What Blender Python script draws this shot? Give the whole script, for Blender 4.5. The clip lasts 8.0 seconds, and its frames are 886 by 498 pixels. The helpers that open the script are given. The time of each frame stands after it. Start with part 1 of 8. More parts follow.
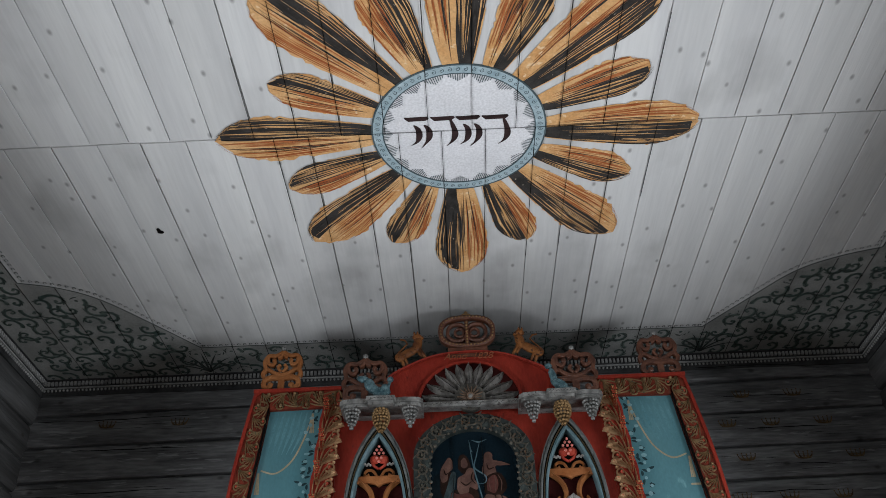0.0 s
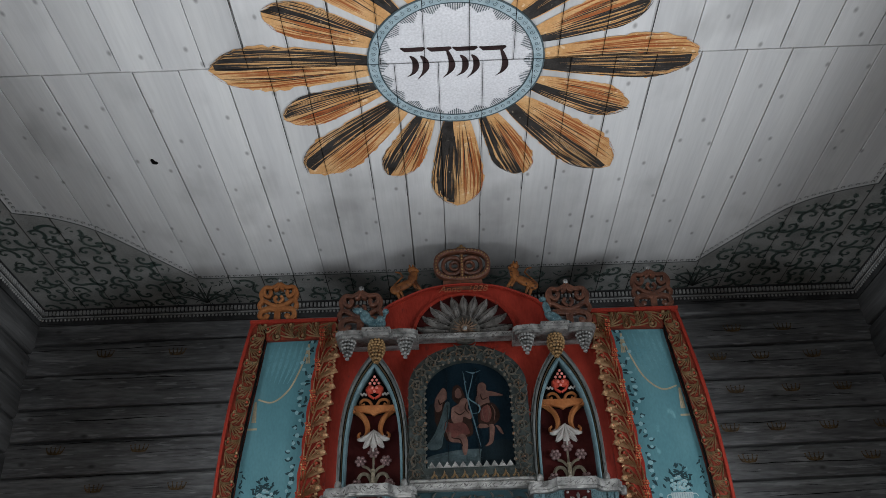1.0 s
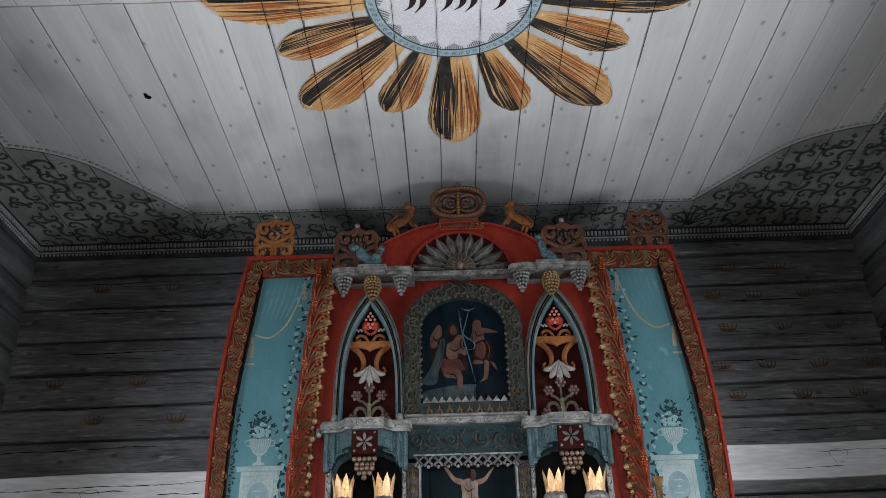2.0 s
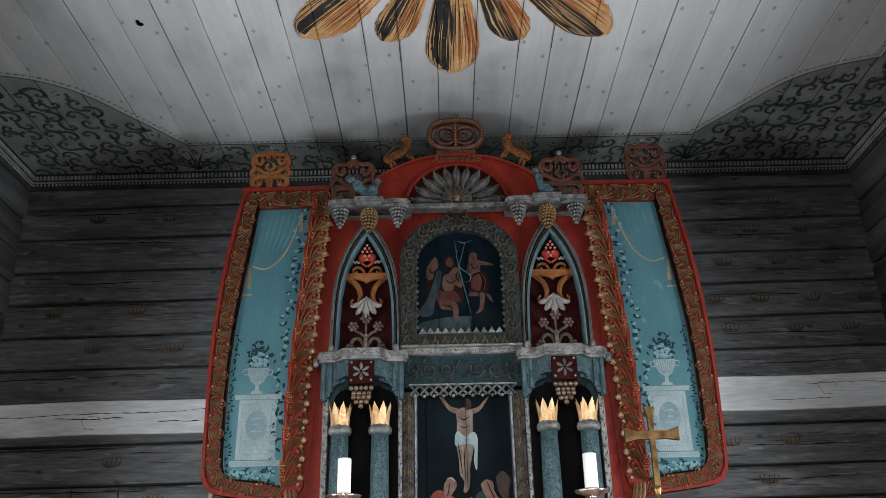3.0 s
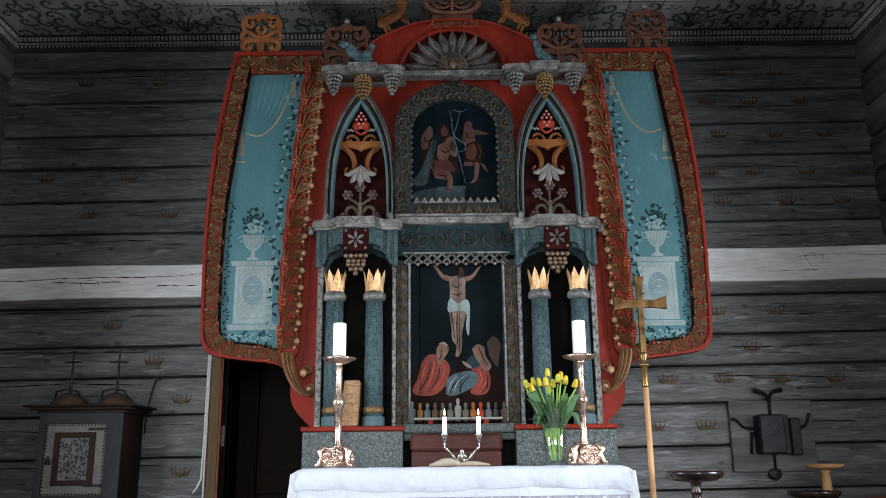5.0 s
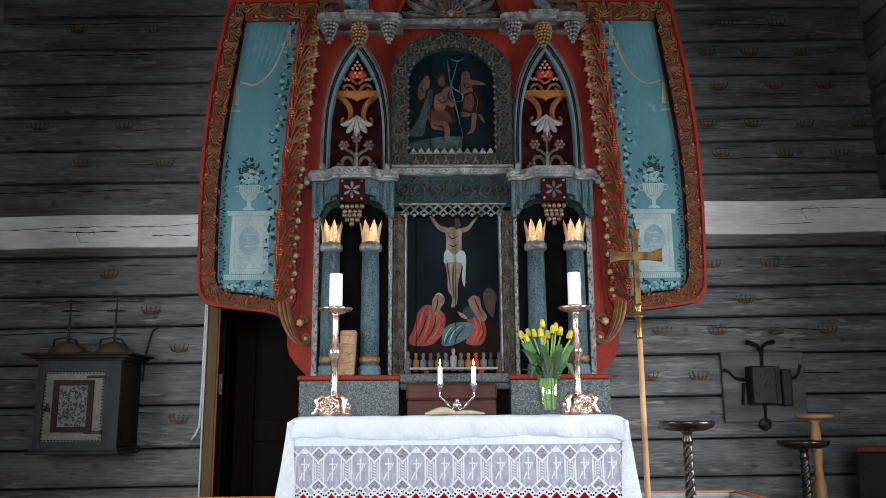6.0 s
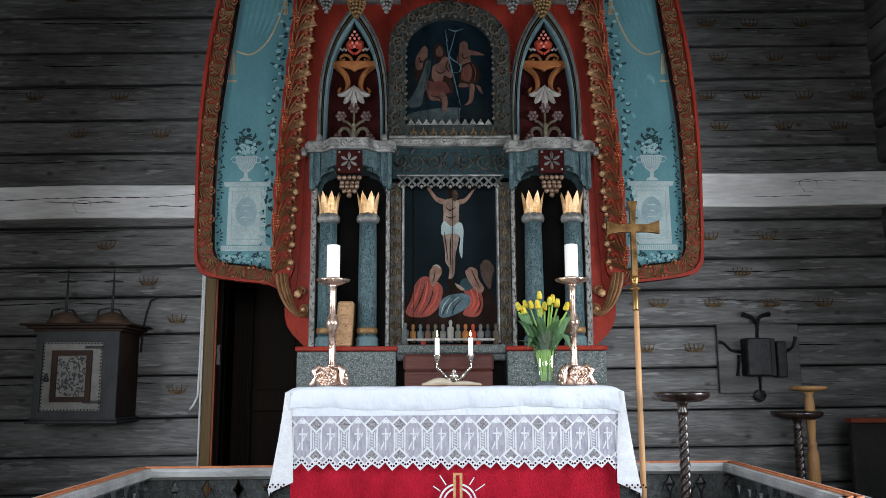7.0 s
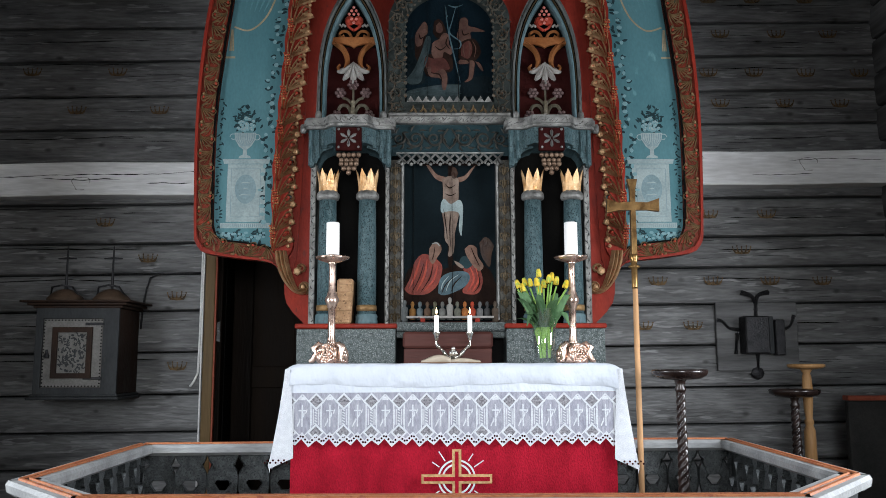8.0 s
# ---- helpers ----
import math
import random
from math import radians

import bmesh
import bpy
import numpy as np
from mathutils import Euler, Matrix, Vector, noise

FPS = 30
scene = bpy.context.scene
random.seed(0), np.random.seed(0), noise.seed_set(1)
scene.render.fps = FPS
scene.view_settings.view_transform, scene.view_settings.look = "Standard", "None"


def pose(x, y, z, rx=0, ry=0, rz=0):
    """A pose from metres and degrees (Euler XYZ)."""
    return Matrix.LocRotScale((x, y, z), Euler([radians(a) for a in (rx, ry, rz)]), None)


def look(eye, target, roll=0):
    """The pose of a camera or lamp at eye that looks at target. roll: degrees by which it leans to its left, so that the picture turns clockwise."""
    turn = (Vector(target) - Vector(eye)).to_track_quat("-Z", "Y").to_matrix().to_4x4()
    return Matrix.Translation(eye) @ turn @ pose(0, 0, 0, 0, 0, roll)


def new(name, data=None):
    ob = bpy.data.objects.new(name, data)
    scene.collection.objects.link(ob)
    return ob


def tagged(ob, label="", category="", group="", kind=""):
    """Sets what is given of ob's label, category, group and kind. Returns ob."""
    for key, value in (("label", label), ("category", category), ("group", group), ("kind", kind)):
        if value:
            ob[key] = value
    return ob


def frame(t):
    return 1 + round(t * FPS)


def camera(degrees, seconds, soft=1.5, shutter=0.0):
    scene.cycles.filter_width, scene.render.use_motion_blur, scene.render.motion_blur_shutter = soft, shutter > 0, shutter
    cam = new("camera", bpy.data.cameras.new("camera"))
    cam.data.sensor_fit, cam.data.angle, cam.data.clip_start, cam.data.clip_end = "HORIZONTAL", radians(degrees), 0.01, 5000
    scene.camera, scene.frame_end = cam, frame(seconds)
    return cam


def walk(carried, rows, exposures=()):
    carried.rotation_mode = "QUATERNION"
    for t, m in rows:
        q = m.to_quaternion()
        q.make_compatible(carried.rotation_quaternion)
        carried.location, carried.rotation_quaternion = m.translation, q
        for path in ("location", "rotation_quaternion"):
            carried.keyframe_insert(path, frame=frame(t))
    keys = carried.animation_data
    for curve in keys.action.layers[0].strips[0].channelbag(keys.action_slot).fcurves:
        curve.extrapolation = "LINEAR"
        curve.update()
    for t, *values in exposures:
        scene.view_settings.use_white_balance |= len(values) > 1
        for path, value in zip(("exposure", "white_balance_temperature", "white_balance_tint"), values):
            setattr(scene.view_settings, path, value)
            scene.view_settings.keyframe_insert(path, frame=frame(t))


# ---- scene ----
cam = camera(55.5, 8.0, soft=0.55)
EYE = (0.0, 0.0, 1.03)
# seconds, 90 + pitch, yaw, roll: the camera tilts down where it stands
TILTS = [
    (0, 126.82, 0.55, -2.15),
    (0.5, 124.65, 0.44, -1.96),
    (1, 122.27, 0.38, -1.83),
    (1.5, 120.21, 0.31, -1.69),
    (3, 113.44, 0.08, -1.21),
    (3.5, 111.17, 0.06, -1.08),
    (4, 108.56, -0.04, -0.91),
    (4.5, 106.48, -0.12, -0.76),
    (6, 101.25, -0.40, -0.38),
    (6.5, 100.11, -0.66, -0.32),
    (7, 99.32, -0.57, -0.25),
    (7.5, 98.63, -0.62, -0.21),
    (8, 97.80, -0.60, -0.14),
]


def aim(pitch, yaw, roll):
    """A camera pose at EYE: tilt, turn and lean in degrees."""
    return Matrix.Translation(EYE) @ pose(0, 0, 0, 0, 0, yaw) @ pose(0, 0, 0, pitch) @ pose(0, 0, 0, 0, 0, roll)


walk(cam, [(t, aim(p, y, r)) for t, p, y, r in TILTS])

# ---- world, daylight through the side windows, added fill lamps, exposure ----
world = bpy.data.worlds.new("world")
scene.world = world
world.use_nodes = True
sky = world.node_tree.nodes.new("ShaderNodeTexSky")
sky.sky_type = "NISHITA"
sky.sun_disc = False
sky.sun_elevation, sky.sun_rotation = radians(35), radians(150)
world.node_tree.links.new(sky.outputs[0], world.node_tree.nodes["Background"].inputs[0])
world.node_tree.nodes["Background"].inputs[1].default_value = 0.1
scene.view_settings.exposure = 0.0


def window_light(name, at, to, wide, high, power, spread=180, tint=(0.90, 0.94, 0.985)):
    """An area lamp: sky light in a side window, and fills added elsewhere."""
    lamp = bpy.data.lights.new(name, "AREA")
    lamp.shape, lamp.size, lamp.size_y, lamp.energy, lamp.color, lamp.spread = "RECTANGLE", wide, high, power, tint, radians(spread)
    new(name, lamp).matrix_world = look(at, to)


window_light("window_light", (-2.78, 2.6, 1.5), (0.0, 2.7, 1.4), 1.1, 1.25, 75, 154, (0.89, 0.94, 1.0))
window_light("window_light", (2.74, 2.6, 1.5), (0.0, 2.7, 1.4), 1.1, 1.25, 104, 156, (0.89, 0.94, 1.0))
# front fill: added lamp, a narrow beam that pools on the altar
window_light("window_light", (0.0, -2.85, 1.7), (0.15, 4.2, 0.9), 2.3, 1.4, 25, 44, (0.91, 0.945, 0.98))
# ceiling fills: two unseen lamps added, aimed up at the planks
window_light("window_light", (-2.78, -0.6, 1.5), (1.5, 2.15, 4.0), 1.2, 1.2, 14, 88)
window_light("window_light", (2.74, -0.6, 1.5), (-1.5, 2.15, 4.0), 1.2, 1.2, 14, 88)

# ---- helpers ----
WORLD = {}
CX = 0.085   # the altar's axis
WALL = 5.30  # the north wall's face
TOP = 3.95   # the ceiling


def thing(name, base, label, category, group="", kind=""):
    ob = new(name)
    ob.empty_display_size = 0.1
    ob.matrix_basis = Matrix.Translation(base)
    WORLD[ob] = Matrix.Translation(base)
    return tagged(ob, label, category, group, kind)


def solid(name, bm, material, smooth=False):
    """One mesh object from a bmesh."""
    bmesh.ops.recalc_face_normals(bm, faces=bm.faces)
    mesh = bpy.data.meshes.new(name)
    bm.to_mesh(mesh)
    bm.free()
    for m in material if isinstance(material, (list, tuple)) else [material]:
        mesh.materials.append(m)
    if smooth:
        mesh.shade_smooth()
    ob = new(name, mesh)
    WORLD[ob] = Matrix()
    return ob


def under(ob, parent, m=None):
    ob.parent = parent
    ob.matrix_parent_inverse = WORLD[parent].inverted()
    ob.matrix_basis = m or Matrix()
    WORLD[ob] = m or Matrix()
    return ob


def part(name, bm, material, parent, label="", smooth=False):
    return tagged(under(solid(name, bm, material, smooth), parent), label)


def piece(name, mesh, parent, m, label=""):
    """An object of its own on a shared mesh."""
    return tagged(under(new(name, mesh), parent, m), label)


def shared(name, bm, material, smooth=False):
    bmesh.ops.recalc_face_normals(bm, faces=bm.faces)
    mesh = bpy.data.meshes.new(name)
    bm.to_mesh(mesh)
    bm.free()
    mesh.materials.append(material)
    if smooth:
        mesh.shade_smooth()
    return mesh


def block(bm, x0, x1, y0, y1, z0, z1, bevel=0.0):
    made = bmesh.ops.create_cube(bm, size=1)["verts"]
    for v in made:
        v.co = ((x0 + x1) / 2 + v.co.x * (x1 - x0), (y0 + y1) / 2 + v.co.y * (y1 - y0), (z0 + z1) / 2 + v.co.z * (z1 - z0))
    if bevel:
        bmesh.ops.bevel(bm, geom=list({e for v in made for e in v.link_edges}), offset=bevel, segments=1, affect="EDGES")
    return bm


def ball(bm, x, y, z, r, sx=1, sy=1, sz=1, level=1):
    bmesh.ops.create_icosphere(bm, subdivisions=level, radius=r, matrix=Matrix.Translation((x, y, z)) @ Matrix.Diagonal((sx, sy, sz, 1)))
    return bm


def lathe(bm, profile, x, y, n=20, squash=1.0, lobes=0, depth=0.0):
    """A turned body: profile of (radius, height)."""
    rings = []
    for r, z in profile:
        ring = []
        for k in range(n):
            a = 2 * math.pi * k / n
            q = r * (1 + depth * math.cos(lobes * a))
            ring.append(bm.verts.new((x + q * math.cos(a), y + squash * q * math.sin(a), z)))
        rings.append(ring)
    for a, b in zip(rings, rings[1:]):
        for k in range(n):
            bm.faces.new((a[k], a[(k + 1) % n], b[(k + 1) % n], b[k]))
    bm.faces.new(rings[0][::-1])
    bm.faces.new(rings[-1])
    return bm


def tube(bm, points, radii, n=8):
    points = [Vector(p) for p in points]
    if not isinstance(radii, (list, tuple)):
        radii = [radii] * len(points)
    rings = []
    for k, p in enumerate(points):
        d = (points[min(k + 1, len(points) - 1)] - points[max(k - 1, 0)]).normalized()
        side = d.cross(Vector((0, 1, 0)) if abs(d.y) < 0.9 else Vector((1, 0, 0))).normalized()
        up = side.cross(d)
        rings.append([bm.verts.new(p + radii[k] * (math.cos(2 * math.pi * j / n) * side + math.sin(2 * math.pi * j / n) * up)) for j in range(n)])
    for a, b in zip(rings, rings[1:]):
        for j in range(n):
            bm.faces.new((a[j], a[(j + 1) % n], b[(j + 1) % n], b[j]))
    bm.faces.new(rings[0])
    bm.faces.new(rings[-1][::-1])
    return bm


def front(y, s=1, cx=CX):
    """Maps (across, up, proud) to the altar's front at depth y; s = -1 mirrors it."""
    return lambda a, b, d: Vector((cx + s * a, y - d, b))


def overhead(a, b, d):
    return Vector((a, b, TOP - d))


def smooth_path(points, n=6):
    """A Catmull-Rom curve through points."""
    p = [points[0], *points, points[-1]]
    out = []
    for k in range(1, len(p) - 2):
        for j in range(n):
            t = j / n
            out.append(tuple(0.5 * (2 * p[k][i] + (p[k + 1][i] - p[k - 1][i]) * t + (2 * p[k - 1][i] - 5 * p[k][i] + 4 * p[k + 1][i] - p[k + 2][i]) * t * t
                                    + (3 * p[k][i] - p[k - 1][i] - 3 * p[k + 1][i] + p[k + 2][i]) * t ** 3) for i in range(2)))
    return out + [tuple(points[-1])]


def even(points, n, closed=False):
    """n points at even steps along a polyline."""
    pts = np.array(list(points) + ([points[0]] if closed else []), float)
    run = np.r_[0, np.cumsum(np.hypot(*np.diff(pts, axis=0).T))]
    at = np.linspace(0, run[-1], n, endpoint=not closed)
    return [(float(np.interp(s, run, pts[:, 0])), float(np.interp(s, run, pts[:, 1]))) for s in at]


def plate(bm, T, pts, d0, d1):
    """A board of any outline, its face at d1 and its edge down to d0."""
    a = [bm.verts.new(T(x, z, d1)) for x, z in pts]
    b = [bm.verts.new(T(x, z, d0)) for x, z in pts]
    bm.faces.new(a)
    n = len(pts)
    for k in range(n):
        bm.faces.new((a[k], b[k], b[(k + 1) % n], a[(k + 1) % n]))
    return bm


def border(bm, T, outer, inner, d0, d1, closed=True, dip=None):
    """A frame between two outlines of equal count; dip hollows or raises its middle."""
    rows = [[bm.verts.new(T(*p, d0)) for p in outer], [bm.verts.new(T(*p, d1)) for p in outer]]
    if dip is not None:
        rows.append([bm.verts.new(T((p[0] + q[0]) / 2, (p[1] + q[1]) / 2, dip)) for p, q in zip(outer, inner)])
    rows += [[bm.verts.new(T(*p, d1)) for p in inner], [bm.verts.new(T(*p, d0)) for p in inner]]
    n = len(outer)
    for a, b in zip(rows, rows[1:]):
        for k in range(n if closed else n - 1):
            bm.faces.new((a[k], a[(k + 1) % n], b[(k + 1) % n], b[k]))
    return bm


def ribbon(bm, T, pts, widths, d0, d1):
    """A raised strand along pts, ridged in the middle."""
    n = len(pts)
    if not isinstance(widths, (list, tuple)):
        widths = [widths] * n
    rows = []
    for k, (x, z) in enumerate(pts):
        q, r = pts[max(k - 1, 0)], pts[min(k + 1, n - 1)]
        dx, dz = r[0] - q[0], r[1] - q[1]
        length = math.hypot(dx, dz) or 1
        nx, nz, w = -dz / length, dx / length, widths[k] / 2
        rows.append((bm.verts.new(T(x + nx * w, z + nz * w, d0)), bm.verts.new(T(x, z, d1)), bm.verts.new(T(x - nx * w, z - nz * w, d0))))
    for a, b in zip(rows, rows[1:]):
        bm.faces.new((a[0], a[1], b[1], b[0]))
        bm.faces.new((a[1], a[2], b[2], b[1]))
    return bm


def flat(bm, T, pts, widths, d):
    """A painted stroke: a level strip along pts."""
    n = len(pts)
    if not isinstance(widths, (list, tuple)):
        widths = [widths] * n
    rows = []
    for k, (x, z) in enumerate(pts):
        q, r = pts[max(k - 1, 0)], pts[min(k + 1, n - 1)]
        dx, dz = r[0] - q[0], r[1] - q[1]
        length = math.hypot(dx, dz) or 1
        nx, nz, w = -dz / length, dx / length, widths[k] / 2
        rows.append((bm.verts.new(T(x + nx * w, z + nz * w, d)), bm.verts.new(T(x - nx * w, z - nz * w, d))))
    for a, b in zip(rows, rows[1:]):
        bm.faces.new((a[0], a[1], b[1], b[0]))
    return bm


def spot(bm, T, x, z, rx, rz, d, n=10, turn=0.0):
    c, s = math.cos(turn), math.sin(turn)
    bm.faces.new([bm.verts.new(T(x + c * rx * math.cos(2 * math.pi * k / n) - s * rz * math.sin(2 * math.pi * k / n), z + s * rx * math.cos(2 * math.pi * k / n) + c * rz * math.sin(2 * math.pi * k / n), d)) for k in range(n)])
    return bm


def leaf_line(x, z, ang, length, bend, n=6):
    """A bending line from a point: for leaves and strokes."""
    out = []
    for k in range(n + 1):
        out.append((x, z))
        a = ang + bend * (k / n)
        x, z = x + math.cos(a) * length / n, z + math.sin(a) * length / n
    return out


def leaf_widths(n, w):
    return [max(0.0006, w * math.sin(math.pi * min(1, 0.12 + 0.9 * k / n)) ** 0.8) for k in range(n + 1)]


def curl(cx, cz, r, start, turns, way=1, n=18, tight=0.15):
    """A spiral that winds in to its centre."""
    return [(cx + r * (1 - (1 - tight) * k / n) * math.cos(start + way * 2 * math.pi * turns * k / n), cz + r * (1 - (1 - tight) * k / n) * math.sin(start + way * 2 * math.pi * turns * k / n)) for k in range(n + 1)]


# ---- materials ----
def surface(name, c1, c2, scale=6, stretch=(1, 1, 1), rough=0.6, bump=0.25, metal=0.0, fine=90, c3=None, wear=0.62, seed=0.0, coat=0.0, depth=0.004, grit=0.4, shine=0.08):
    """Paint or wood: two colours by coarse noise, a fine grain, worn spots of c3, relief."""
    m = bpy.data.materials.new(name)
    m.use_nodes = True
    nodes, links = m.node_tree.nodes, m.node_tree.links
    shader = nodes["Principled BSDF"]
    where, info, shift = nodes.new("ShaderNodeTexCoord"), nodes.new("ShaderNodeObjectInfo"), nodes.new("ShaderNodeVectorMath")
    shift.operation = "MULTIPLY_ADD"
    links.new(info.outputs["Random"], shift.inputs[0])
    shift.inputs[1].default_value = (7.3, 3.1, 5.7)
    links.new(where.outputs["Object"], shift.inputs[2])
    fit = nodes.new("ShaderNodeMapping")
    fit.inputs["Scale"].default_value = stretch
    fit.inputs["Location"].default_value = (seed, seed * 1.7, seed * 0.6)
    links.new(shift.outputs[0], fit.inputs[0])

    def grain(freq, detail, low, high):
        tex, ramp = nodes.new("ShaderNodeTexNoise"), nodes.new("ShaderNodeMapRange")
        tex.inputs["Scale"].default_value, tex.inputs["Detail"].default_value = freq, detail
        links.new(fit.outputs[0], tex.inputs["Vector"])
        ramp.inputs["From Min"].default_value, ramp.inputs["From Max"].default_value = low, high
        links.new(tex.outputs["Fac"], ramp.inputs["Value"])
        return ramp.outputs[0]

    def mix(fac, a, b, kind="MIX"):
        node = nodes.new("ShaderNodeMix")
        node.data_type, node.blend_type = "RGBA", kind
        for socket, value in ((node.inputs[0], fac), (node.inputs[6], a), (node.inputs[7], b)):
            if isinstance(value, (int, float)):
                socket.default_value = value
            elif isinstance(value, tuple):
                socket.default_value = (*value, 1)
            else:
                links.new(value, socket)
        return node.outputs[2]

    coarse, small = grain(scale, 4, 0.32, 0.68), grain(fine, 3, 0.3, 0.7)
    colour = mix(coarse, c1, c2)
    colour = mix(grit, colour, mix(small, (0.45, 0.45, 0.45), (1.0, 1.0, 1.0)), "MULTIPLY")
    if c3:
        colour = mix(grain(scale * 3.1, 5, wear, wear + 0.06), colour, c3)
    links.new(colour, shader.inputs["Base Color"])
    tone = nodes.new("ShaderNodeMapRange")
    tone.inputs["To Min"].default_value, tone.inputs["To Max"].default_value = max(0.05, rough - 0.12), min(1, rough + 0.12)
    links.new(coarse, tone.inputs["Value"])
    links.new(tone.outputs[0], shader.inputs["Roughness"])
    shader.inputs["Metallic"].default_value = metal
    shader.inputs["Coat Weight"].default_value = coat
    shader.inputs["Specular IOR Level"].default_value = shine
    relief = nodes.new("ShaderNodeBump")
    relief.inputs["Strength"].default_value, relief.inputs["Distance"].default_value = bump, depth
    links.new(small, relief.inputs["Height"])
    links.new(relief.outputs[0], shader.inputs["Normal"])
    return m


def knotted(name, c1, c2, dark, along, knots=2.2, rough=0.7, bump=0.3, grit=0.4, flat_up=False, scrape=None, wear=0.60, shine=0.08):
    """Painted or grey planks and logs: long grain along an axis, stains and round knots."""
    stretch = [1.0, 1.0, 1.0]
    stretch[along] = 0.13 if along == 0 else 0.06
    m = surface(name, c1, c2, 13 if along == 0 else 9, tuple(stretch), rough, bump, fine=70, grit=grit, c3=scrape, wear=wear, shine=shine)
    nodes, links = m.node_tree.nodes, m.node_tree.links
    shader = nodes["Principled BSDF"]
    old = shader.inputs["Base Color"].links[0].from_socket
    where = nodes.new("ShaderNodeTexCoord")
    soft = nodes.new("ShaderNodeMapping")
    wide = [1.0, 1.0, 1.0]
    wide[along] = 0.6
    soft.inputs["Scale"].default_value = wide
    links.new(where.outputs["Object"], soft.inputs[0])
    cells = nodes.new("ShaderNodeTexVoronoi")
    cells.voronoi_dimensions = "2D"
    split, plane = nodes.new("ShaderNodeSeparateXYZ"), nodes.new("ShaderNodeCombineXYZ")
    links.new(soft.outputs[0], split.inputs[0])
    links.new(split.outputs[along], plane.inputs[0])
    links.new(split.outputs[1 - along if flat_up else 2], plane.inputs[1])
    cells.inputs["Scale"].default_value = knots
    cells.inputs["Randomness"].default_value = 1.0
    links.new(plane.outputs[0], cells.inputs["Vector"])
    near = nodes.new("ShaderNodeMapRange")
    near.inputs["From Min"].default_value, near.inputs["From Max"].default_value = 0.018, 0.065
    near.inputs["To Min"].default_value, near.inputs["To Max"].default_value = 0.75, 0.0
    links.new(cells.outputs["Distance"], near.inputs["Value"])
    stain = nodes.new("ShaderNodeTexNoise")
    stain.inputs["Scale"].default_value, stain.inputs["Detail"].default_value = 2.6, 6
    links.new(soft.outputs[0], stain.inputs["Vector"])
    blot = nodes.new("ShaderNodeMapRange")
    blot.inputs["From Min"].default_value, blot.inputs["From Max"].default_value = 0.54, 0.74
    blot.inputs["To Max"].default_value = 0.4
    links.new(stain.outputs["Fac"], blot.inputs["Value"])
    most = nodes.new("ShaderNodeMath")
    most.operation = "MAXIMUM"
    links.new(near.outputs[0], most.inputs[0])
    links.new(blot.outputs[0], most.inputs[1])
    node = nodes.new("ShaderNodeMix")
    node.data_type = "RGBA"
    links.new(most.outputs[0], node.inputs[0])
    links.new(old, node.inputs[6])
    node.inputs[7].default_value = (*dark, 1)
    links.new(node.outputs[2], shader.inputs["Base Color"])
    return m


M_CEIL = knotted("ceiling_paint", (0.571, 0.571, 0.571), (0.649, 0.649, 0.64), (0.22, 0.215, 0.21), 1, 4.6, 0.75, 0.12, 0.14, True)
def tinted(m, low=0.86):
    """A tone of its own for each joined board."""
    nodes, links = m.node_tree.nodes, m.node_tree.links
    socket = nodes["Principled BSDF"].inputs["Base Color"]
    old, isle, tone, mixer = socket.links[0].from_socket, nodes.new("ShaderNodeNewGeometry"), nodes.new("ShaderNodeMapRange"), nodes.new("ShaderNodeMix")
    tone.inputs["To Min"].default_value, tone.inputs["To Max"].default_value = low, 1.0
    mixer.data_type, mixer.blend_type = "RGBA", "MULTIPLY"
    mixer.inputs[0].default_value = 1.0
    links.new(isle.outputs["Random Per Island"], tone.inputs["Value"])
    links.new(old, mixer.inputs[6])
    links.new(tone.outputs[0], mixer.inputs[7])
    links.new(mixer.outputs[2], socket)


tinted(M_CEIL)


def soot_shaded(m, x, y, reach, amount):
    """Candle soot plus painted shade: uneven grey smudge on the boards over the altar."""
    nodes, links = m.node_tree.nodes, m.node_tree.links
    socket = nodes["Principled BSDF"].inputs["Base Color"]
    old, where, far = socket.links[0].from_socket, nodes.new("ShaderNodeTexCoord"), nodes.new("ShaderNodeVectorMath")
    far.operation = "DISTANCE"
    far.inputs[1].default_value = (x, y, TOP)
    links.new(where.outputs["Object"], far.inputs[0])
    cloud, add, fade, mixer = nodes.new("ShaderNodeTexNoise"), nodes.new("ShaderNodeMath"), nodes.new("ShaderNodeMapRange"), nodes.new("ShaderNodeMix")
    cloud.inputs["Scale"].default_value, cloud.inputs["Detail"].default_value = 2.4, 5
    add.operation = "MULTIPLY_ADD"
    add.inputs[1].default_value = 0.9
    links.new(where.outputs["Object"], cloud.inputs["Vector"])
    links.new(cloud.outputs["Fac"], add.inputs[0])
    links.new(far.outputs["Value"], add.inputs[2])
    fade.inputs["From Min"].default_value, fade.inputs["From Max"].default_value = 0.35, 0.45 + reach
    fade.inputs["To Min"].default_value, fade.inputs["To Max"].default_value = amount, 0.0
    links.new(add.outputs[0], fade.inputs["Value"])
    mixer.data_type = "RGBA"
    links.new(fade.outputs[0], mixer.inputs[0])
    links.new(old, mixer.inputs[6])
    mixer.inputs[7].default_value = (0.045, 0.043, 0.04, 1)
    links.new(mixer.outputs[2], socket)


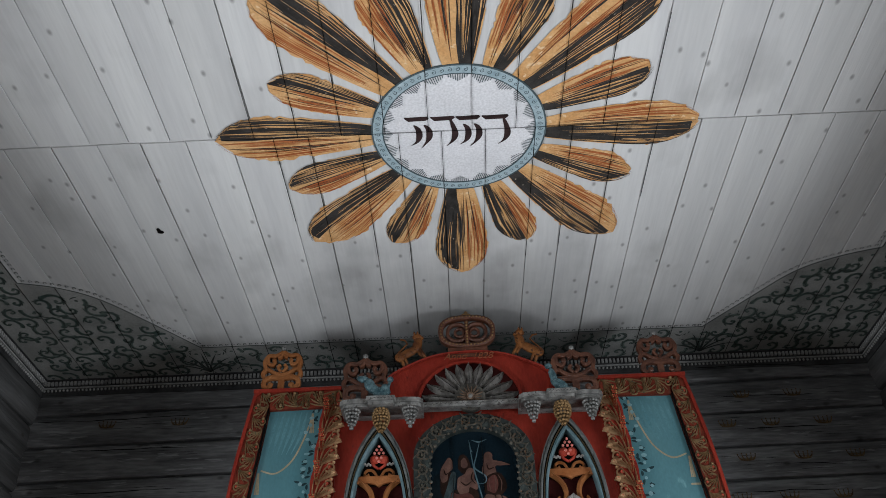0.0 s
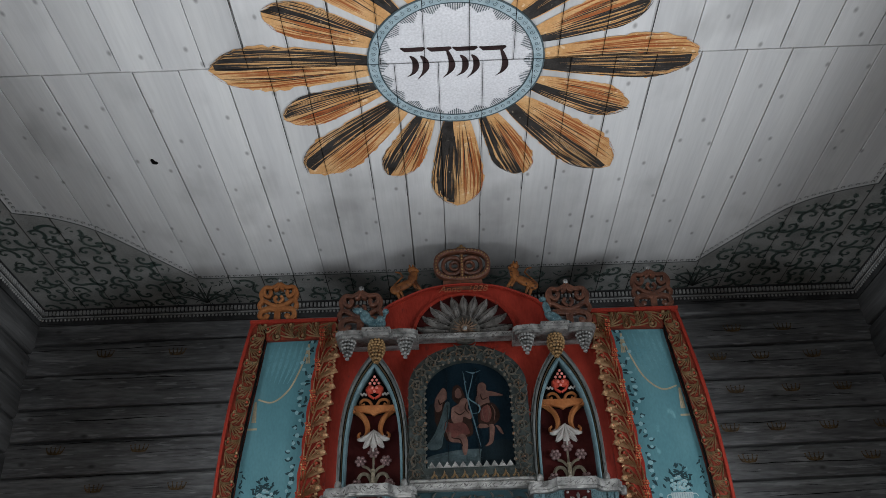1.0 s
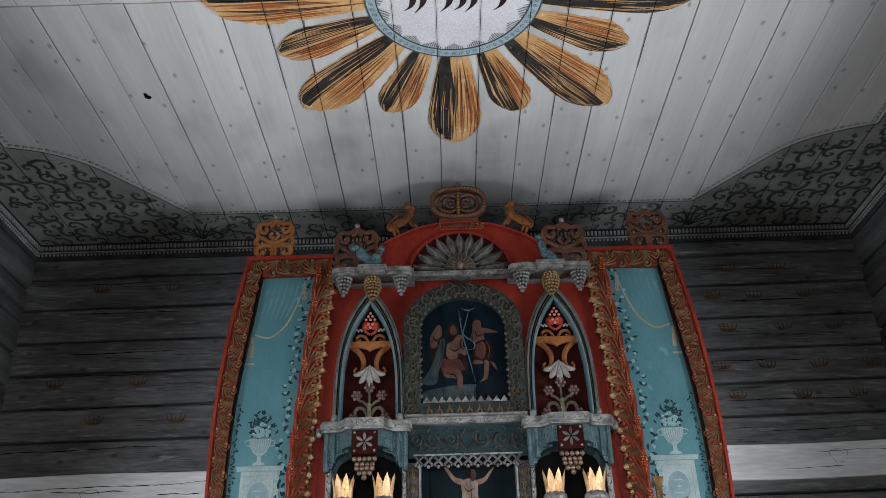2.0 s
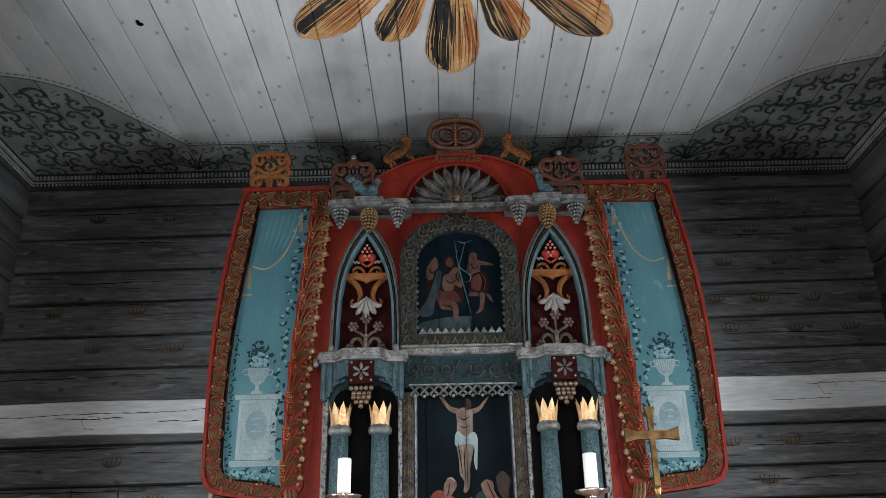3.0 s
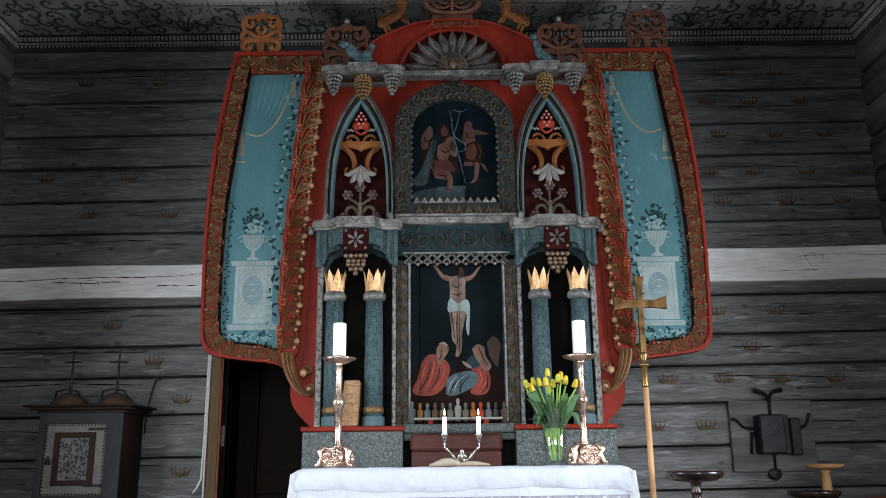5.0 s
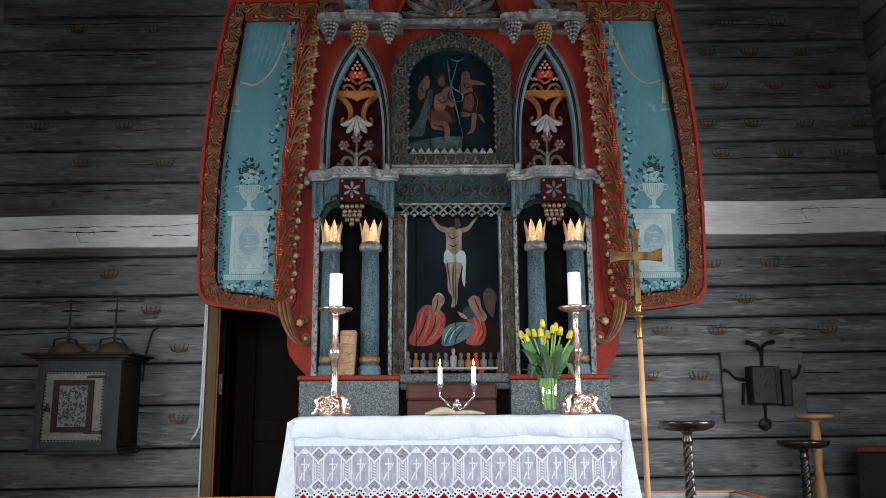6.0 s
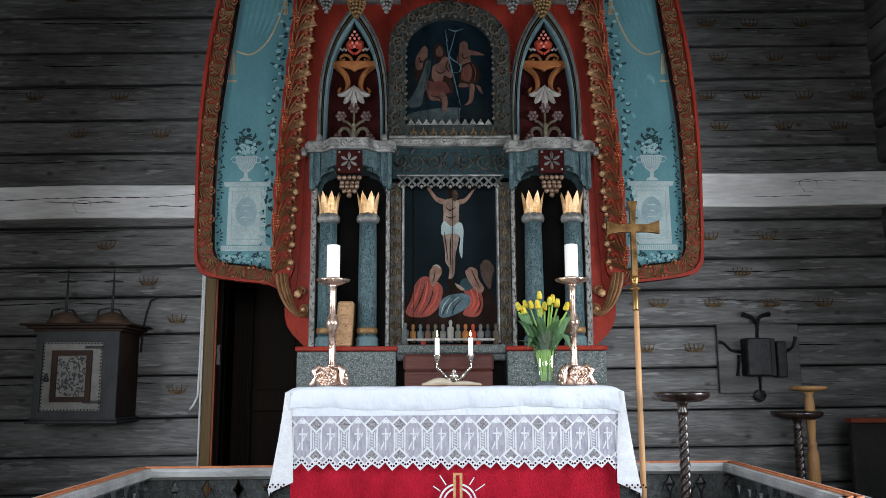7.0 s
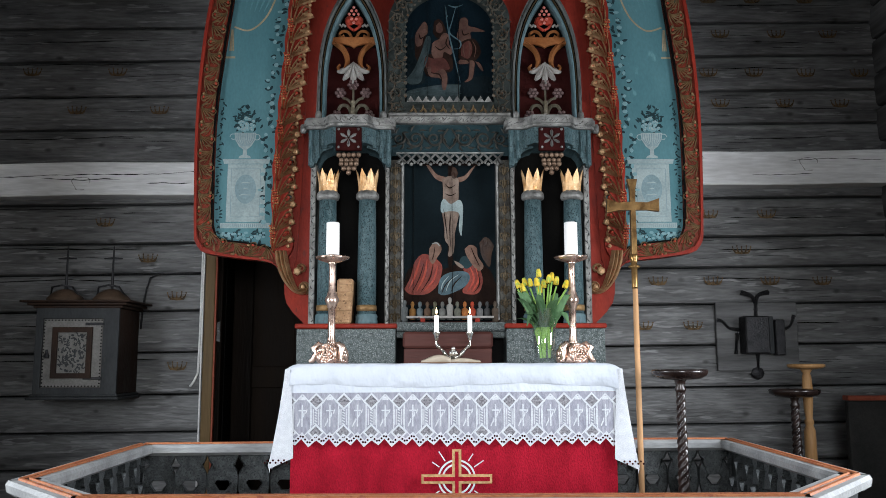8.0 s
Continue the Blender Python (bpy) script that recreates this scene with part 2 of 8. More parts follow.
# shade towards the altar wall goes into the colour along with soot
soot_shaded(M_CEIL, CX, 5.05, 1.45, 0.85)
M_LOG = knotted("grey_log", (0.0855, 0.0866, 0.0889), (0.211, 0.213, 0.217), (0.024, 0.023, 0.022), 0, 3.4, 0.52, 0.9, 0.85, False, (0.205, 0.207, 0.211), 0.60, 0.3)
# side walls: the same logs in darker greys, grain along y
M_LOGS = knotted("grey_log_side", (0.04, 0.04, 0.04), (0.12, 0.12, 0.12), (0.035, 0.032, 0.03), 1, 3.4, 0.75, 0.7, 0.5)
M_BEAM = knotted("beam_paint", (0.66, 0.67, 0.68), (0.84, 0.85, 0.86), (0.30, 0.29, 0.28), 0, 1.2, 0.7, 0.5)
M_FLOOR = surface("floor_wood", (0.13, 0.085, 0.05), (0.20, 0.14, 0.09), 5, (1, 0.06, 1), 0.55)
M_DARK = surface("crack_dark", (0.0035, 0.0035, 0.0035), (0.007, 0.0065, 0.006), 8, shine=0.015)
M_RED = surface("red_paint", (0.152, 0.0156, 0.0101), (0.238, 0.0265, 0.0156), 7, (1, 1, 0.4), 0.5, 0.3, c3=(0.0952, 0.0172, 0.0125), wear=0.64)
M_MAROON = surface("maroon_paint", (0.018, 0.00375, 0.00375), (0.0375, 0.00825, 0.0075), 7, rough=0.6, shine=0.015)
M_BLACK = surface("black_paint", (0.0024, 0.0024, 0.0024), (0.0056, 0.0052, 0.0048), 9, rough=0.55, shine=0.015)
M_TEAL = surface("teal_paint", (0.0462, 0.122, 0.141), (0.0756, 0.168, 0.189), 4, (1, 1, 0.5), 0.6, 0.12, c3=(0.101, 0.21, 0.227), wear=0.7, grit=0.2)
M_TEALHI = surface("teal_highlight", (0.119, 0.221, 0.242), (0.17, 0.281, 0.302), 9, rough=0.6, bump=0.1)
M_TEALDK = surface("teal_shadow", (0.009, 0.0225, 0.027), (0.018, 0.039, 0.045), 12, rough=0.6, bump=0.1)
M_PALE = surface("pale_stone_paint", (0.192, 0.248, 0.256), (0.264, 0.32, 0.32), 10, rough=0.6, bump=0.15)
M_ROPE = surface("rope_paint", (0.208, 0.176, 0.112), (0.288, 0.24, 0.16), 14, rough=0.6, bump=0.1)
M_GOLD = surface("old_gold", (0.15, 0.0863, 0.0375), (0.27, 0.173, 0.0825), 16, rough=0.42, bump=0.3, metal=0.35, c3=(0.112, 0.045, 0.0225), wear=0.64)
M_BRIGHT = surface("bright_gold", (0.50, 0.26, 0.10), (0.78, 0.54, 0.31), 26, rough=0.42, bump=0.25, metal=0.4, c3=(0.80, 0.66, 0.45), wear=0.64)
M_OCHRE = surface("ochre_paint", (0.179, 0.0606, 0.0192), (0.277, 0.113, 0.042), 12, rough=0.5, c3=(0.179, 0.0565, 0.0229), wear=0.66)
M_LEAFG = surface("gilded_green", (0.158, 0.0952, 0.0458), (0.256, 0.173, 0.0918), 22, rough=0.4, bump=0.3, metal=0.3, c3=(0.061, 0.0774, 0.0549), wear=0.60)
M_FROND = surface("gilded_leaf", (0.246, 0.132, 0.066), (0.415, 0.274, 0.15), 26, rough=0.4, bump=0.3, metal=0.25, c3=(0.319, 0.066, 0.0396), wear=0.60)
M_EYE = surface("red_glaze", (0.259, 0.0302, 0.019), (0.38, 0.0648, 0.0389), 20, rough=0.4)
M_WALNUT = surface("walnut_carving", (0.051, 0.0187, 0.011), (0.111, 0.0425, 0.0238), 20, rough=0.4, bump=0.4, shine=0.3, c3=(0.17, 0.051, 0.0255), wear=0.64)
M_GRAPE = surface("tarnished_grape", (0.104, 0.064, 0.044), (0.24, 0.168, 0.12), 40, rough=0.35, bump=0.2, metal=0.4)
M_BROWN = surface("frame_ground", (0.087, 0.0194, 0.0114), (0.174, 0.0299, 0.0167), 14, rough=0.5, c3=(0.0696, 0.0308, 0.0176), wear=0.62)
M_SILVER = surface("silvered_wood", (0.0864, 0.0864, 0.0828), (0.274, 0.274, 0.263), 18, rough=0.4, bump=0.4, metal=0.35, c3=(0.0648, 0.0612, 0.0576), wear=0.60)
M_VEIN = surface("vein_paint", (0.03, 0.03, 0.03), (0.08, 0.08, 0.08), 12)
M_GREY = surface("grey_carving", (0.0224, 0.0208, 0.0184), (0.092, 0.088, 0.0776), 20, rough=0.5, bump=0.5, c3=(0.04, 0.04, 0.036), wear=0.58)
M_MARBLE = surface("green_marbling", (0.0317, 0.0634, 0.0729), (0.0871, 0.131, 0.141), 55, (1, 1, 0.6), 0.45, 0.2, fine=220, c3=(0.0158, 0.0277, 0.0317), wear=0.54)
M_PLINTH = surface("plinth_marbling", (0.038, 0.0494, 0.0494), (0.114, 0.133, 0.133), 60, rough=0.55, bump=0.2, fine=200, c3=(0.18, 0.195, 0.195), wear=0.55)
M_BLUE = surface("blue_grey_moulding", (0.0595, 0.106, 0.119), (0.119, 0.178, 0.196), 16, (1, 1, 0.4), 0.45, c3=(0.068, 0.085, 0.0935), wear=0.64)
M_ARCH = surface("grey_arch_moulding", (0.06, 0.068, 0.068), (0.136, 0.144, 0.14), 18, (1, 1, 0.4), 0.45, c3=(0.04, 0.04, 0.036), wear=0.60)
M_LINE = surface("gilt_line", (0.078, 0.051, 0.027), (0.132, 0.09, 0.048), 18, rough=0.45, metal=0.2)
M_STALK = surface("silver_olive", (0.091, 0.077, 0.0525), (0.189, 0.168, 0.126), 26, rough=0.4, metal=0.2, c3=(0.21, 0.196, 0.175), wear=0.6)
M_CLUSTER = surface("dull_grape", (0.068, 0.04, 0.04), (0.152, 0.104, 0.1), 40, rough=0.4, metal=0.15)
M_PINK = surface("pink_flower", (0.45, 0.10, 0.08), (0.60, 0.24, 0.20), 30, rough=0.5, c3=(0.66, 0.56, 0.50), wear=0.62)
M_WHITE = surface("worn_white", (0.215, 0.202, 0.19), (0.328, 0.316, 0.297), 25, rough=0.5, c3=(0.19, 0.101, 0.0884), wear=0.64)
M_CANVAS = surface("dark_painting_ground", (0.003, 0.0055, 0.007), (0.007, 0.012, 0.0145), 5, rough=0.6, bump=0.2, shine=0.015)
M_SKY = surface("painting_blue", (0.00231, 0.00605, 0.00908), (0.00462, 0.0103, 0.0145), 6, rough=0.6, bump=0.2, shine=0.015)
M_FLESH = surface("painting_ochre_pink", (0.105, 0.0558, 0.0403), (0.186, 0.118, 0.0899), 24, rough=0.6, bump=0.2)
M_DRAPER = surface("painting_red", (0.124, 0.0174, 0.0124), (0.211, 0.0465, 0.0322), 18, rough=0.4)
M_DRAPEB = surface("painting_blue_cloth", (0.027, 0.054, 0.069), (0.066, 0.108, 0.126), 18, rough=0.4)
M_DUSK = surface("painting_umber", (0.027, 0.0144, 0.0102), (0.054, 0.0288, 0.0192), 14, rough=0.4)
M_ORANGE = surface("sunburst_orange", (0.58, 0.3, 0.115), (0.72, 0.44, 0.21), 10, rough=0.7, c3=(0.7, 0.5, 0.3), wear=0.62)
M_RUST = surface("sunburst_rust", (0.34, 0.09, 0.03), (0.45, 0.16, 0.06), 14, rough=0.7)
M_INK = surface("sunburst_black", (0.025, 0.023, 0.021), (0.055, 0.05, 0.047), 14, rough=0.7, c3=(0.30, 0.26, 0.21), wear=0.68)
M_RING = surface("ring_blue", (0.28, 0.38, 0.42), (0.42, 0.52, 0.56), 18, rough=0.7)
M_RINGD = surface("ring_dark", (0.05, 0.075, 0.085), (0.10, 0.13, 0.14), 18, rough=0.7)
M_LETTER = surface("letter_paint", (0.025, 0.016, 0.016), (0.05, 0.03, 0.03), 18, rough=0.6)
M_BAND = surface("border_ground", (0.22, 0.225, 0.215), (0.36, 0.365, 0.35), 5, rough=0.75)
# same soot and painted shade on the border
soot_shaded(M_BAND, CX, 5.0, 1.3, 0.7)
M_SCROLL = surface("scroll_green", (0.05, 0.085, 0.075), (0.15, 0.19, 0.17), 9, rough=0.75)
M_SCROLLD = surface("scroll_dark", (0.03, 0.036, 0.034), (0.07, 0.08, 0.075), 9, rough=0.75)
M_CORND = surface("cornice_ground", (0.030, 0.030, 0.031), (0.065, 0.066, 0.067), 10, rough=0.6)
M_CORN = surface("cornice_paint", (0.24, 0.24, 0.235), (0.42, 0.42, 0.41), 12, rough=0.6, c3=(0.14, 0.14, 0.14), wear=0.64)
M_MOTIF = surface("crown_stencil", (0.06, 0.040, 0.022), (0.15, 0.098, 0.05), 24, rough=0.7, c3=(0.03, 0.028, 0.026), wear=0.58)
M_IRON = surface("black_iron", (0.02, 0.02, 0.022), (0.05, 0.05, 0.053), 22, rough=0.45, bump=0.5, metal=0.6)

# ---- the room ----
SEAMS = [0.0, 0.22, 0.44, 0.66, 0.887, 1.147, 1.404, 1.637, 1.833, 2.083, 2.34, 2.574, 2.797, 3.032, 3.259, 3.504, 3.74, 3.96]


def log(bm, axis, a0, a1, face, inward, z0, z1, phase):
    """One hewn log: a slightly swollen face with chamfered edges, wavering along its length."""
    h = z1 - z0
    shape = [(-0.16, 0.003), (-0.030, 0.003), (0.006, 0.010), (0.014, 0.026), (0.017, h * 0.5), (0.013, h - 0.022), (0.003, h - 0.008), (-0.030, h - 0.002), (-0.16, h - 0.002)]
    steps = max(2, int((a1 - a0) / 0.5))
    rows = []
    for k in range(steps + 1):
        a = a0 + (a1 - a0) * k / steps
        w = 0.004 * math.sin(3.1 * a + phase) + 0.003 * math.sin(7.7 * a + 2 * phase)
        row = []
        for p, z in shape:
            at = face + inward * (p + (w if p > -0.1 else 0))
            zz = z0 + z + (0.5 * w if 0.02 < z < h - 0.02 else 0) + (0.011 * (a - 1.9) if axis == "x" else 0)
            row.append(bm.verts.new((a, at, zz) if axis == "x" else (at, a, zz)))
        rows.append(row)
    n = len(shape)
    for r, s in zip(rows, rows[1:]):
        for j in range(n):
            bm.faces.new((r[j], r[(j + 1) % n], s[(j + 1) % n], s[j]))
    bm.faces.new(rows[0])
    bm.faces.new(rows[-1][::-1])
    return bm


WEST, EAST, SOUTH = -2.94, 2.90, -3.0
wall_north = solid("wall_north", block(bmesh.new(), WEST - 0.25, -1.32, WALL + 0.06, WALL + 0.2, 0, TOP), M_DARK)
tagged(wall_north, "grey hewn log wall behind the altar", "wall", kind="structure")
part("wall_core", block(block(bmesh.new(), -0.42, EAST + 0.25, WALL + 0.06, WALL + 0.2, 0, TOP), -1.32, -0.42, WALL + 0.06, WALL + 0.2, 2.10, TOP), M_DARK, wall_north)
for k, (z0, z1) in enumerate(zip(SEAMS, SEAMS[1:])):
    spans = [(WEST - 0.2, -1.335), (-0.42, EAST + 0.2)] if z0 < 2.05 else [(WEST - 0.2, EAST + 0.2)]
    for a0, a1 in spans:
        part("log", log(bmesh.new(), "x", a0, a1, WALL, -1, z0, z1, k * 1.9 + a0), M_LOG, wall_north)
for name, face, inward in (("wall_west", WEST, 1), ("wall_east", EAST, -1)):
    outer = face - inward * 0.2
    bm = bmesh.new()
    # openings at y -1.25 to 0.05 are unseen, added for the ceiling fills
    for y0, y1, z0, z1 in ((SOUTH, -1.25, 0, TOP), (0.05, 2.0, 0, TOP), (3.2, WALL + 0.2, 0, TOP), (-1.25, 0.05, 0, 0.88), (-1.25, 0.05, 2.15, TOP), (2.0, 3.2, 0, 0.88), (2.0, 3.2, 2.15, TOP)):
        block(bm, *sorted((outer, face - inward * 0.06)), y0, y1, z0, z1)
    wall = tagged(solid(name, bm, M_DARK), "grey hewn log side wall with a window opening", "wall", kind="structure")
    side = [0.0] + [z + 0.11 for z in SEAMS[:-2]] + [TOP]
    for k, (z0, z1) in enumerate(zip(side, side[1:])):
        spans = [(SOUTH, -1.25), (0.05, 2.0), (3.2, WALL)] if z1 > 0.89 and z0 < 2.14 else [(SOUTH, WALL)]
        for a0, a1 in spans:
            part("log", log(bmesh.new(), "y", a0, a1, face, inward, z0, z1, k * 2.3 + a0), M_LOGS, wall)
# unseen wall behind the camera; its opening is added for the front fill
bm = bmesh.new()
for x0, x1, z0, z1 in ((WEST - 0.2, -1.25, 0, TOP), (1.25, EAST + 0.2, 0, TOP), (-1.25, 1.25, 0, 1.05), (-1.25, 1.25, 2.75, TOP)):
    block(bm, x0, x1, SOUTH - 0.2, SOUTH, z0, z1)
tagged(solid("wall_south", bm, M_LOG), "unseen grey plank wall with an opening added for the fill lamp", "wall", kind="structure")
tagged(solid("floor", block(bmesh.new(), WEST - 0.3, EAST + 0.3, SOUTH - 0.3, WALL + 2.0, -0.12, 0), M_FLOOR), "brown plank floor of the church", "floor", kind="structure")

# ceiling of painted planks, butted along one line
bm = bmesh.new()
block(bm, WEST - 0.3, EAST + 0.3, SOUTH - 0.3, WALL + 0.3, TOP + 0.012, TOP + 0.1)
rng = random.Random(4)
JOINTS = [-3.24, -3.02, -2.80, -2.59, -2.38, -2.16, -1.928, -1.70, -1.49, -1.266, -1.05, -0.836, -0.665, -0.417, -0.226, -0.014, 0.201, 0.443, 0.626, 0.842, 1.038, 1.251, 1.470, 1.687, 1.904, 2.12, 2.33, 2.54, 2.75, 2.96, 3.18]
BACK_JOINTS = [-3.06, -2.85, -2.64, -2.43, -2.21, -1.986, -1.729, -1.539, -1.338, -1.133] + [-0.925 + 0.212 * k for k in range(20)]
for a, b in zip(JOINTS, JOINTS[1:]):
    gap = rng.choice((0.002, 0.003, 0.006))
    block(bm, a + gap, b - 0.0014, 2.9365 + rng.uniform(0, 0.003), WALL + 0.1, TOP - rng.uniform(0, 0.002), TOP + 0.02, 0.0015)
for a, b in zip(BACK_JOINTS, BACK_JOINTS[1:]):
    gap = rng.choice((0.002, 0.003, 0.005))
    block(bm, a + gap, b - 0.0014, SOUTH - 0.2, 2.930 - rng.uniform(0, 0.003), TOP - rng.uniform(0, 0.002), TOP + 0.02, 0.0015)
block(bm, WEST, EAST, SOUTH, WALL, TOP + 0.0085, TOP + 0.0095)
for f in bm.faces[-6:]:
    f.material_index = 1
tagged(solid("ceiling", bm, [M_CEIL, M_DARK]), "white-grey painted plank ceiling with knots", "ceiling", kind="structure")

part("knot_hole", spot(spot(bmesh.new(), overhead, -1.594, 3.627, 0.019, 0.016, 0.003, 9), overhead, -1.600, 3.61, 0.012, 0.02, 0.0034, 7), M_DARK, bpy.data.objects["ceiling"])

# painted tie beam along the wall, cornices
for a0, a1, z0, z1 in ((WEST, -1.30, 2.075, 2.285), (1.40, EAST, 2.145, 2.36)):
    bm = block(bmesh.new(), a0, a1, WALL - 0.14, WALL - 0.01, z0, z1)
    bmesh.ops.subdivide_edges(bm, edges=[e for e in bm.edges if abs((e.verts[0].co - e.verts[1].co).x) > 0.5], cuts=8)
    for v in bm.verts:
        v.co.z += 0.014 * (v.co.x - (a0 + a1) / 2) / 1.3 + 0.004 * math.sin(5 * v.co.x)
    bmesh.ops.bevel(bm, geom=list(bm.edges), offset=0.006, segments=1, affect="EDGES")
    beam = tagged(solid("beam", bm, M_BEAM), "white-painted timber beam along the log wall", "beam", kind="structure")
    rng = random.Random(int(10 * a1))
    for share, start, stop in (((0.60, 0.02, 0.98), (0.52, 0.30, 0.62), (0.35, 0.70, 0.88)) if a0 < 0 else ((0.55, 0.03, 0.20), (0.30, 0.40, 0.66), (0.72, 0.55, 0.97))):
        x, z = a0 + (a1 - a0) * start, z0 + (z1 - z0) * share
        pts = []
        while x < a0 + (a1 - a0) * stop:
            pts.append((x, z + 0.014 * (x - (a0 + a1) / 2) / 1.3))
            x, z = x + rng.uniform(0.02, 0.05), z + rng.uniform(-0.0035, 0.0035)
        bm = bmesh.new()
        ribbon(bm, front(WALL - 0.14, 1, 0), pts, [0.0008] + [rng.uniform(0.0015, 0.007 if a0 < 0 else 0.004) for _ in pts[2:]] + [0.0008], 0.001, 0.0015)
        part("crack", bm, M_DARK, beam)
    for x, z in (((-2.20, 2.15),) if a0 < 0 else ((2.36, 2.275), (1.66, 2.305))):
        bm = bmesh.new()
        r = 0.05 if x != 1.66 else 0.03
        flat(bm, front(WALL - 0.14, 1, 0), [(x + r * (1 + 0.25 * math.sin(3 * a)) * math.cos(a), z + r * (1 + 0.2 * math.cos(2 * a)) * math.sin(a)) for a in np.linspace(0, 5.2, 22)], [0.001 + 0.004 * abs(math.sin(k * 0.7)) for k in range(22)], 0.0012)
        part("knot_outline", bm, surface("knot_grey", (0.16, 0.16, 0.155), (0.28, 0.28, 0.275), 30) if a0 < 0 else bpy.data.materials["knot_grey"], beam)


def cornice(name, start, end, inward):
    """A moulded strip with a row of dentils and a row of drops below."""
    a, b, inw = Vector(start), Vector(end), Vector(inward)
    bm = bmesh.new()
    prof = [(0, 0), (0.044, 0), (0.044, -0.010), (0.022, -0.012), (0.022, -0.058), (0.014, -0.062), (0.010, -0.118), (0, -0.118)]
    rows = [[bm.verts.new(p + inw * o + Vector((0, 0, z))) for o, z in prof] for p in (a, b)]
    for j in range(len(prof)):
        bm.faces.new((rows[0][j], rows[0][(j + 1) % 8], rows[1][(j + 1) % 8], rows[1][j]))
    strip = tagged(solid(name, bm, M_CORND), "grey painted cornice with dentils and drops", "cornice", kind="structure")
    run, way = (b - a).length, (b - a).normalized()
    bm, drops = bmesh.new(), bmesh.new()
    for k in range(int(run / 0.027)):
        p = a + way * (0.0135 + 0.027 * k)
        q = p + inw * 0.032
        block(bm, q.x - 0.0078, q.x + 0.0078, q.y - 0.0078, q.y + 0.0078, TOP - 0.046, TOP - 0.018)
        q = p + inw * 0.016
        ball(drops, q.x, q.y, TOP - 0.078, 0.009, 1, 1, 1.2)
    tagged(part("dentil", bm, M_CORN, strip), kind="stuff")
    tagged(part("drop", drops, M_CORN, strip), kind="stuff")
    low, high = a + inw * 0.013, b + inw * 0.026
    part("fillet", block(bmesh.new(), min(low.x, high.x), max(low.x, high.x), min(low.y, high.y), max(low.y, high.y), TOP - 0.066, TOP - 0.058), M_CORN, strip)


cornice("cornice_north", (WEST, WALL - 0.015, TOP - 0.001), (EAST, WALL - 0.015, TOP - 0.001), (0, -1, 0))
cornice("cornice_west", (WEST + 0.015, 2.0, TOP - 0.0015), (WEST + 0.015, WALL, TOP - 0.0015), (1, 0, 0))
cornice("cornice_east", (EAST - 0.015, 2.0, TOP - 0.0015), (EAST - 0.015, WALL, TOP - 0.0015), (-1, 0, 0))

# crowns stencilled on the logs
bm = bmesh.new()
T = lambda a, b, d: Vector((a, -d, b))
flat(bm, T, [(-0.044, -0.020), (0, -0.025), (0.044, -0.020)], 0.013, 0)
flat(bm, T, [(-0.048, -0.008), (0, -0.012), (0.048, -0.008)], 0.004, 0.0002)
for q, x in enumerate((-0.058, -0.030, 0.0, 0.030, 0.058)):
    flat(bm, T, [(x * 0.74, -0.018), (x * 0.9, -0.004), (x, 0.012 + 0.006 * (q % 2))], [0.013, 0.008, 0.003], 0.0003 * q)
    spot(bm, T, x, 0.016 + 0.006 * (q % 2), 0.0055, 0.0055, 0.0006, 6)
crown_mesh = shared("crown_motif", bm, M_MOTIF)
for z, xs in ((3.42, (1.81, 2.10, 2.45)), (3.18, (1.88, 2.25, 2.59)), (2.915, (1.79, 2.09, 2.43, 2.78, -2.05, -2.60)), (2.71, (1.86, 2.28, 2.64)), (2.66, (-1.77, -2.30)), (1.978, (1.75, 2.12)), (1.927, (-2.08,)),
              (1.748, (1.95,)), (1.699, (-1.80,)), (1.55, (1.41, 1.76, 2.12, 2.45)), (1.461, (-1.61,)), (1.27, (1.31, 1.62)), (1.027, (-1.59,)), (3.63, (1.95, 2.3)), (3.60, (-1.9, -2.4))):
    for x in xs:
        piece("crown_motif", crown_mesh, wall_north, Matrix.Translation((x, WALL - 0.028, z)))
# long drying cracks in the logs
rng = random.Random(11)
for z0, z1 in zip(SEAMS[4:], SEAMS[5:]):
    for a0, a1 in ((-2.9, -1.5), (1.5, 2.85)):
        if abs(z0 - 2.083) < 0.01:
            continue
        for _ in range(9):
            bm = bmesh.new()
            x, z = rng.uniform(a0, a1 - 0.3), z0 + (z1 - z0) * rng.uniform(0.15, 0.85)
            pts = []
            for _ in range(rng.randint(3, 9)):
                pts.append((x, z))
                x, z = x + rng.uniform(0.02, 0.05), z + rng.uniform(-0.002, 0.002)
            ribbon(bm, front(WALL - 0.0262, 1, 0), pts, [0.0005] + [rng.uniform(0.001, 0.003) for _ in pts[2:]] + [0.0005], 0, 0.0004)
            part("check", bm, M_DARK, wall_north)
        bm = bmesh.new()
        x, z = rng.uniform(a0, a0 + 0.5), z0 + (z1 - z0) * rng.uniform(0.35, 0.75)
        pts = []
        while x < a1 - rng.uniform(0, 0.5) and len(pts) < 22:
            pts.append((x, z))
            x, z = x + 0.06, z + rng.uniform(-0.004, 0.004)
        if len(pts) > 3:
            ribbon(bm, front(WALL - 0.0265, 1, 0), pts, [0.001] + [rng.uniform(0.002, 0.007) for _ in pts[2:]] + [0.001], 0, 0.0005)
            part("crack", bm, M_DARK, wall_north)
        else:
            bm.free()

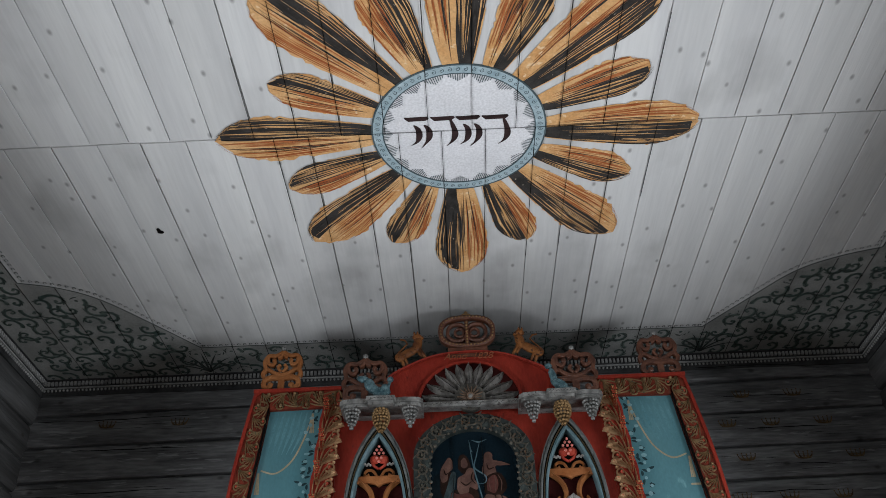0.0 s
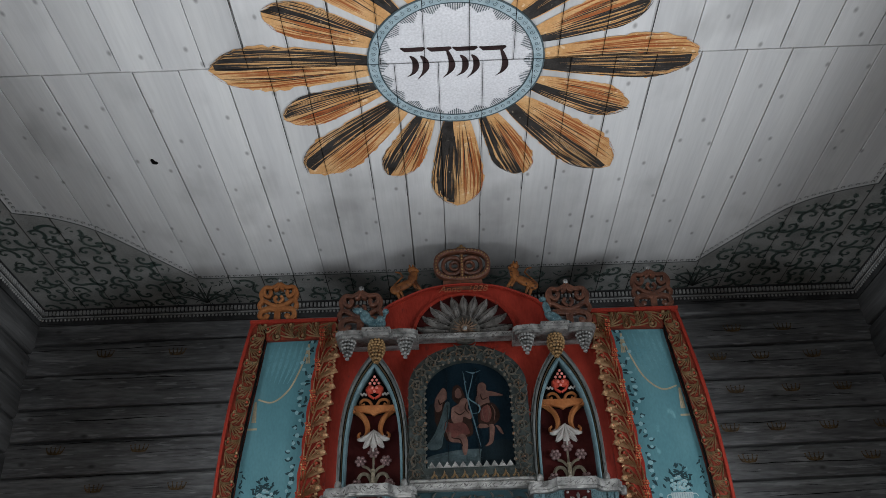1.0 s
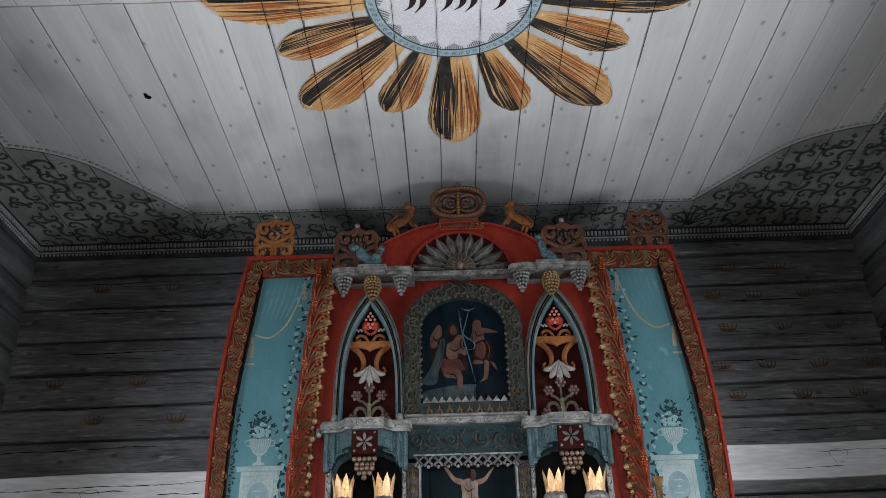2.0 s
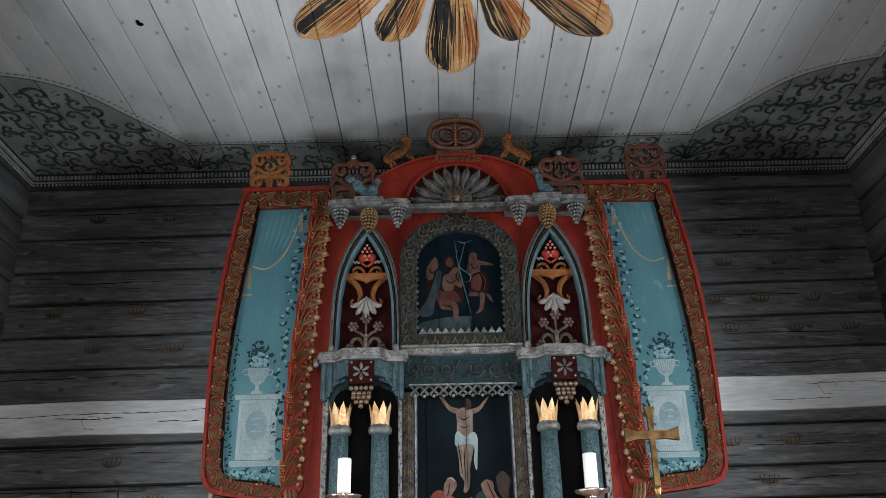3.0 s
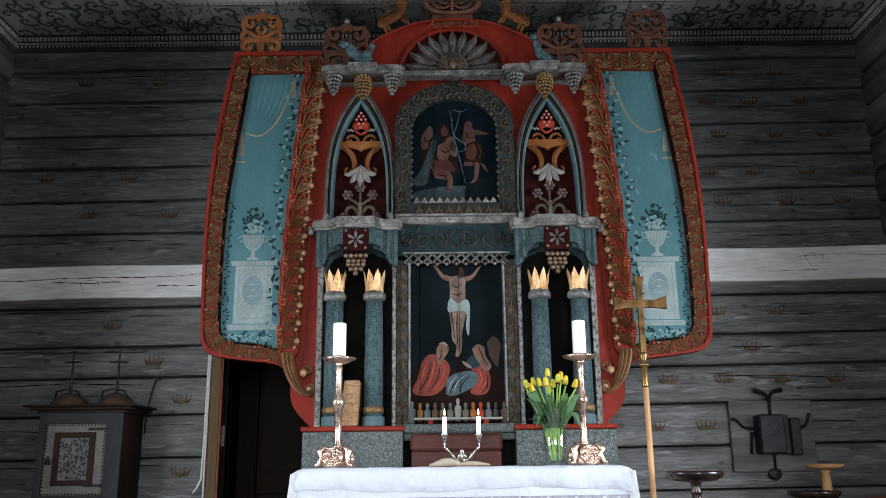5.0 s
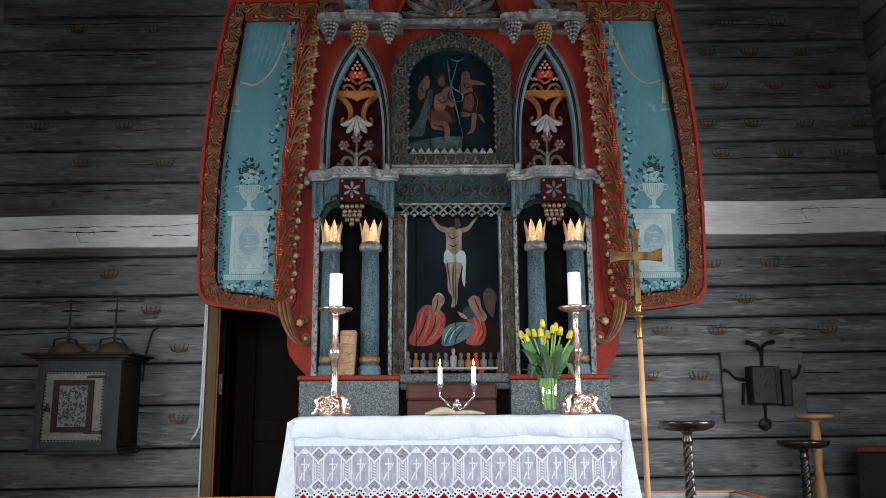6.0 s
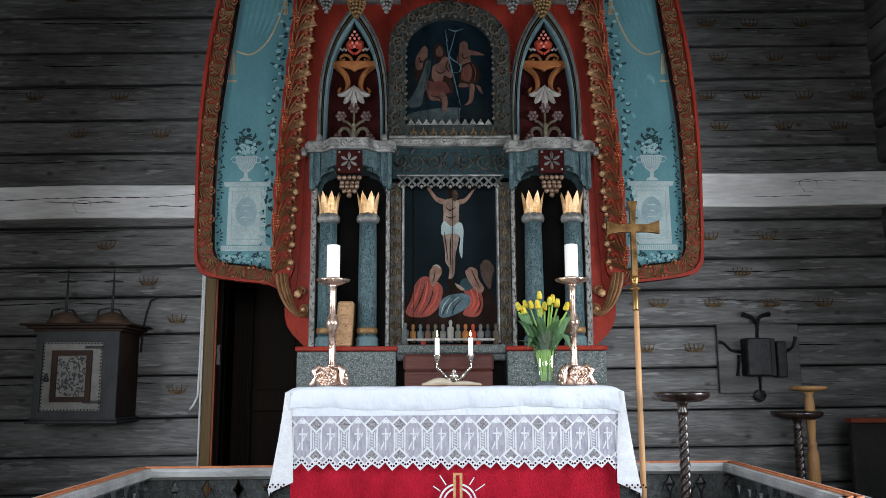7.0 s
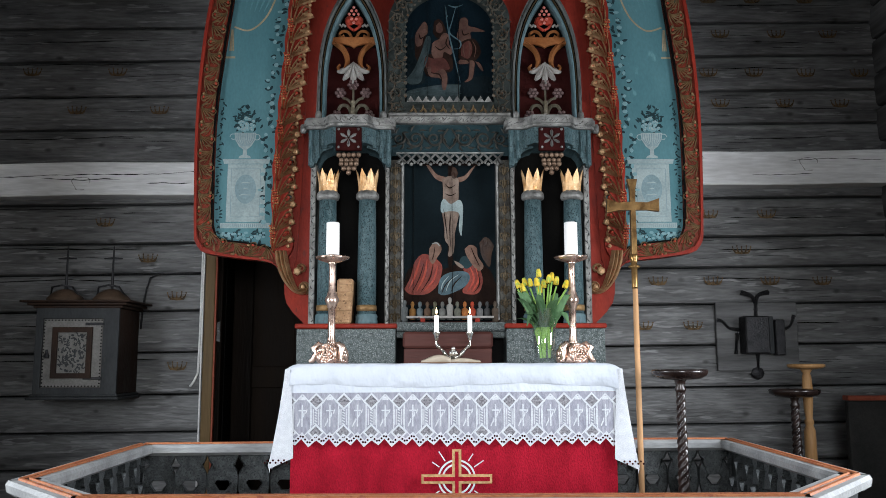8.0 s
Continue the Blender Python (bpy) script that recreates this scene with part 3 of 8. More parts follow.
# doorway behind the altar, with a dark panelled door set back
# brown taken near black: the recessed doorway's shade is in this colour
M_DOOR = surface("shaded_brown_door", (0.0048, 0.0036, 0.003), (0.0096, 0.0066, 0.0048), 6, (1, 1, 0.1), 0.45, shine=0.015)
M_JAMB = surface("brown_jamb", (0.10, 0.065, 0.03), (0.17, 0.11, 0.05), 6, (1, 1, 0.08), 0.45)
M_REDLINE = surface("red_edge", (0.20, 0.05, 0.03), (0.28, 0.08, 0.05), 9)
door = thing("door_1", (-0.87, WALL + 0.1, 0), "dark brown panelled door with the doorway shade in its colour", "door", kind="structure")
part("frame", block(block(block(bmesh.new(), -1.43, -1.365, WALL - 0.05, WALL + 0.02, 0, 2.12, 0.006), -0.40, -0.33, WALL - 0.05, WALL + 0.02, 0, 2.12, 0.006), -1.43, -0.33, WALL - 0.052, WALL + 0.018, 2.12, 2.2, 0.006), M_JAMB, door)
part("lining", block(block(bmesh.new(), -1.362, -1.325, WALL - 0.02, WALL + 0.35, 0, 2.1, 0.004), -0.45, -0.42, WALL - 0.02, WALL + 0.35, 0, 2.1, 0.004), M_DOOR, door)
part("edge", block(bmesh.new(), -1.364, -1.354, WALL - 0.056, WALL - 0.03, 0, 2.1), M_REDLINE, door)
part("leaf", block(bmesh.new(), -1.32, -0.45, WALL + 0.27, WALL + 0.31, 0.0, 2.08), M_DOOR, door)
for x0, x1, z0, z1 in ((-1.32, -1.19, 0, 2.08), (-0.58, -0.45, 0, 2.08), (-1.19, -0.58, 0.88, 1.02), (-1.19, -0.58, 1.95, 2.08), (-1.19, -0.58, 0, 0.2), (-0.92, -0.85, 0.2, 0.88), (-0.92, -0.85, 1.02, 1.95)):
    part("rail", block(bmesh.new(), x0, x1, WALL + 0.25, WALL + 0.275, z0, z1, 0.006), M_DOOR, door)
# unseen near-black sheet added behind the leaf
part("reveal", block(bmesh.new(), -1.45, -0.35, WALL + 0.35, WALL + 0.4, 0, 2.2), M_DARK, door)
pipe = tagged(solid("cable_conduit", tube(bmesh.new(), [(-1.50, WALL - 0.05, 0.9), (-1.475, WALL - 0.06, 0.93), (-1.455, WALL - 0.05, 0.98), (-1.452, WALL - 0.045, 1.2), (-1.45, WALL - 0.045, 2.06)], 0.007), surface("white_plastic", (0.6, 0.6, 0.6), (0.7, 0.7, 0.7), 9), True), "white plastic cable conduit beside the doorway", "conduit")
part("lower_run", tube(bmesh.new(), [(-1.441, WALL - 0.042, 0.3), (-1.441, WALL - 0.042, 2.06)], 0.006), bpy.data.materials["white_plastic"], pipe)

# ---- painted sunburst on the ceiling ----
MX, MY, MR = 0.071, 2.943, 0.42
sunburst = thing("ceiling_medallion", (MX, MY, TOP), "painted sunburst with orange and black rays on white planks", "mural")
rng = random.Random(21)
for k in range(16):
    th = math.radians(22.5 * k)
    reach = (1.19 if k % 2 == 0 else 0.955) + rng.uniform(-0.02, 0.02)
    grow, half = reach - MR + 0.01, (0.155 if k % 2 == 0 else 0.115)

    def ray_map(a, b, d, th=th):
        """Along and across the ray."""
        return Vector((MX + math.cos(th) * a - math.sin(th) * b, MY + math.sin(th) * a + math.cos(th) * b, TOP - d))

    def spread(t, side=1.0, half=half):
        """Half width at a share t of the ray."""
        body = 0.42 + 0.58 * min(1, t / 0.62) ** 0.8
        tip = 1.0 if t < 0.66 else max(0.0, 1 - ((t - 0.66) / 0.34) ** 1.9) ** 0.62
        return side * half * body * tip

    def strokes(bm, lo, hi, count, wide, d, starts=(0.0, 0.35), ends=(0.6, 1.0)):
        for _ in range(count):
            f, t0, t1 = rng.uniform(lo, hi), rng.uniform(*starts), rng.uniform(*ends)
            pts, ws = [], []
            for j in range(9):
                t = t0 + (t1 - t0) * j / 8
                edge = 0.42 + 0.58 * min(1, t / 0.62) ** 0.8
                lim = spread(t) * 0.985
                b = max(-lim, min(lim, f * half * edge + 0.003 * math.sin(5 * t + 9 * f)))
                pts.append((MR - 0.008 + grow * t, b))
                ws.append(max(0.0006, wide * rng.uniform(0.5, 1.2) * math.sin(math.pi * (0.06 + 0.88 * j / 8)) * (1 if abs(b) < lim * 0.99 else 0.4)))
            flat(bm, ray_map, pts, ws, d + rng.uniform(0, 0.0004))

    def fringe(side):
        pts = []
        for j in range(33):
            t = j / 32
            ragged = 1 + (rng.uniform(-0.09, 0.04) if t > 0.4 else 0)
            pts.append((MR - 0.008 + grow * min(1.0, t) + (rng.uniform(-0.022, 0.006) if t > 0.75 else 0), spread(t, side) * ragged))
        return pts

    lower, upper = fringe(-1), fringe(1)
    bm = bmesh.new()
    for a, b, c, d in zip(lower, lower[1:], upper, upper[1:]):
        for p, q in ((a, b), (c, d)):
            bm.faces.new([bm.verts.new(ray_map(*v, 0.0040)) for v in (p, q, (q[0], 0.0), (p[0], 0.0))])
    ray = part("ray", bm, M_ORANGE, sunburst)
    bm = bmesh.new()
    for c, d in zip(upper, upper[1:]):
        if c[0] < MR + grow * 0.93:
            top = lambda v: (v[0], v[1] * (0.93 if v[0] < MR + grow * 0.6 else 0.80))
            bm.faces.new([bm.verts.new(ray_map(*v, 0.0048)) for v in (top(c), top(d), (d[0], 0.008 + 0.012 * math.sin(9 * d[0] + k)), (c[0], 0.008 + 0.012 * math.sin(9 * c[0] + k)))])
    part("dark_half", bm, M_INK, ray)
    bm = bmesh.new()
    strokes(bm, 0.02, 0.98, 26, 0.009, 0.0054, (0.0, 0.5), (0.8, 1.0))
    strokes(bm, -0.6, 0.1, 9, 0.005, 0.0054)
    tagged(part("dark_stroke", bm, M_INK, ray), kind="stuff")
    bm = bmesh.new()
    strokes(bm, 0.05, 0.95, 15, 0.0042, 0.0062, (0.05, 0.6), (0.6, 1.0))
    tagged(part("light_stroke", bm, M_ORANGE, ray), kind="stuff")
    bm = bmesh.new()
    strokes(bm, -0.95, -0.05, 20, 0.0055, 0.0056, (0.1, 0.6))
    tagged(part("rust_stroke", bm, M_RUST, ray), kind="stuff")
bm = bmesh.new()
circle = lambda r, n=72: [(MX + r * math.cos(2 * math.pi * j / n), MY + r * math.sin(2 * math.pi * j / n)) for j in range(n)]
border(bm, overhead, circle(MR + 0.003), circle(MR - 0.048), 0.003, 0.0072)
ring = part("ring", bm, M_RING, sunburst, "pale blue painted ring")
bm = bmesh.new()
border(bm, overhead, circle(MR + 0.006), circle(MR - 0.002), 0.003, 0.0078)
border(bm, overhead, circle(MR - 0.046), circle(MR - 0.051), 0.003, 0.0078)
for j in range(68):
    a = 2 * math.pi * j / 68
    flat(bm, overhead, curl(MX + (MR - 0.024) * math.cos(a), MY + (MR - 0.024) * math.sin(a), 0.013, a, 1.25, 1, 9), 0.003, 0.0080)
for j in range(20):
    for q in range(9):
        a = 2 * math.pi * (j + (q - 4) / 10.5) / 20
        depth = 0.012 + 0.034 * (1 - abs(q - 4) / 4.6)
        flat(bm, overhead, [(MX + r * math.cos(a), MY + r * math.sin(a)) for r in (MR - 0.052, MR - 0.052 - depth)], 0.0035, 0.0060)
part("ring_pattern", bm, M_RINGD, ring)
bm = bmesh.new()
plate(bm, overhead, circle(MR - 0.047), 0.002, 0.0036)
part("disc", bm, surface("disc_white", (0.68, 0.68, 0.70), (0.76, 0.76, 0.78), 5, rough=0.7, bump=0.1), sunburst, "white painted disc")


bm = bmesh.new()
for seams, sign in ((JOINTS, 1), (BACK_JOINTS, -1)):
    for x in seams:
        if abs(x - MX) < 1.05:
            far = 2.933 + sign * math.sqrt(1.25 - (x - MX) ** 2)
            flat(bm, overhead, [(x, 2.933), (x, (2.933 + far) / 2), (x + 0.001, far)], 0.003, 0.0084)
flat(bm, overhead, [(MX - 1.15, 2.933), (MX, 2.934), (MX + 1.15, 2.933)], 0.003, 0.0086)
tagged(part("plank_joint", bm, M_DARK, sunburst), kind="stuff")


def letter(x0, x1, legs, hook=False):
    """A square letter: a thick top bar and slanting brush-drawn legs."""
    bm = bmesh.new()
    y = 2.845 + 0.06 * (x0 + 0.19) * 0.3
    flat(bm, overhead, [(x0, y - 0.006), (x0 + 0.02, y + 0.006), (x1 - 0.015, y + 0.004), (x1, y - 0.004)], [0.008, 0.027, 0.028, 0.014], 0.0052)
    for x, drop in legs:
        flat(bm, overhead, smooth_path([(x - 0.012, y + (0.006 if hook else 0.045)), (x + 0.008, y + 0.075), (x + 0.012, y + 0.12), (x - 0.002, y + 0.16), (x - 0.032, y + drop)], 4),
             [0.006, 0.012, 0.018, 0.022, 0.025, 0.028, 0.030, 0.031, 0.031, 0.029, 0.026, 0.021, 0.016, 0.011, 0.007, 0.004, 0.002], 0.0054)
    return part("letter", bm, M_LETTER, sunburst)


letter(-0.190, -0.075, ((-0.135, 0.185), (-0.085, 0.205)))
letter(-0.065, 0.050, ((0.040, 0.195),), True)
letter(0.056, 0.172, ((0.105, 0.185), (0.158, 0.200)))
letter(0.182, 0.308, ((0.296, 0.190),), True)

# ---- painted border of scrolls along the ceiling's edges ----
foliage = thing("ceiling_border", (0, WALL - 0.3, TOP), "dark green painted acanthus scrolls along the ceiling edge", "mural")
edge_l = [(-1.70, 4.885), (-1.90, 4.60), (-2.15, 4.27), (-2.36, 4.12), (-2.58, 4.05)]
edge_r = [(1.67, 4.885), (1.88, 4.58), (2.10, 4.28), (2.32, 4.14), (2.56, 4.06)]
bm = bmesh.new()
plate(bm, overhead, [(-1.70, 4.885), (1.67, 4.885), (1.67, WALL), (-1.70, WALL)], 0.002, 0.0042)
for edge, x in ((edge_l, WEST), (edge_r, EAST)):
    curve = smooth_path(edge, 5)
    plate(bm, overhead, curve + [(edge[-1][0], 1.6), (x, 1.6), (x, WALL), (edge[0][0], WALL)], 0.002, 0.0042)
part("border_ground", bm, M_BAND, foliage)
lines, beads = bmesh.new(), bmesh.new()
for edge in (edge_l, edge_r):
    whole = smooth_path(edge, 8) + [(edge[-1][0], 1.6)]
    flat(lines, overhead, whole, 0.008, 0.0050)
    for x, y in even(whole, 90):
        flat(beads, overhead, curl(x * 0.985, y - 0.022, 0.011, 2.0, 0.85, 1, 8, 0.7), 0.0045, 0.0048)
flat(lines, overhead, [(-1.70, 4.885), (1.67, 4.885)], 0.008, 0.0052)
for x, y in even([(-1.68, 4.862), (1.65, 4.862)], 84):
    flat(beads, overhead, curl(x, y, 0.011, 2.0, 0.85, 1, 8, 0.7), 0.0045, 0.0049)
part("border_line", lines, M_SCROLLD, foliage)
tagged(part("bead", beads, M_SCROLLD, foliage), kind="stuff")
rng = random.Random(8)
green, dark = bmesh.new(), bmesh.new()


def inside(x, y):
    """Whether a place lies in the painted border."""
    if y > WALL - 0.03 or abs(x) > 2.86 or y < 1.7:
        return False
    if -1.68 < x < 1.65:
        return y > 4.91
    edge = edge_l if x < 0 else edge_r
    if abs(x) > abs(edge[-1][0]) + 0.03:
        return True
    xs, ys = [abs(p[0]) for p in edge], [p[1] for p in edge]
    return y > float(np.interp(abs(x), xs, ys)) + 0.055


def stroke(bm, pts, ws, d):
    """A painted line that stops at the border's edge."""
    run, use = [], []
    for p, w in zip(pts, ws):
        if not inside(*p):
            break
        run.append(p)
        use.append(w)
    if len(run) > 2:
        flat(bm, overhead, run, use, d + rng.uniform(0, 0.0004))


def scroll(x, y, r, way, ang):
    """A painted spiral with a washed stem, a round eye and feathered leaves along its back."""
    line = [(x + r * (1.75 - 0.085 * k) * math.cos(ang + way * 0.30 * k) * (1 if k > 3 else 1.0 + 0.05 * (3 - k)), y + r * (1.75 - 0.085 * k) * math.sin(ang + way * 0.30 * k)) for k in range(19)]
    stroke(green, line, [0.030 - 0.0009 * k for k in range(19)], 0.0047)
    stroke(dark, line, [0.0035 + 0.0035 * math.sin(math.pi * k / 18) for k in range(19)], 0.0056)
    if inside(x, y):
        spot(green, overhead, x, y, r * 0.26, r * 0.26, 0.0051, 9)
        stroke(dark, curl(x, y, r * 0.26, ang, 0.8, way, 9, 0.8), [0.004] * 10, 0.0059)
    for k in range(0, 11, 2):
        (px, py), (qx, qy) = line[k], line[k + 1]
        a = math.atan2(qy - py, qx - px)
        leaf = leaf_line(px, py, a - way * rng.uniform(0.5, 0.8), r * rng.uniform(0.75, 1.15), way * rng.uniform(0.8, 1.3), 7)
        stroke(green, leaf, leaf_widths(7, r * 0.22), 0.0050)
        stroke(dark, leaf, leaf_widths(7, 0.0065), 0.0058)


row, y = 0, WALL - 0.10
while y > 2.0:
    for k in range(44):
        x = -2.82 + 0.132 * k + 0.066 * (row % 2) + rng.uniform(-0.025, 0.025)
        at = y + rng.uniform(-0.025, 0.025)
        if inside(x, at):
            scroll(x, at, rng.uniform(0.036, 0.047), 1 if (k + row) % 2 else -1, math.pi / 2 + (1 if x > CX else -1) * rng.uniform(0.2, 1.3) + (math.pi if k % 2 else 0))
    row, y = row + 1, y - 0.118
# the planks' joints run on through the border
bm = bmesh.new()
for seam in JOINTS[3:-2]:
    ys = [2.95 + 0.02 * k for k in range(118) if inside(seam, 2.95 + 0.02 * k)]
    if len(ys) > 2:
        flat(bm, overhead, [(seam, ys[0] - 0.06), (seam, ys[-1])], 0.004, 0.0068)
tagged(part("plank_joint", bm, M_DARK, foliage), kind="stuff")
for s in (-1, 1):
    for j in range(7):
        flat(dark, overhead, leaf_line(s * 1.72, 5.22, -math.pi / 2 + (j - 3) * 0.26, 0.27, (j - 3) * 0.28), leaf_widths(6, 0.016), 0.0060)
tagged(part("green_scroll", green, M_SCROLL, foliage), kind="stuff")
tagged(part("dark_scroll", dark, M_SCROLLD, foliage), kind="stuff")

# ---- the altarpiece ----
altarpiece = thing("altarpiece", (CX, 4.6, 0), "carved red and teal wooden altarpiece with painted panels", "altarpiece")
F = front(4.56)


def both(points):
    """An outline mirrored about the axis: from the bottom right up and over."""
    return points + [(-x, z) for x, z in reversed(points) if x > 1e-6]


# red back boards with an arched top
side = [(0.775, 1.232), (0.80, 1.26), (0.85, 1.31), (0.885, 1.36), (0.897, 1.41), (0.90, 1.50), (0.89, 1.62), (0.84, 1.75), (0.82, 2.2), (0.81, 3.30), (0.55, 3.27)]
arch = smooth_path([(0.505, 3.27), (0.505, 3.36), (0.498, 3.43), (0.472, 3.468), (0.40, 3.512), (0.25, 3.578), (0.12, 3.605), (0.0, 3.612)], 4)
part("backboard", plate(bmesh.new(), F, both(side + arch), -0.05, 0.0), M_RED, altarpiece, "red painted back boards")
bm = bmesh.new()
border(bm, F, both(arch), [(x * 0.965, z - 0.014) for x, z in both(arch)], 0.0, 0.07, closed=False, dip=0.066)
plate(bm, F, both(arch), 0.0, 0.05)
part("arched_gable", bm, M_RED, altarpiece, "red arched gable board")

# the fan of silvered petals in the gable
bm = bmesh.new()
fan = [(0.295 * math.cos(a), 3.272 + 0.258 * math.sin(a)) for a in np.linspace(0, math.pi, 25)]
plate(bm, F, fan, 0.05, 0.054)
part("fan_ground", bm, M_MAROON, altarpiece)
rim = bmesh.new()
border(rim, F, [(x * 1.06, 3.272 + (z - 3.272) * 1.06) for x, z in fan], fan, 0.05, 0.066, closed=False)
part("fan_rim", rim, M_RED, altarpiece)
M_PETALS = surface("tarnished_silver", (0.08, 0.075, 0.07), (0.24, 0.23, 0.215), 22, rough=0.4, bump=0.4, metal=0.3, c3=(0.05, 0.045, 0.04), wear=0.6)
for k in range(11):
    a = math.pi * (k + 0.5) / 11
    reach = 0.295 * 0.258 / math.hypot(0.258 * math.cos(a), 0.295 * math.sin(a)) - 0.008
    bm = bmesh.new()
    pts = [(math.cos(a) * (0.07 + (reach - 0.07) * j / 8), 3.272 + math.sin(a) * (0.07 + (reach - 0.07) * j / 8)) for j in range(9)]
    ribbon(bm, F, pts, [0.016, 0.026, 0.038, 0.048, 0.055, 0.058, 0.054, 0.040, 0.008], 0.054, 0.086)
    petal = part("petal", bm, M_PETALS, altarpiece)
    part("petal_rib", ribbon(bmesh.new(), F, pts[1:8], 0.005, 0.076, 0.090), M_BLACK, petal)
bm = bmesh.new()
plate(bm, F, [(0.088 * math.cos(a), 3.290 + 0.088 * math.sin(a)) for a in np.linspace(0, 2 * math.pi, 32, endpoint=False)], 0.05, 0.088)
part("rosette_ground", bm, M_GREY, altarpiece)
bm = bmesh.new()
for k in range(18):
    a = 2 * math.pi * k / 18
    ribbon(bm, F, [(r * math.cos(a), 3.290 + r * math.sin(a)) for r in (0.018, 0.045, 0.066 + 0.012 * (k % 2))], [0.006, 0.012, 0.003], 0.088, 0.098)
border(bm, F, [(0.022 * math.cos(2 * math.pi * k / 16), 3.290 + 0.022 * math.sin(2 * math.pi * k / 16)) for k in range(16)], [(0.014 * math.cos(2 * math.pi * k / 16), 3.290 + 0.014 * math.sin(2 * math.pi * k / 16)) for k in range(16)], 0.088, 0.102)
rosette = part("rosette", bm, M_GRAPE, altarpiece, "gilded rosette")
part("boss", ball(bmesh.new(), CX, 4.462, 3.290, 0.015, 1, 0.7, 1, 2), M_SILVER, rosette)
bm = bmesh.new()
block(bm, CX - 0.31, CX + 0.31, 4.44, 4.52, 3.222, 3.254, 0.006)
ledge = part("ledge", bm, M_SILVER, altarpiece, "silvered ledge with black veining")


def veins(bm, T, x0, x1, z0, z1, d, seed, step=0.03):
    """Painted marble veins on a silver moulding."""
    r = random.Random(seed)
    x = x0
    while x < x1 - step:
        a = (x, z0 + (z1 - z0) * r.uniform(0.05, 0.4))
        b = (x + step * r.uniform(0.5, 1.0), z0 + (z1 - z0) * r.uniform(0.6, 0.95))
        flat(bm, T, [a, ((a[0] + b[0]) / 2 + 0.003, (a[1] + b[1]) / 2), b], [0.002, 0.004, 0.001], d)
        x += step * r.uniform(0.7, 1.2)
    return bm


tagged(part("vein", veins(bmesh.new(), front(4.44), -0.30, 0.30, 3.226, 3.250, 0.001, 3), M_VEIN, ledge), kind="stuff")
body = bpy.data.curves.new("year", "FONT")
body.body, body.size, body.extrude, body.align_x = "Anno  1828", 0.062, 0.001, "CENTER"
body.shear = 0.3
text = new("year_text", body)
WORLD[text] = Matrix()
mesh = bpy.data.meshes.new_from_object(text)
bpy.data.objects.remove(text)
mesh.materials.append(surface("inscription_gilt", (0.16, 0.05, 0.025), (0.26, 0.09, 0.045), 40, rough=0.5))
piece("inscription", mesh, altarpiece, Matrix.Translation((CX, 4.484, 3.549)) @ pose(0, 0, 0, 90), "dull gilt inscription")

# the upper picture in a carved round-headed frame
def head(half, foot, spring, crown, n=14):
    pts = [(half, foot), (half, spring)]
    pts += [(half * math.cos(a), spring + (crown - spring) * math.sin(a)) for a in np.linspace(0.12, math.pi / 2, n)]
    return both(pts)


outer, inner = head(0.338, 2.385, 2.93, 3.19), head(0.246, 2.462, 2.90, 3.10)
bm = bmesh.new()
border(bm, F, outer, inner, 0.0, 0.075, dip=0.082)
M_FRAMEG = surface("grey_green_ground", (0.0144, 0.0176, 0.0168), (0.036, 0.044, 0.0416), 14, rough=0.5)
frame_up = part("picture_frame", bm, M_FRAMEG, altarpiece, "grey carved frame with scrolls")
bm = bmesh.new()
M_SCROLLF = surface("grey_gilt_scroll", (0.0374, 0.0432, 0.0392), (0.102, 0.09, 0.072), 24, rough=0.45, bump=0.4, metal=0.15, c3=(0.102, 0.051, 0.0259), wear=0.57)
path = even([((a[0] + b[0]) / 2, (a[1] + b[1]) / 2) for a, b in zip(outer, inner)], 22)
for k, (x, z) in enumerate(path):
    way = 1 if k % 2 else -1
    ribbon(bm, F, curl(x, z, 0.036, k * 2.1, 1.35, way, 16), [0.014 - 0.0004 * j for j in range(17)], 0.080, 0.094)
    ball(bm, CX + x, 4.474, z, 0.008)
    for q in range(5):
        ribbon(bm, F, leaf_line(x + 0.012 * math.cos(k * 1.3 + q), z + 0.012 * math.sin(k * 1.3 + q), k * 1.3 + q * 1.26, 0.048, way * 1.2, 5), leaf_widths(5, 0.012), 0.079, 0.091)
part("scrollwork", bm, M_SCROLLF, frame_up, "grey-green scrolls with worn gilding")
bm = bmesh.new()
for k, (x, z) in enumerate(even(inner, 45)):
    if z > 2.47:
        ball(bm, CX + x * 0.99, 4.480, z, 0.0125 if k % 2 else 0.0085, 1, 0.6, 1.0)
part("scalloped_edge", bm, M_SCROLLF, frame_up, "grey scalloped edge")
bm = bmesh.new()
for k in range(11):
    x = -0.235 + 0.0427 * k
    plate(bm, F, [(x, 2.462), (x + 0.0427, 2.462), (x + 0.0213, 2.495)], 0.05, 0.08)
part("zigzag", bm, M_SILVER, frame_up, "silvered zigzag edge")
bm = bmesh.new()
for k in range(9):
    x = -0.22 + 0.055 * k
    ribbon(bm, F, leaf_line(x, 2.405, 0.5, 0.05, 1.6, 5), leaf_widths(5, 0.016), 0.078, 0.092)
    ribbon(bm, F, leaf_line(x + 0.02, 2.425, -0.6, 0.04, -1.6, 5), leaf_widths(5, 0.014), 0.078, 0.092)
part("gilt_leaf", bm, M_LEAFG, frame_up)
picture = part("upper_picture", plate(bmesh.new(), F, inner, 0.0, 0.02), M_SKY, altarpiece, "dark blue painted panel with warm shapes")


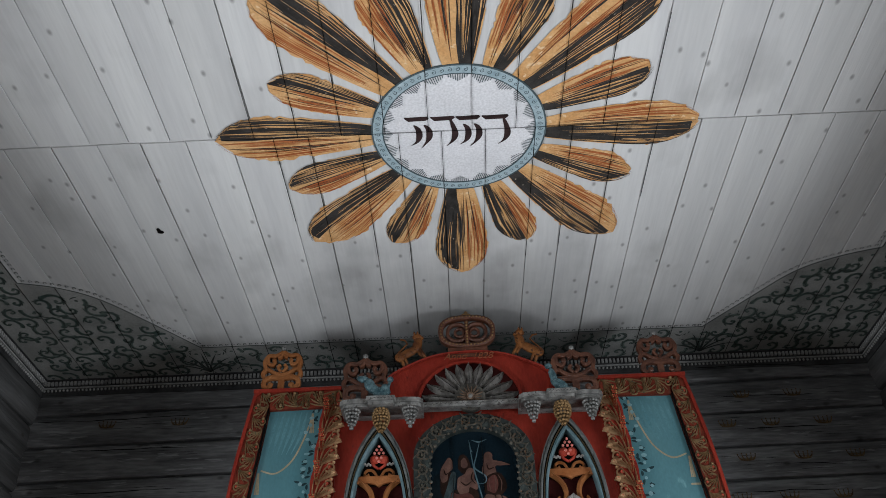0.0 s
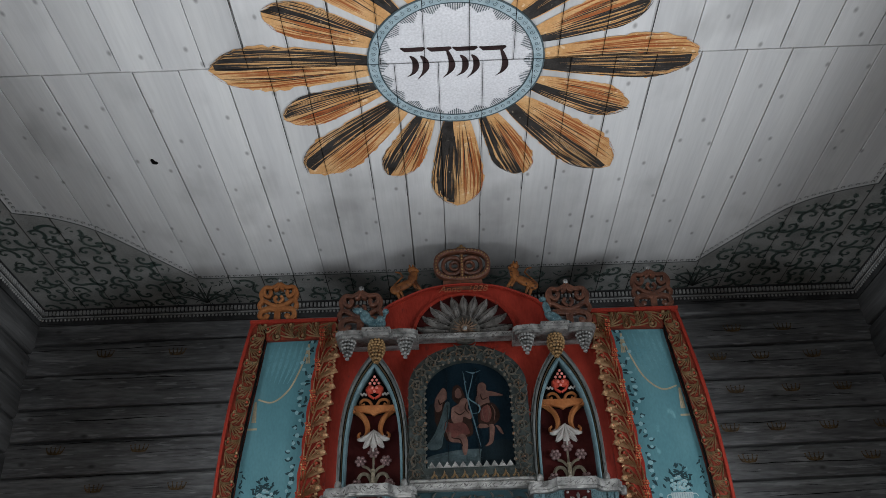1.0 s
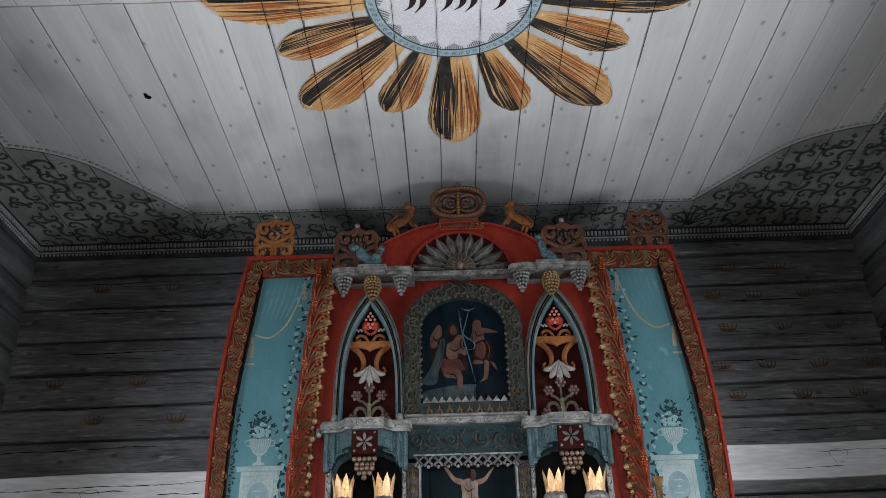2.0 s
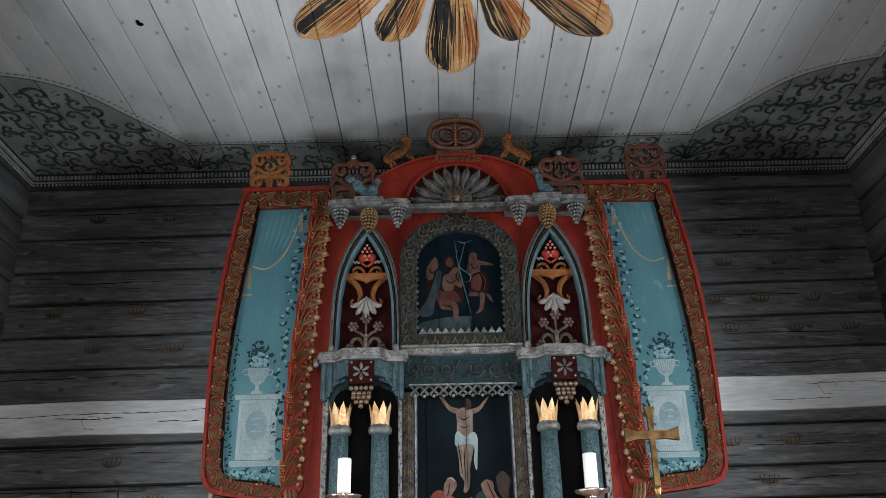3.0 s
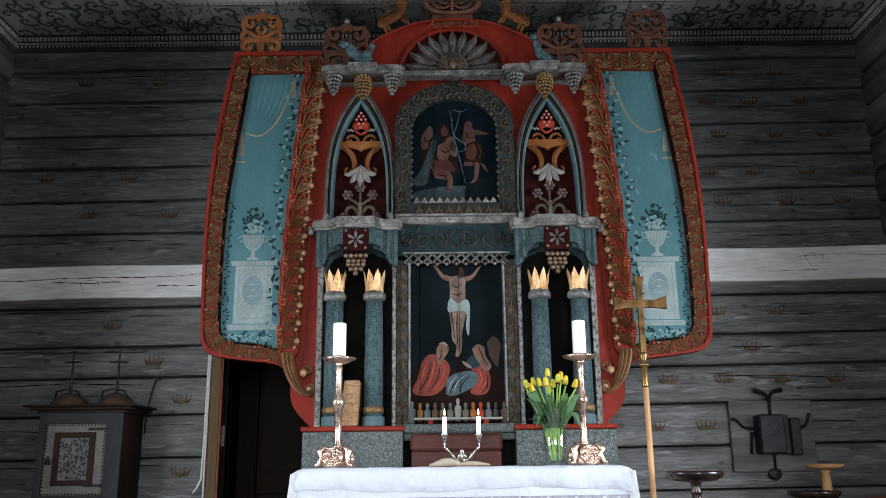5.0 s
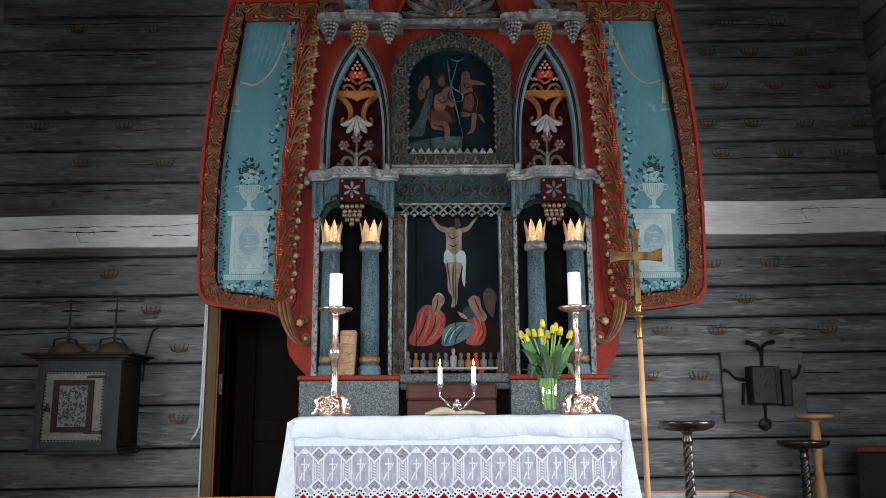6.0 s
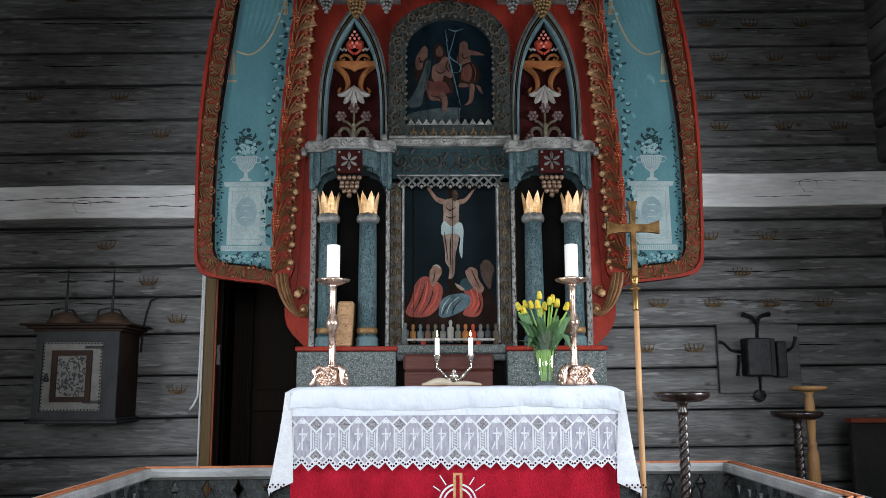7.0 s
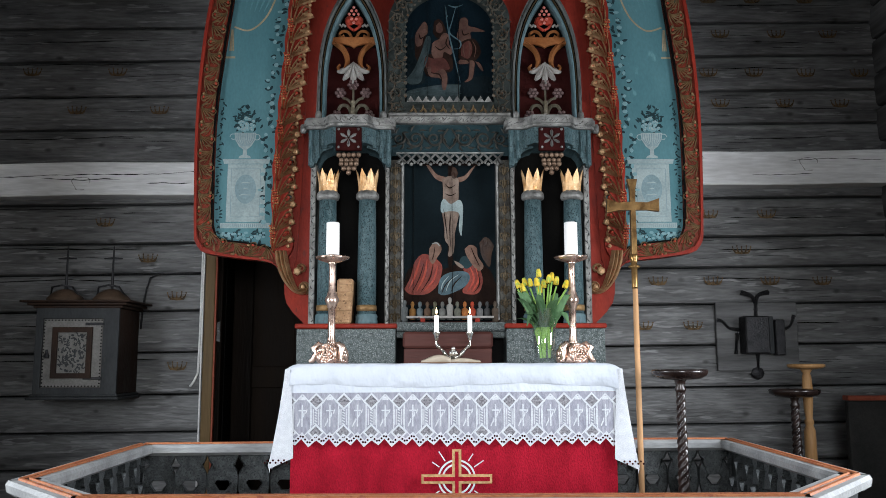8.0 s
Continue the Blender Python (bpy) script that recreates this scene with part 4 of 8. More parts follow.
Y1 = 4.54
M_MIST = surface("painting_grey_blue", (0.0154, 0.0252, 0.028), (0.0385, 0.056, 0.0595), 18, rough=0.5)
M_FLESHD = surface("painting_brown_pink", (0.0432, 0.0216, 0.0173), (0.0936, 0.0504, 0.0389), 15, rough=0.6, bump=0.2)
M_ROSE = surface("painting_dull_rose", (0.0385, 0.0126, 0.0105), (0.077, 0.0266, 0.021), 14, rough=0.6, bump=0.2)
M_SHADE = surface("painting_brown_shade", (0.009, 0.005, 0.004), (0.0175, 0.01, 0.008), 14, rough=0.6, bump=0.2, shine=0.015)
M_PALEPINK = surface("painting_pale_pink", (0.116, 0.0783, 0.0609), (0.209, 0.16, 0.131), 15, rough=0.6, bump=0.2)


def patch(name, parent, material, y, d, outline, shift, scale):
    """A rounded patch of paint: an outline on the panel's own measure, smoothed."""
    pts = [((a - shift[0]) / scale[0], shift[2] + (shift[1] - b) / scale[1]) for a, b in outline]
    loop = even(smooth_path(pts + pts[:1], 5), 6 * len(pts), True)
    bm = bmesh.new()
    bm.faces.new([bm.verts.new(front(y)(a, b, d)) for a, b in loop])
    return part(name, bm, material, parent)


def folds(name, parent, material, y, d, lines, wide, shift, scale):
    """Brush-drawn folds along a patch."""
    bm = bmesh.new()
    for line in lines:
        pts = smooth_path([((a - shift[0]) / scale[0], shift[2] + (shift[1] - b) / scale[1]) for a, b in line], 5)
        flat(bm, front(y), pts, [wide * (0.15 + math.sin(math.pi * (0.04 + 0.92 * k / (len(pts) - 1)))) for k in range(len(pts))], d)
    return tagged(part(name, bm, material, parent), kind="stuff")


UPW = ((337, 700, 2.47), (945, 905))
for m, d, outline in (
        (M_MIST, 0.0010, [(110, 690), (110, 640), (200, 615), (330, 600), (460, 610), (480, 650), (380, 690)]),
        (M_CANVAS, 0.0014, [(390, 690), (400, 600), (470, 560), (565, 570), (565, 690)]),
        (M_CANVAS, 0.0016, [(106, 600), (106, 420), (150, 350), (170, 470), (210, 590)]),
        (M_SHADE, 0.0020, [(155, 450), (160, 360), (200, 330), (225, 400), (190, 500)]),
        (M_FLESHD, 0.0024, [(155, 370), (160, 330), (185, 290), (205, 268), (222, 290), (222, 330), (200, 350), (192, 390), (165, 400)]),
        (M_MIST, 0.0030, [(108, 575), (150, 520), (185, 440), (215, 350), (240, 360), (225, 450), (200, 530), (185, 590), (130, 600)]),
        (M_SHADE, 0.0030, [(252, 330), (258, 270), (285, 255), (310, 285), (320, 340), (280, 360)]),
        (M_FLESHD, 0.0036, [(268, 290), (285, 272), (300, 290), (303, 318), (285, 330), (268, 318)]),
        (M_SHADE, 0.0040, [(200, 520), (215, 450), (260, 440), (330, 430), (355, 470), (350, 530), (280, 540), (225, 560)]),
        (M_FLESHD, 0.0046, [(243, 420), (250, 380), (285, 360), (300, 335), (325, 330), (340, 355), (335, 385), (355, 420), (345, 445), (310, 430), (300, 460), (265, 470), (245, 445)]),
        (M_ROSE, 0.0052, [(205, 500), (215, 455), (250, 465), (300, 460), (325, 480), (340, 520), (300, 530), (250, 540)]),
        (M_FLESHD, 0.0058, [(215, 510), (240, 510), (245, 545), (300, 520), (325, 550), (325, 600), (310, 640), (298, 610), (290, 570), (235, 560)]),
        (M_FLESHD, 0.0036, [(390, 300), (395, 258), (420, 245), (438, 262), (440, 290), (480, 300), (530, 320), (480, 322), (450, 325), (452, 370), (400, 385), (378, 350)]),
        (M_SHADE, 0.0042, [(385, 460), (395, 385), (450, 358), (485, 375), (505, 430), (480, 470), (430, 490)]),
        (M_ROSE, 0.0048, [(400, 450), (405, 395), (445, 370), (460, 420), (440, 465)]),
        (M_FLESHD, 0.0052, [(445, 475), (470, 480), (468, 530), (455, 575), (415, 590), (440, 560)]),
        (M_FLESHD, 0.0052, [(395, 470), (430, 475), (440, 490), (405, 495), (380, 490)]),
        (M_FLESHD, 0.0052, [(475, 480), (500, 490), (518, 530), (500, 520)])):
    patch("paint_shape", picture, m, Y1, d, outline, *UPW)
folds("fold", picture, M_MIST, Y1, 0.0068, [[(225, 360), (200, 460), (130, 570)], [(235, 380), (215, 480), (170, 585)], [(110, 650), (250, 630), (400, 650)]], 0.006, *UPW)
folds("light_fold", picture, M_FLESHD, Y1, 0.0070, [[(415, 390), (412, 420), (420, 455)], [(460, 370), (478, 410), (470, 460)], [(440, 370), (448, 410), (440, 460)]], 0.005, *UPW)
folds("shade_fold", picture, M_SHADE, Y1, 0.0070, [[(262, 400), (290, 420), (320, 400)], [(330, 350), (320, 385), (340, 415)], [(405, 310), (415, 340), (445, 330)], [(175, 330), (185, 360), (200, 350)], [(250, 545), (285, 550), (300, 590)]], 0.007, *UPW)
folds("pale_stroke", picture, M_DRAPEB, Y1, 0.0076, [[(315, 180), (335, 330), (370, 480), (395, 592)], [(372, 195), (352, 270), (340, 330), (395, 375), (392, 410), (358, 415)], [(330, 180), (370, 192), (412, 178)], [(318, 190), (322, 230), (332, 245)]], 0.007, *UPW)
part("panel_joint", block(block(bmesh.new(), CX + 0.050, CX + 0.053, 4.528, 4.534, 2.47, 3.06), CX - 0.121, CX - 0.119, 4.530, 4.536, 2.47, 3.06), M_BLACK, picture)

# cross ledge, relief panel and pendants over the lower picture
bm = bmesh.new()
block(bm, CX - 0.335, CX + 0.335, 4.41, 4.56, 2.322, 2.365, 0.008)
block(bm, CX - 0.335, CX + 0.335, 4.43, 4.56, 2.366, 2.386, 0.005)
ledge = part("ledge", bm, M_SILVER, altarpiece, "silvered ledge with black veining")
tagged(part("vein", veins(bmesh.new(), front(4.41), -0.33, 0.33, 2.328, 2.36, 0.001, 9), M_VEIN, ledge), kind="stuff")
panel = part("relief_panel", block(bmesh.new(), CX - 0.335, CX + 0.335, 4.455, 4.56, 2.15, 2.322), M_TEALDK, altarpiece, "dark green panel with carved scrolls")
bm = bmesh.new()
R = front(4.455)
for s in (-1, 1):
    for x, r, st, w in ((0.085, 0.045, 2.6, 1), (0.185, 0.048, -0.4, -1), (0.275, 0.035, 2.2, 1)):
        ribbon(bm, R, [(s * a, b) for a, b in curl(x, 2.245, r, st, 1.5, w, 18)], [0.006 + 0.010 * (1 - j / 18) for j in range(19)], 0, 0.014)
        for q in range(6):
            ribbon(bm, R, [(s * a, b) for a, b in leaf_line(x + r * math.cos(q), 2.245 + r * math.sin(q), q + 0.7, 0.04, 1.2, 4)], leaf_widths(4, 0.012), 0, 0.012)
    ribbon(bm, R, [(s * a, b) for a, b in smooth_path([(0.0, 2.19), (0.03, 2.225), (0.035, 2.26), (0.01, 2.30)], 4)], 0.010, 0, 0.014)
part("scrollwork", bm, M_GREY, panel)
bm = bmesh.new()
block(bm, CX - 0.29, CX + 0.29, 4.435, 4.45, 2.158, 2.166)
pend = part("pendant_row", bm, M_SILVER, altarpiece, "silvered lattice of pendants")
bm = bmesh.new()
P = front(4.448)
for k in range(11):
    x = -0.286 + 0.052 * k
    for a, b in (((x, 2.16), (x + 0.052, 2.108)), ((x + 0.052, 2.16), (x, 2.108))):
        ribbon(bm, P, [a, b], 0.013, 0, 0.010)
    ball(bm, CX + x + 0.026, 4.44, 2.100, 0.011)
    ball(bm, CX + x + 0.010, 4.44, 2.106, 0.006)
    ball(bm, CX + x + 0.042, 4.44, 2.106, 0.006)
part("pendant", bm, M_SILVER, pend)

# the lower picture between strips of gilt relief
low = part("lower_picture", block(bmesh.new(), CX - 0.252, CX + 0.252, 4.53, 4.56, 1.258, 2.15), M_CANVAS, altarpiece, "dark painted panel with pale and red shapes")
Y2 = 4.53
LOW = ((285, 965, 1.28), (972, 955))
for name, m, d, outline in (
        ("cross_shape", M_SHADE, 0.0006, [(277, 120), (300, 120), (303, 400), (300, 690), (275, 690), (277, 400)]),
        ("cross_shape", M_SHADE, 0.0007, [(140, 150), (285, 142), (440, 150), (440, 172), (285, 165), (140, 172)]),
        ("ground_shape", M_SHADE, 0.0008, [(40, 900), (45, 780), (90, 700), (230, 720), (330, 690), (470, 700), (520, 780), (530, 900)]),
        ("dark_shape", M_DUSK, 0.0012, [(440, 580), (475, 548), (515, 590), (505, 640), (495, 705), (470, 680), (450, 640)]),
        ("pale_shape", M_FLESH, 0.0016, [(158, 165), (180, 172), (215, 215), (262, 232), (250, 256), (205, 235)]),
        ("pale_shape", M_FLESH, 0.0016, [(424, 168), (400, 185), (365, 222), (322, 236), (330, 258), (375, 240)]),
        ("pale_shape", M_PALEPINK, 0.0020, [(245, 240), (285, 225), (330, 240), (332, 290), (325, 365), (255, 365), (250, 300)]),
        ("brown_shape", M_DUSK, 0.0026, [(296, 178), (318, 182), (328, 215), (312, 240), (294, 225)]),
        ("pale_shape", M_PALEPINK, 0.0022, [(240, 400), (290, 395), (335, 400), (325, 470), (312, 530), (310, 590), (300, 640), (275, 650), (280, 600), (258, 560), (256, 500)]),
        ("white_shape", M_PALE, 0.0030, [(238, 370), (255, 345), (290, 375), (335, 352), (355, 385), (352, 470), (346, 545), (332, 500), (335, 425), (285, 412), (240, 420)]),
        ("red_shape", M_DRAPER, 0.0020, [(46, 820), (80, 750), (98, 680), (140, 638), (190, 650), (240, 690), (240, 745), (215, 805), (160, 846), (75, 846)]),
        ("ochre_shape", M_FLESH, 0.0028, [(176, 610), (205, 574), (235, 590), (240, 620), (222, 650), (195, 690), (175, 660)]),
        ("blue_shape", M_DRAPEB, 0.0032, [(222, 840), (232, 770), (280, 735), (360, 728), (390, 755), (370, 800), (310, 835), (250, 852)]),
        ("red_shape", M_DRAPER, 0.0026, [(355, 720), (365, 688), (410, 690), (446, 725), (456, 790), (430, 842), (375, 846), (348, 828), (385, 775)]),
        ("green_shape", M_TEALDK, 0.0030, [(330, 690), (345, 655), (375, 650), (405, 690), (370, 715)]),
        ("ochre_shape", M_FLESH, 0.0036, [(362, 612), (390, 590), (425, 605), (432, 650), (462, 700), (435, 728), (400, 690), (372, 645)]),
        ("pale_shape", M_PALEPINK, 0.0040, [(305, 672), (335, 685), (358, 706), (345, 712), (320, 695)])):
    patch(name, low, m, Y2, d, outline, *LOW)
folds("red_fold", low, M_EYE, Y2, 0.0050, [[(130, 660), (105, 740), (70, 820)], [(165, 665), (150, 750), (110, 830)], [(220, 700), (200, 770), (150, 830)], [(420, 710), (435, 770), (400, 835)], [(390, 705), (410, 770), (375, 835)]], 0.010, *LOW)
folds("shade_fold", low, M_SHADE, Y2, 0.0052, [[(150, 680), (125, 760), (85, 838)], [(195, 690), (180, 760), (130, 838)], [(428, 720), (440, 790), (410, 838)], [(262, 270), (285, 290), (315, 272)], [(262, 320), (288, 330), (318, 318)], [(290, 420), (284, 500), (288, 600)], [(252, 400), (262, 470), (272, 560)], [(300, 760), (260, 800), (240, 845)], [(350, 750), (310, 790), (290, 835)], [(205, 600), (200, 640), (190, 670)], [(395, 600), (415, 650), (440, 700)]], 0.0045, *LOW)
folds("light_fold", low, M_PALE, Y2, 0.0054, [[(330, 745), (285, 780), (262, 835)], [(280, 750), (248, 790), (236, 830)], [(245, 360), (285, 392), (345, 365)], [(240, 395), (290, 405), (350, 395)], [(342, 430), (346, 480), (340, 530)], [(190, 585), (215, 580), (232, 598)]], 0.005, *LOW)
part("panel_joint", block(block(bmesh.new(), CX + 0.011, CX + 0.014, 4.518, 4.524, 1.26, 2.14), CX - 0.2, CX - 0.198, 4.524, 4.53, 1.26, 2.14), M_BLACK, low)

bm = bmesh.new()
T = lambda a, b, d: Vector((a, -d, b))
for s in (-1, 1):
    ribbon(bm, T, [(s * a, b) for a, b in curl(0.012, 0.0, 0.016, -1.2, 0.9, 1, 10)], 0.008, 0, 0.010)
    ribbon(bm, T, [(s * a, b) for a, b in leaf_line(0.0, -0.034, 1.1, 0.05, 0.9, 5)], leaf_widths(5, 0.013), 0, 0.010)
ribbon(bm, T, [(0, -0.03), (0, 0.0), (0, 0.03)], [0.004, 0.014, 0.003], 0, 0.013)
heart = shared("relief_heart", bm, surface("worn_gilt_relief", (0.10, 0.075, 0.045), (0.24, 0.19, 0.13), 24, rough=0.4, bump=0.4, metal=0.3, c3=(0.05, 0.045, 0.04), wear=0.6))
for s in (-1, 1):
    strip = part("relief_strip", block(bmesh.new(), *sorted((CX + s * 0.262, CX + s * 0.325)), 4.46, 4.56, 1.24, 2.13, 0.004), M_GREY, altarpiece, "grey strip with worn silvered relief")
    for k in range(12):
        piece("relief_heart", heart, strip, Matrix.Translation((CX + s * 0.294, 4.46, 1.285 + 0.072 * k)))
    part("bead_strip", block(bmesh.new(), *sorted((CX + s * 0.249, CX + s * 0.261)), 4.45, 4.56, 1.26, 2.13, 0.003), M_SILVER, altarpiece)

# the two niches with their columns and canopies
for s in (-1, 1):
    U = 0.535
    N = front(4.56, s)
    part("niche", plate(bmesh.new(), N, [(0.345, 1.235), (0.72, 1.235), (0.72, 2.2), (0.345, 2.2)], 0.0, 0.004), M_BLACK, altarpiece, "near-black painted niche")
    for u0, u1 in ((0.326, 0.348), (0.716, 0.748)):
        strip = part("edge_strip", block(bmesh.new(), *sorted((CX + s * u0, CX + s * u1)), 4.43, 4.56, 1.235, 2.16, 0.004), M_SILVER, altarpiece)
        bm = bmesh.new()
        for k in range(26):
            z = 1.25 + 0.035 * k
            ribbon(bm, front(4.43, s), leaf_line((u0 + u1) / 2, z, 0.9 if k % 2 else 2.2, 0.022, 0.8, 3), leaf_widths(3, 0.006), 0, 0.004)
        tagged(part("vein", bm, M_VEIN, strip), kind="stuff")
    plinth = part("plinth", block(bmesh.new(), *sorted((CX + s * 0.283, CX + s * 0.785)), 4.30, 4.60, 0.0, 1.21, 0.004), M_PLINTH, altarpiece, "dark marbled plinth block")
    part("red_board", block(bmesh.new(), *sorted((CX + s * 0.275, CX + s * 0.793)), 4.285, 4.60, 1.212, 1.236, 0.005), M_RED, plinth)
    for u in (0.44, 0.65):
        x, y = CX + s * u, 4.41
        bm = bmesh.new()
        lathe(bm, [(0.050, 1.29), (0.0495, 1.5), (0.047, 1.75), (0.045, 1.895)], x, y, 24)
        col = part("column", bm, M_MARBLE, altarpiece, "blue-green marbled column", True)
        bm = bmesh.new()
        lathe(bm, [(0.058, 1.236), (0.060, 1.25), (0.056, 1.268), (0.060, 1.276), (0.054, 1.288), (0.049, 1.292)], x, y, 24)
        part("column_base", bm, M_BLUE, col, "", True)
        part("gilt_band", lathe(bmesh.new(), [(0.050, 1.305), (0.0545, 1.310), (0.0545, 1.332), (0.050, 1.337)], x, y, 24), M_GOLD, col, "worn gilt band", True)
        bm = bmesh.new()
        lathe(bm, [(0.046, 1.893), (0.058, 1.900), (0.062, 1.912), (0.060, 1.928), (0.052, 1.938), (0.045, 1.945)], x, y, 24)
        part("collar", bm, M_SILVER, col, "silvered collar", True)
        for k in range(8):
            a = 2 * math.pi * k / 8 + 0.35
            bm = bmesh.new()
            rows = []
            for j in range(6):
                t = j / 5
                r = 0.042 + 0.022 * t ** 1.6
                w = 0.0165 * (0.75 + 0.5 * math.sin(math.pi * min(1, t * 0.8 + 0.1))) * (1 - t ** 4)
                z = 1.935 + 0.125 * t
                c, q = math.cos(a), math.sin(a)
                rows.append([bm.verts.new((x + r * c - o * q, y + r * q + o * c, z)) for o in (-w, w)] + [bm.verts.new((x + (r + 0.008 * (1 - t)) * c, y + (r + 0.008 * (1 - t)) * q, z))])
            for g, h in zip(rows, rows[1:]):
                bm.faces.new((g[0], g[2], h[2], h[0]))
                bm.faces.new((g[2], g[1], h[1], h[2]))
            part("capital_leaf", bm, M_BRIGHT, col, "gilded pointed leaf")
    # canopy: silver shelf on a fluted block
    def plan(half, back, mid, nose):
        return [(-half, back), (-half, mid + 0.02), (-half + 0.02, mid), (-half * 0.62, mid), (-half * 0.52, mid - 0.02), (-half * 0.42, nose), (half * 0.42, nose), (half * 0.52, mid - 0.02), (half * 0.62, mid), (half - 0.02, mid), (half, mid + 0.02), (half, back)]

    def slab(bm, pts, z0, z1, cx=CX + s * U):
        lo, hi = [[bm.verts.new((cx + x, y, z)) for x, y in pts] for z in (z0, z1)]
        bm.faces.new(lo[::-1])
        bm.faces.new(hi)
        for k in range(len(pts)):
            bm.faces.new((lo[k], lo[(k + 1) % len(pts)], hi[(k + 1) % len(pts)], hi[k]))
        return bm

    bm = slab(bmesh.new(), plan(0.236, 4.56, 4.36, 4.30), 2.275, 2.335)
    slab(bm, plan(0.243, 4.56, 4.353, 4.293), 2.290, 2.322)
    shelf = part("canopy_shelf", bm, M_SILVER, altarpiece, "silvered moulded shelf with black veining")
    tagged(part("vein", veins(bmesh.new(), front(4.292, s), U - 0.10, U + 0.10, 2.292, 2.320, 0.001, 5), M_VEIN, shelf), kind="stuff")
    bm = bmesh.new()
    for q in (-1, 1):
        veins(bm, front(4.352, s), U + q * 0.18 - 0.05, U + q * 0.18 + 0.05, 2.292, 2.320, 0.001, 6 + q)
    tagged(part("vein", bm, M_VEIN, shelf), kind="stuff")
    bm = slab(bmesh.new(), plan(0.215, 4.56, 4.385, 4.33), 2.19, 2.275)
    for q in (-1, 1):
        drop = [(0.09, 2.20), (0.09, 2.178), (0.115, 2.170), (0.140, 2.160), (0.160, 2.138), (0.172, 2.108), (0.176, 2.094), (0.190, 2.092), (0.194, 2.078), (0.214, 2.074), (0.214, 2.20)]
        plate(bm, front(4.55, s), [(U + q * a, b) for a, b in drop], 0.0, 0.16)
        for x in (0.128, 0.17, 0.208):
            tube(bm, [(CX + s * U + q * x, 4.388, {0.128: 2.172, 0.17: 2.12, 0.208: 2.08}[x]), (CX + s * U + q * x, 4.388, 2.272)], 0.013, 6)
    canopy = part("canopy", bm, M_MARBLE, altarpiece, "fluted blue-grey canopy block")
    part("flower_panel", block(bmesh.new(), CX + s * U - 0.068, CX + s * U + 0.068, 4.312, 4.34, 2.145, 2.27, 0.004), M_MAROON, canopy, "dark red panel with a silver flower")
    bm = bmesh.new()
    K = front(4.312, s)
    for k in range(6):
        a = math.pi / 6 + k * math.pi / 3
        ribbon(bm, K, [(U + r * math.cos(a), 2.21 + r * math.sin(a)) for r in (0.006, 0.02, 0.036, 0.048)], [0.004, 0.014, 0.018, 0.004], 0, 0.012)
    for a, b in ((-1, -1), (-1, 1), (1, -1), (1, 1)):
        ball(bm, CX + s * U + a * 0.052, 4.31, 2.21 + b * 0.048, 0.008)
    part("flower", bm, M_SILVER, canopy)
    bm = bmesh.new()
    for row, (count, z) in enumerate(((5, 2.125), (4, 2.10), (4, 2.077), (3, 2.055), (1, 2.03))):
        for k in range(count):
            ball(bm, CX + s * U + (k - (count - 1) / 2) * 0.026, 4.335 + 0.012 * (row % 2), z, 0.0155)
    part("grape_pendant", bm, M_GRAPE, canopy, "tarnished carved grape cluster", True)
    for q in (-1, 1):
        knob = part("knob", lathe(bmesh.new(), [(0.006, 2.335), (0.014, 2.345), (0.020, 2.362), (0.016, 2.38), (0.006, 2.39)], CX + s * U + q * 0.175, 4.42, 14), M_SILVER, shelf, "", True)
    end = CX + s * (U + 0.25)
    part("shelf_end", lathe(bmesh.new(), [(0.012, 2.26), (0.018, 2.268), (0.018, 2.30), (0.012, 2.308)], end, 4.40, 12), M_SILVER, shelf, "", True)

    # pointed arch above, with carved fruit and leaves
    def lancet(half, foot, apex, n=16):
        right = [(half * (1 - (k / n) ** 3.8), foot + (apex - foot) * k / n) for k in range(n)]
        return [(U + x, z) for x, z in right + [(0.0, apex)] + [(-x, z) for x, z in reversed(right)]]

    part("arch_panel", plate(bmesh.new(), N, lancet(0.162, 2.335, 3.085), 0.0, 0.006), M_MAROON, altarpiece, "dark maroon arched panel")
    part("arch_top", plate(bmesh.new(), N, [p for p in lancet(0.160, 2.335, 3.08) if p[1] > 2.80], 0.004, 0.009), M_BLACK, altarpiece)
    rings = [(0.199, 3.185, 0.0, 0.060, M_ARCH), (0.188, 3.160, 0.0, 0.085, M_ARCH), (0.178, 3.135, 0.0, 0.066, M_BLACK), (0.173, 3.122, 0.0, 0.074, M_LINE), (0.169, 3.112, 0.0, 0.060, M_BLACK), (0.164, 3.10, 0.0, 0.078, M_BLUE)]
    for k, (half, apex, d0, d1, m) in enumerate(rings):
        nxt = (rings[k + 1][0], rings[k + 1][1]) if k < 5 else (0.150, 3.068)
        part("arch_moulding", border(bmesh.new(), N, lancet(half, 2.336, apex), lancet(nxt[0], 2.336, nxt[1]), d0, d1, closed=False, dip=d1 + 0.006), m, altarpiece, "grey-blue pointed arch moulding")
    orn = part("carved_bracket", plate(bmesh.new(), front(4.535, s), [(U - 0.125, 2.847), (U + 0.125, 2.847), (U + 0.125, 2.807), (U + 0.06, 2.810), (U + 0.02, 2.800), (U, 2.787), (U - 0.02, 2.800), (U - 0.06, 2.810), (U - 0.125, 2.807)], 0.0, 0.02), M_OCHRE, altarpiece, "ochre carved bracket with scrolls")
    bm = bmesh.new()
    Q = front(4.535, s)
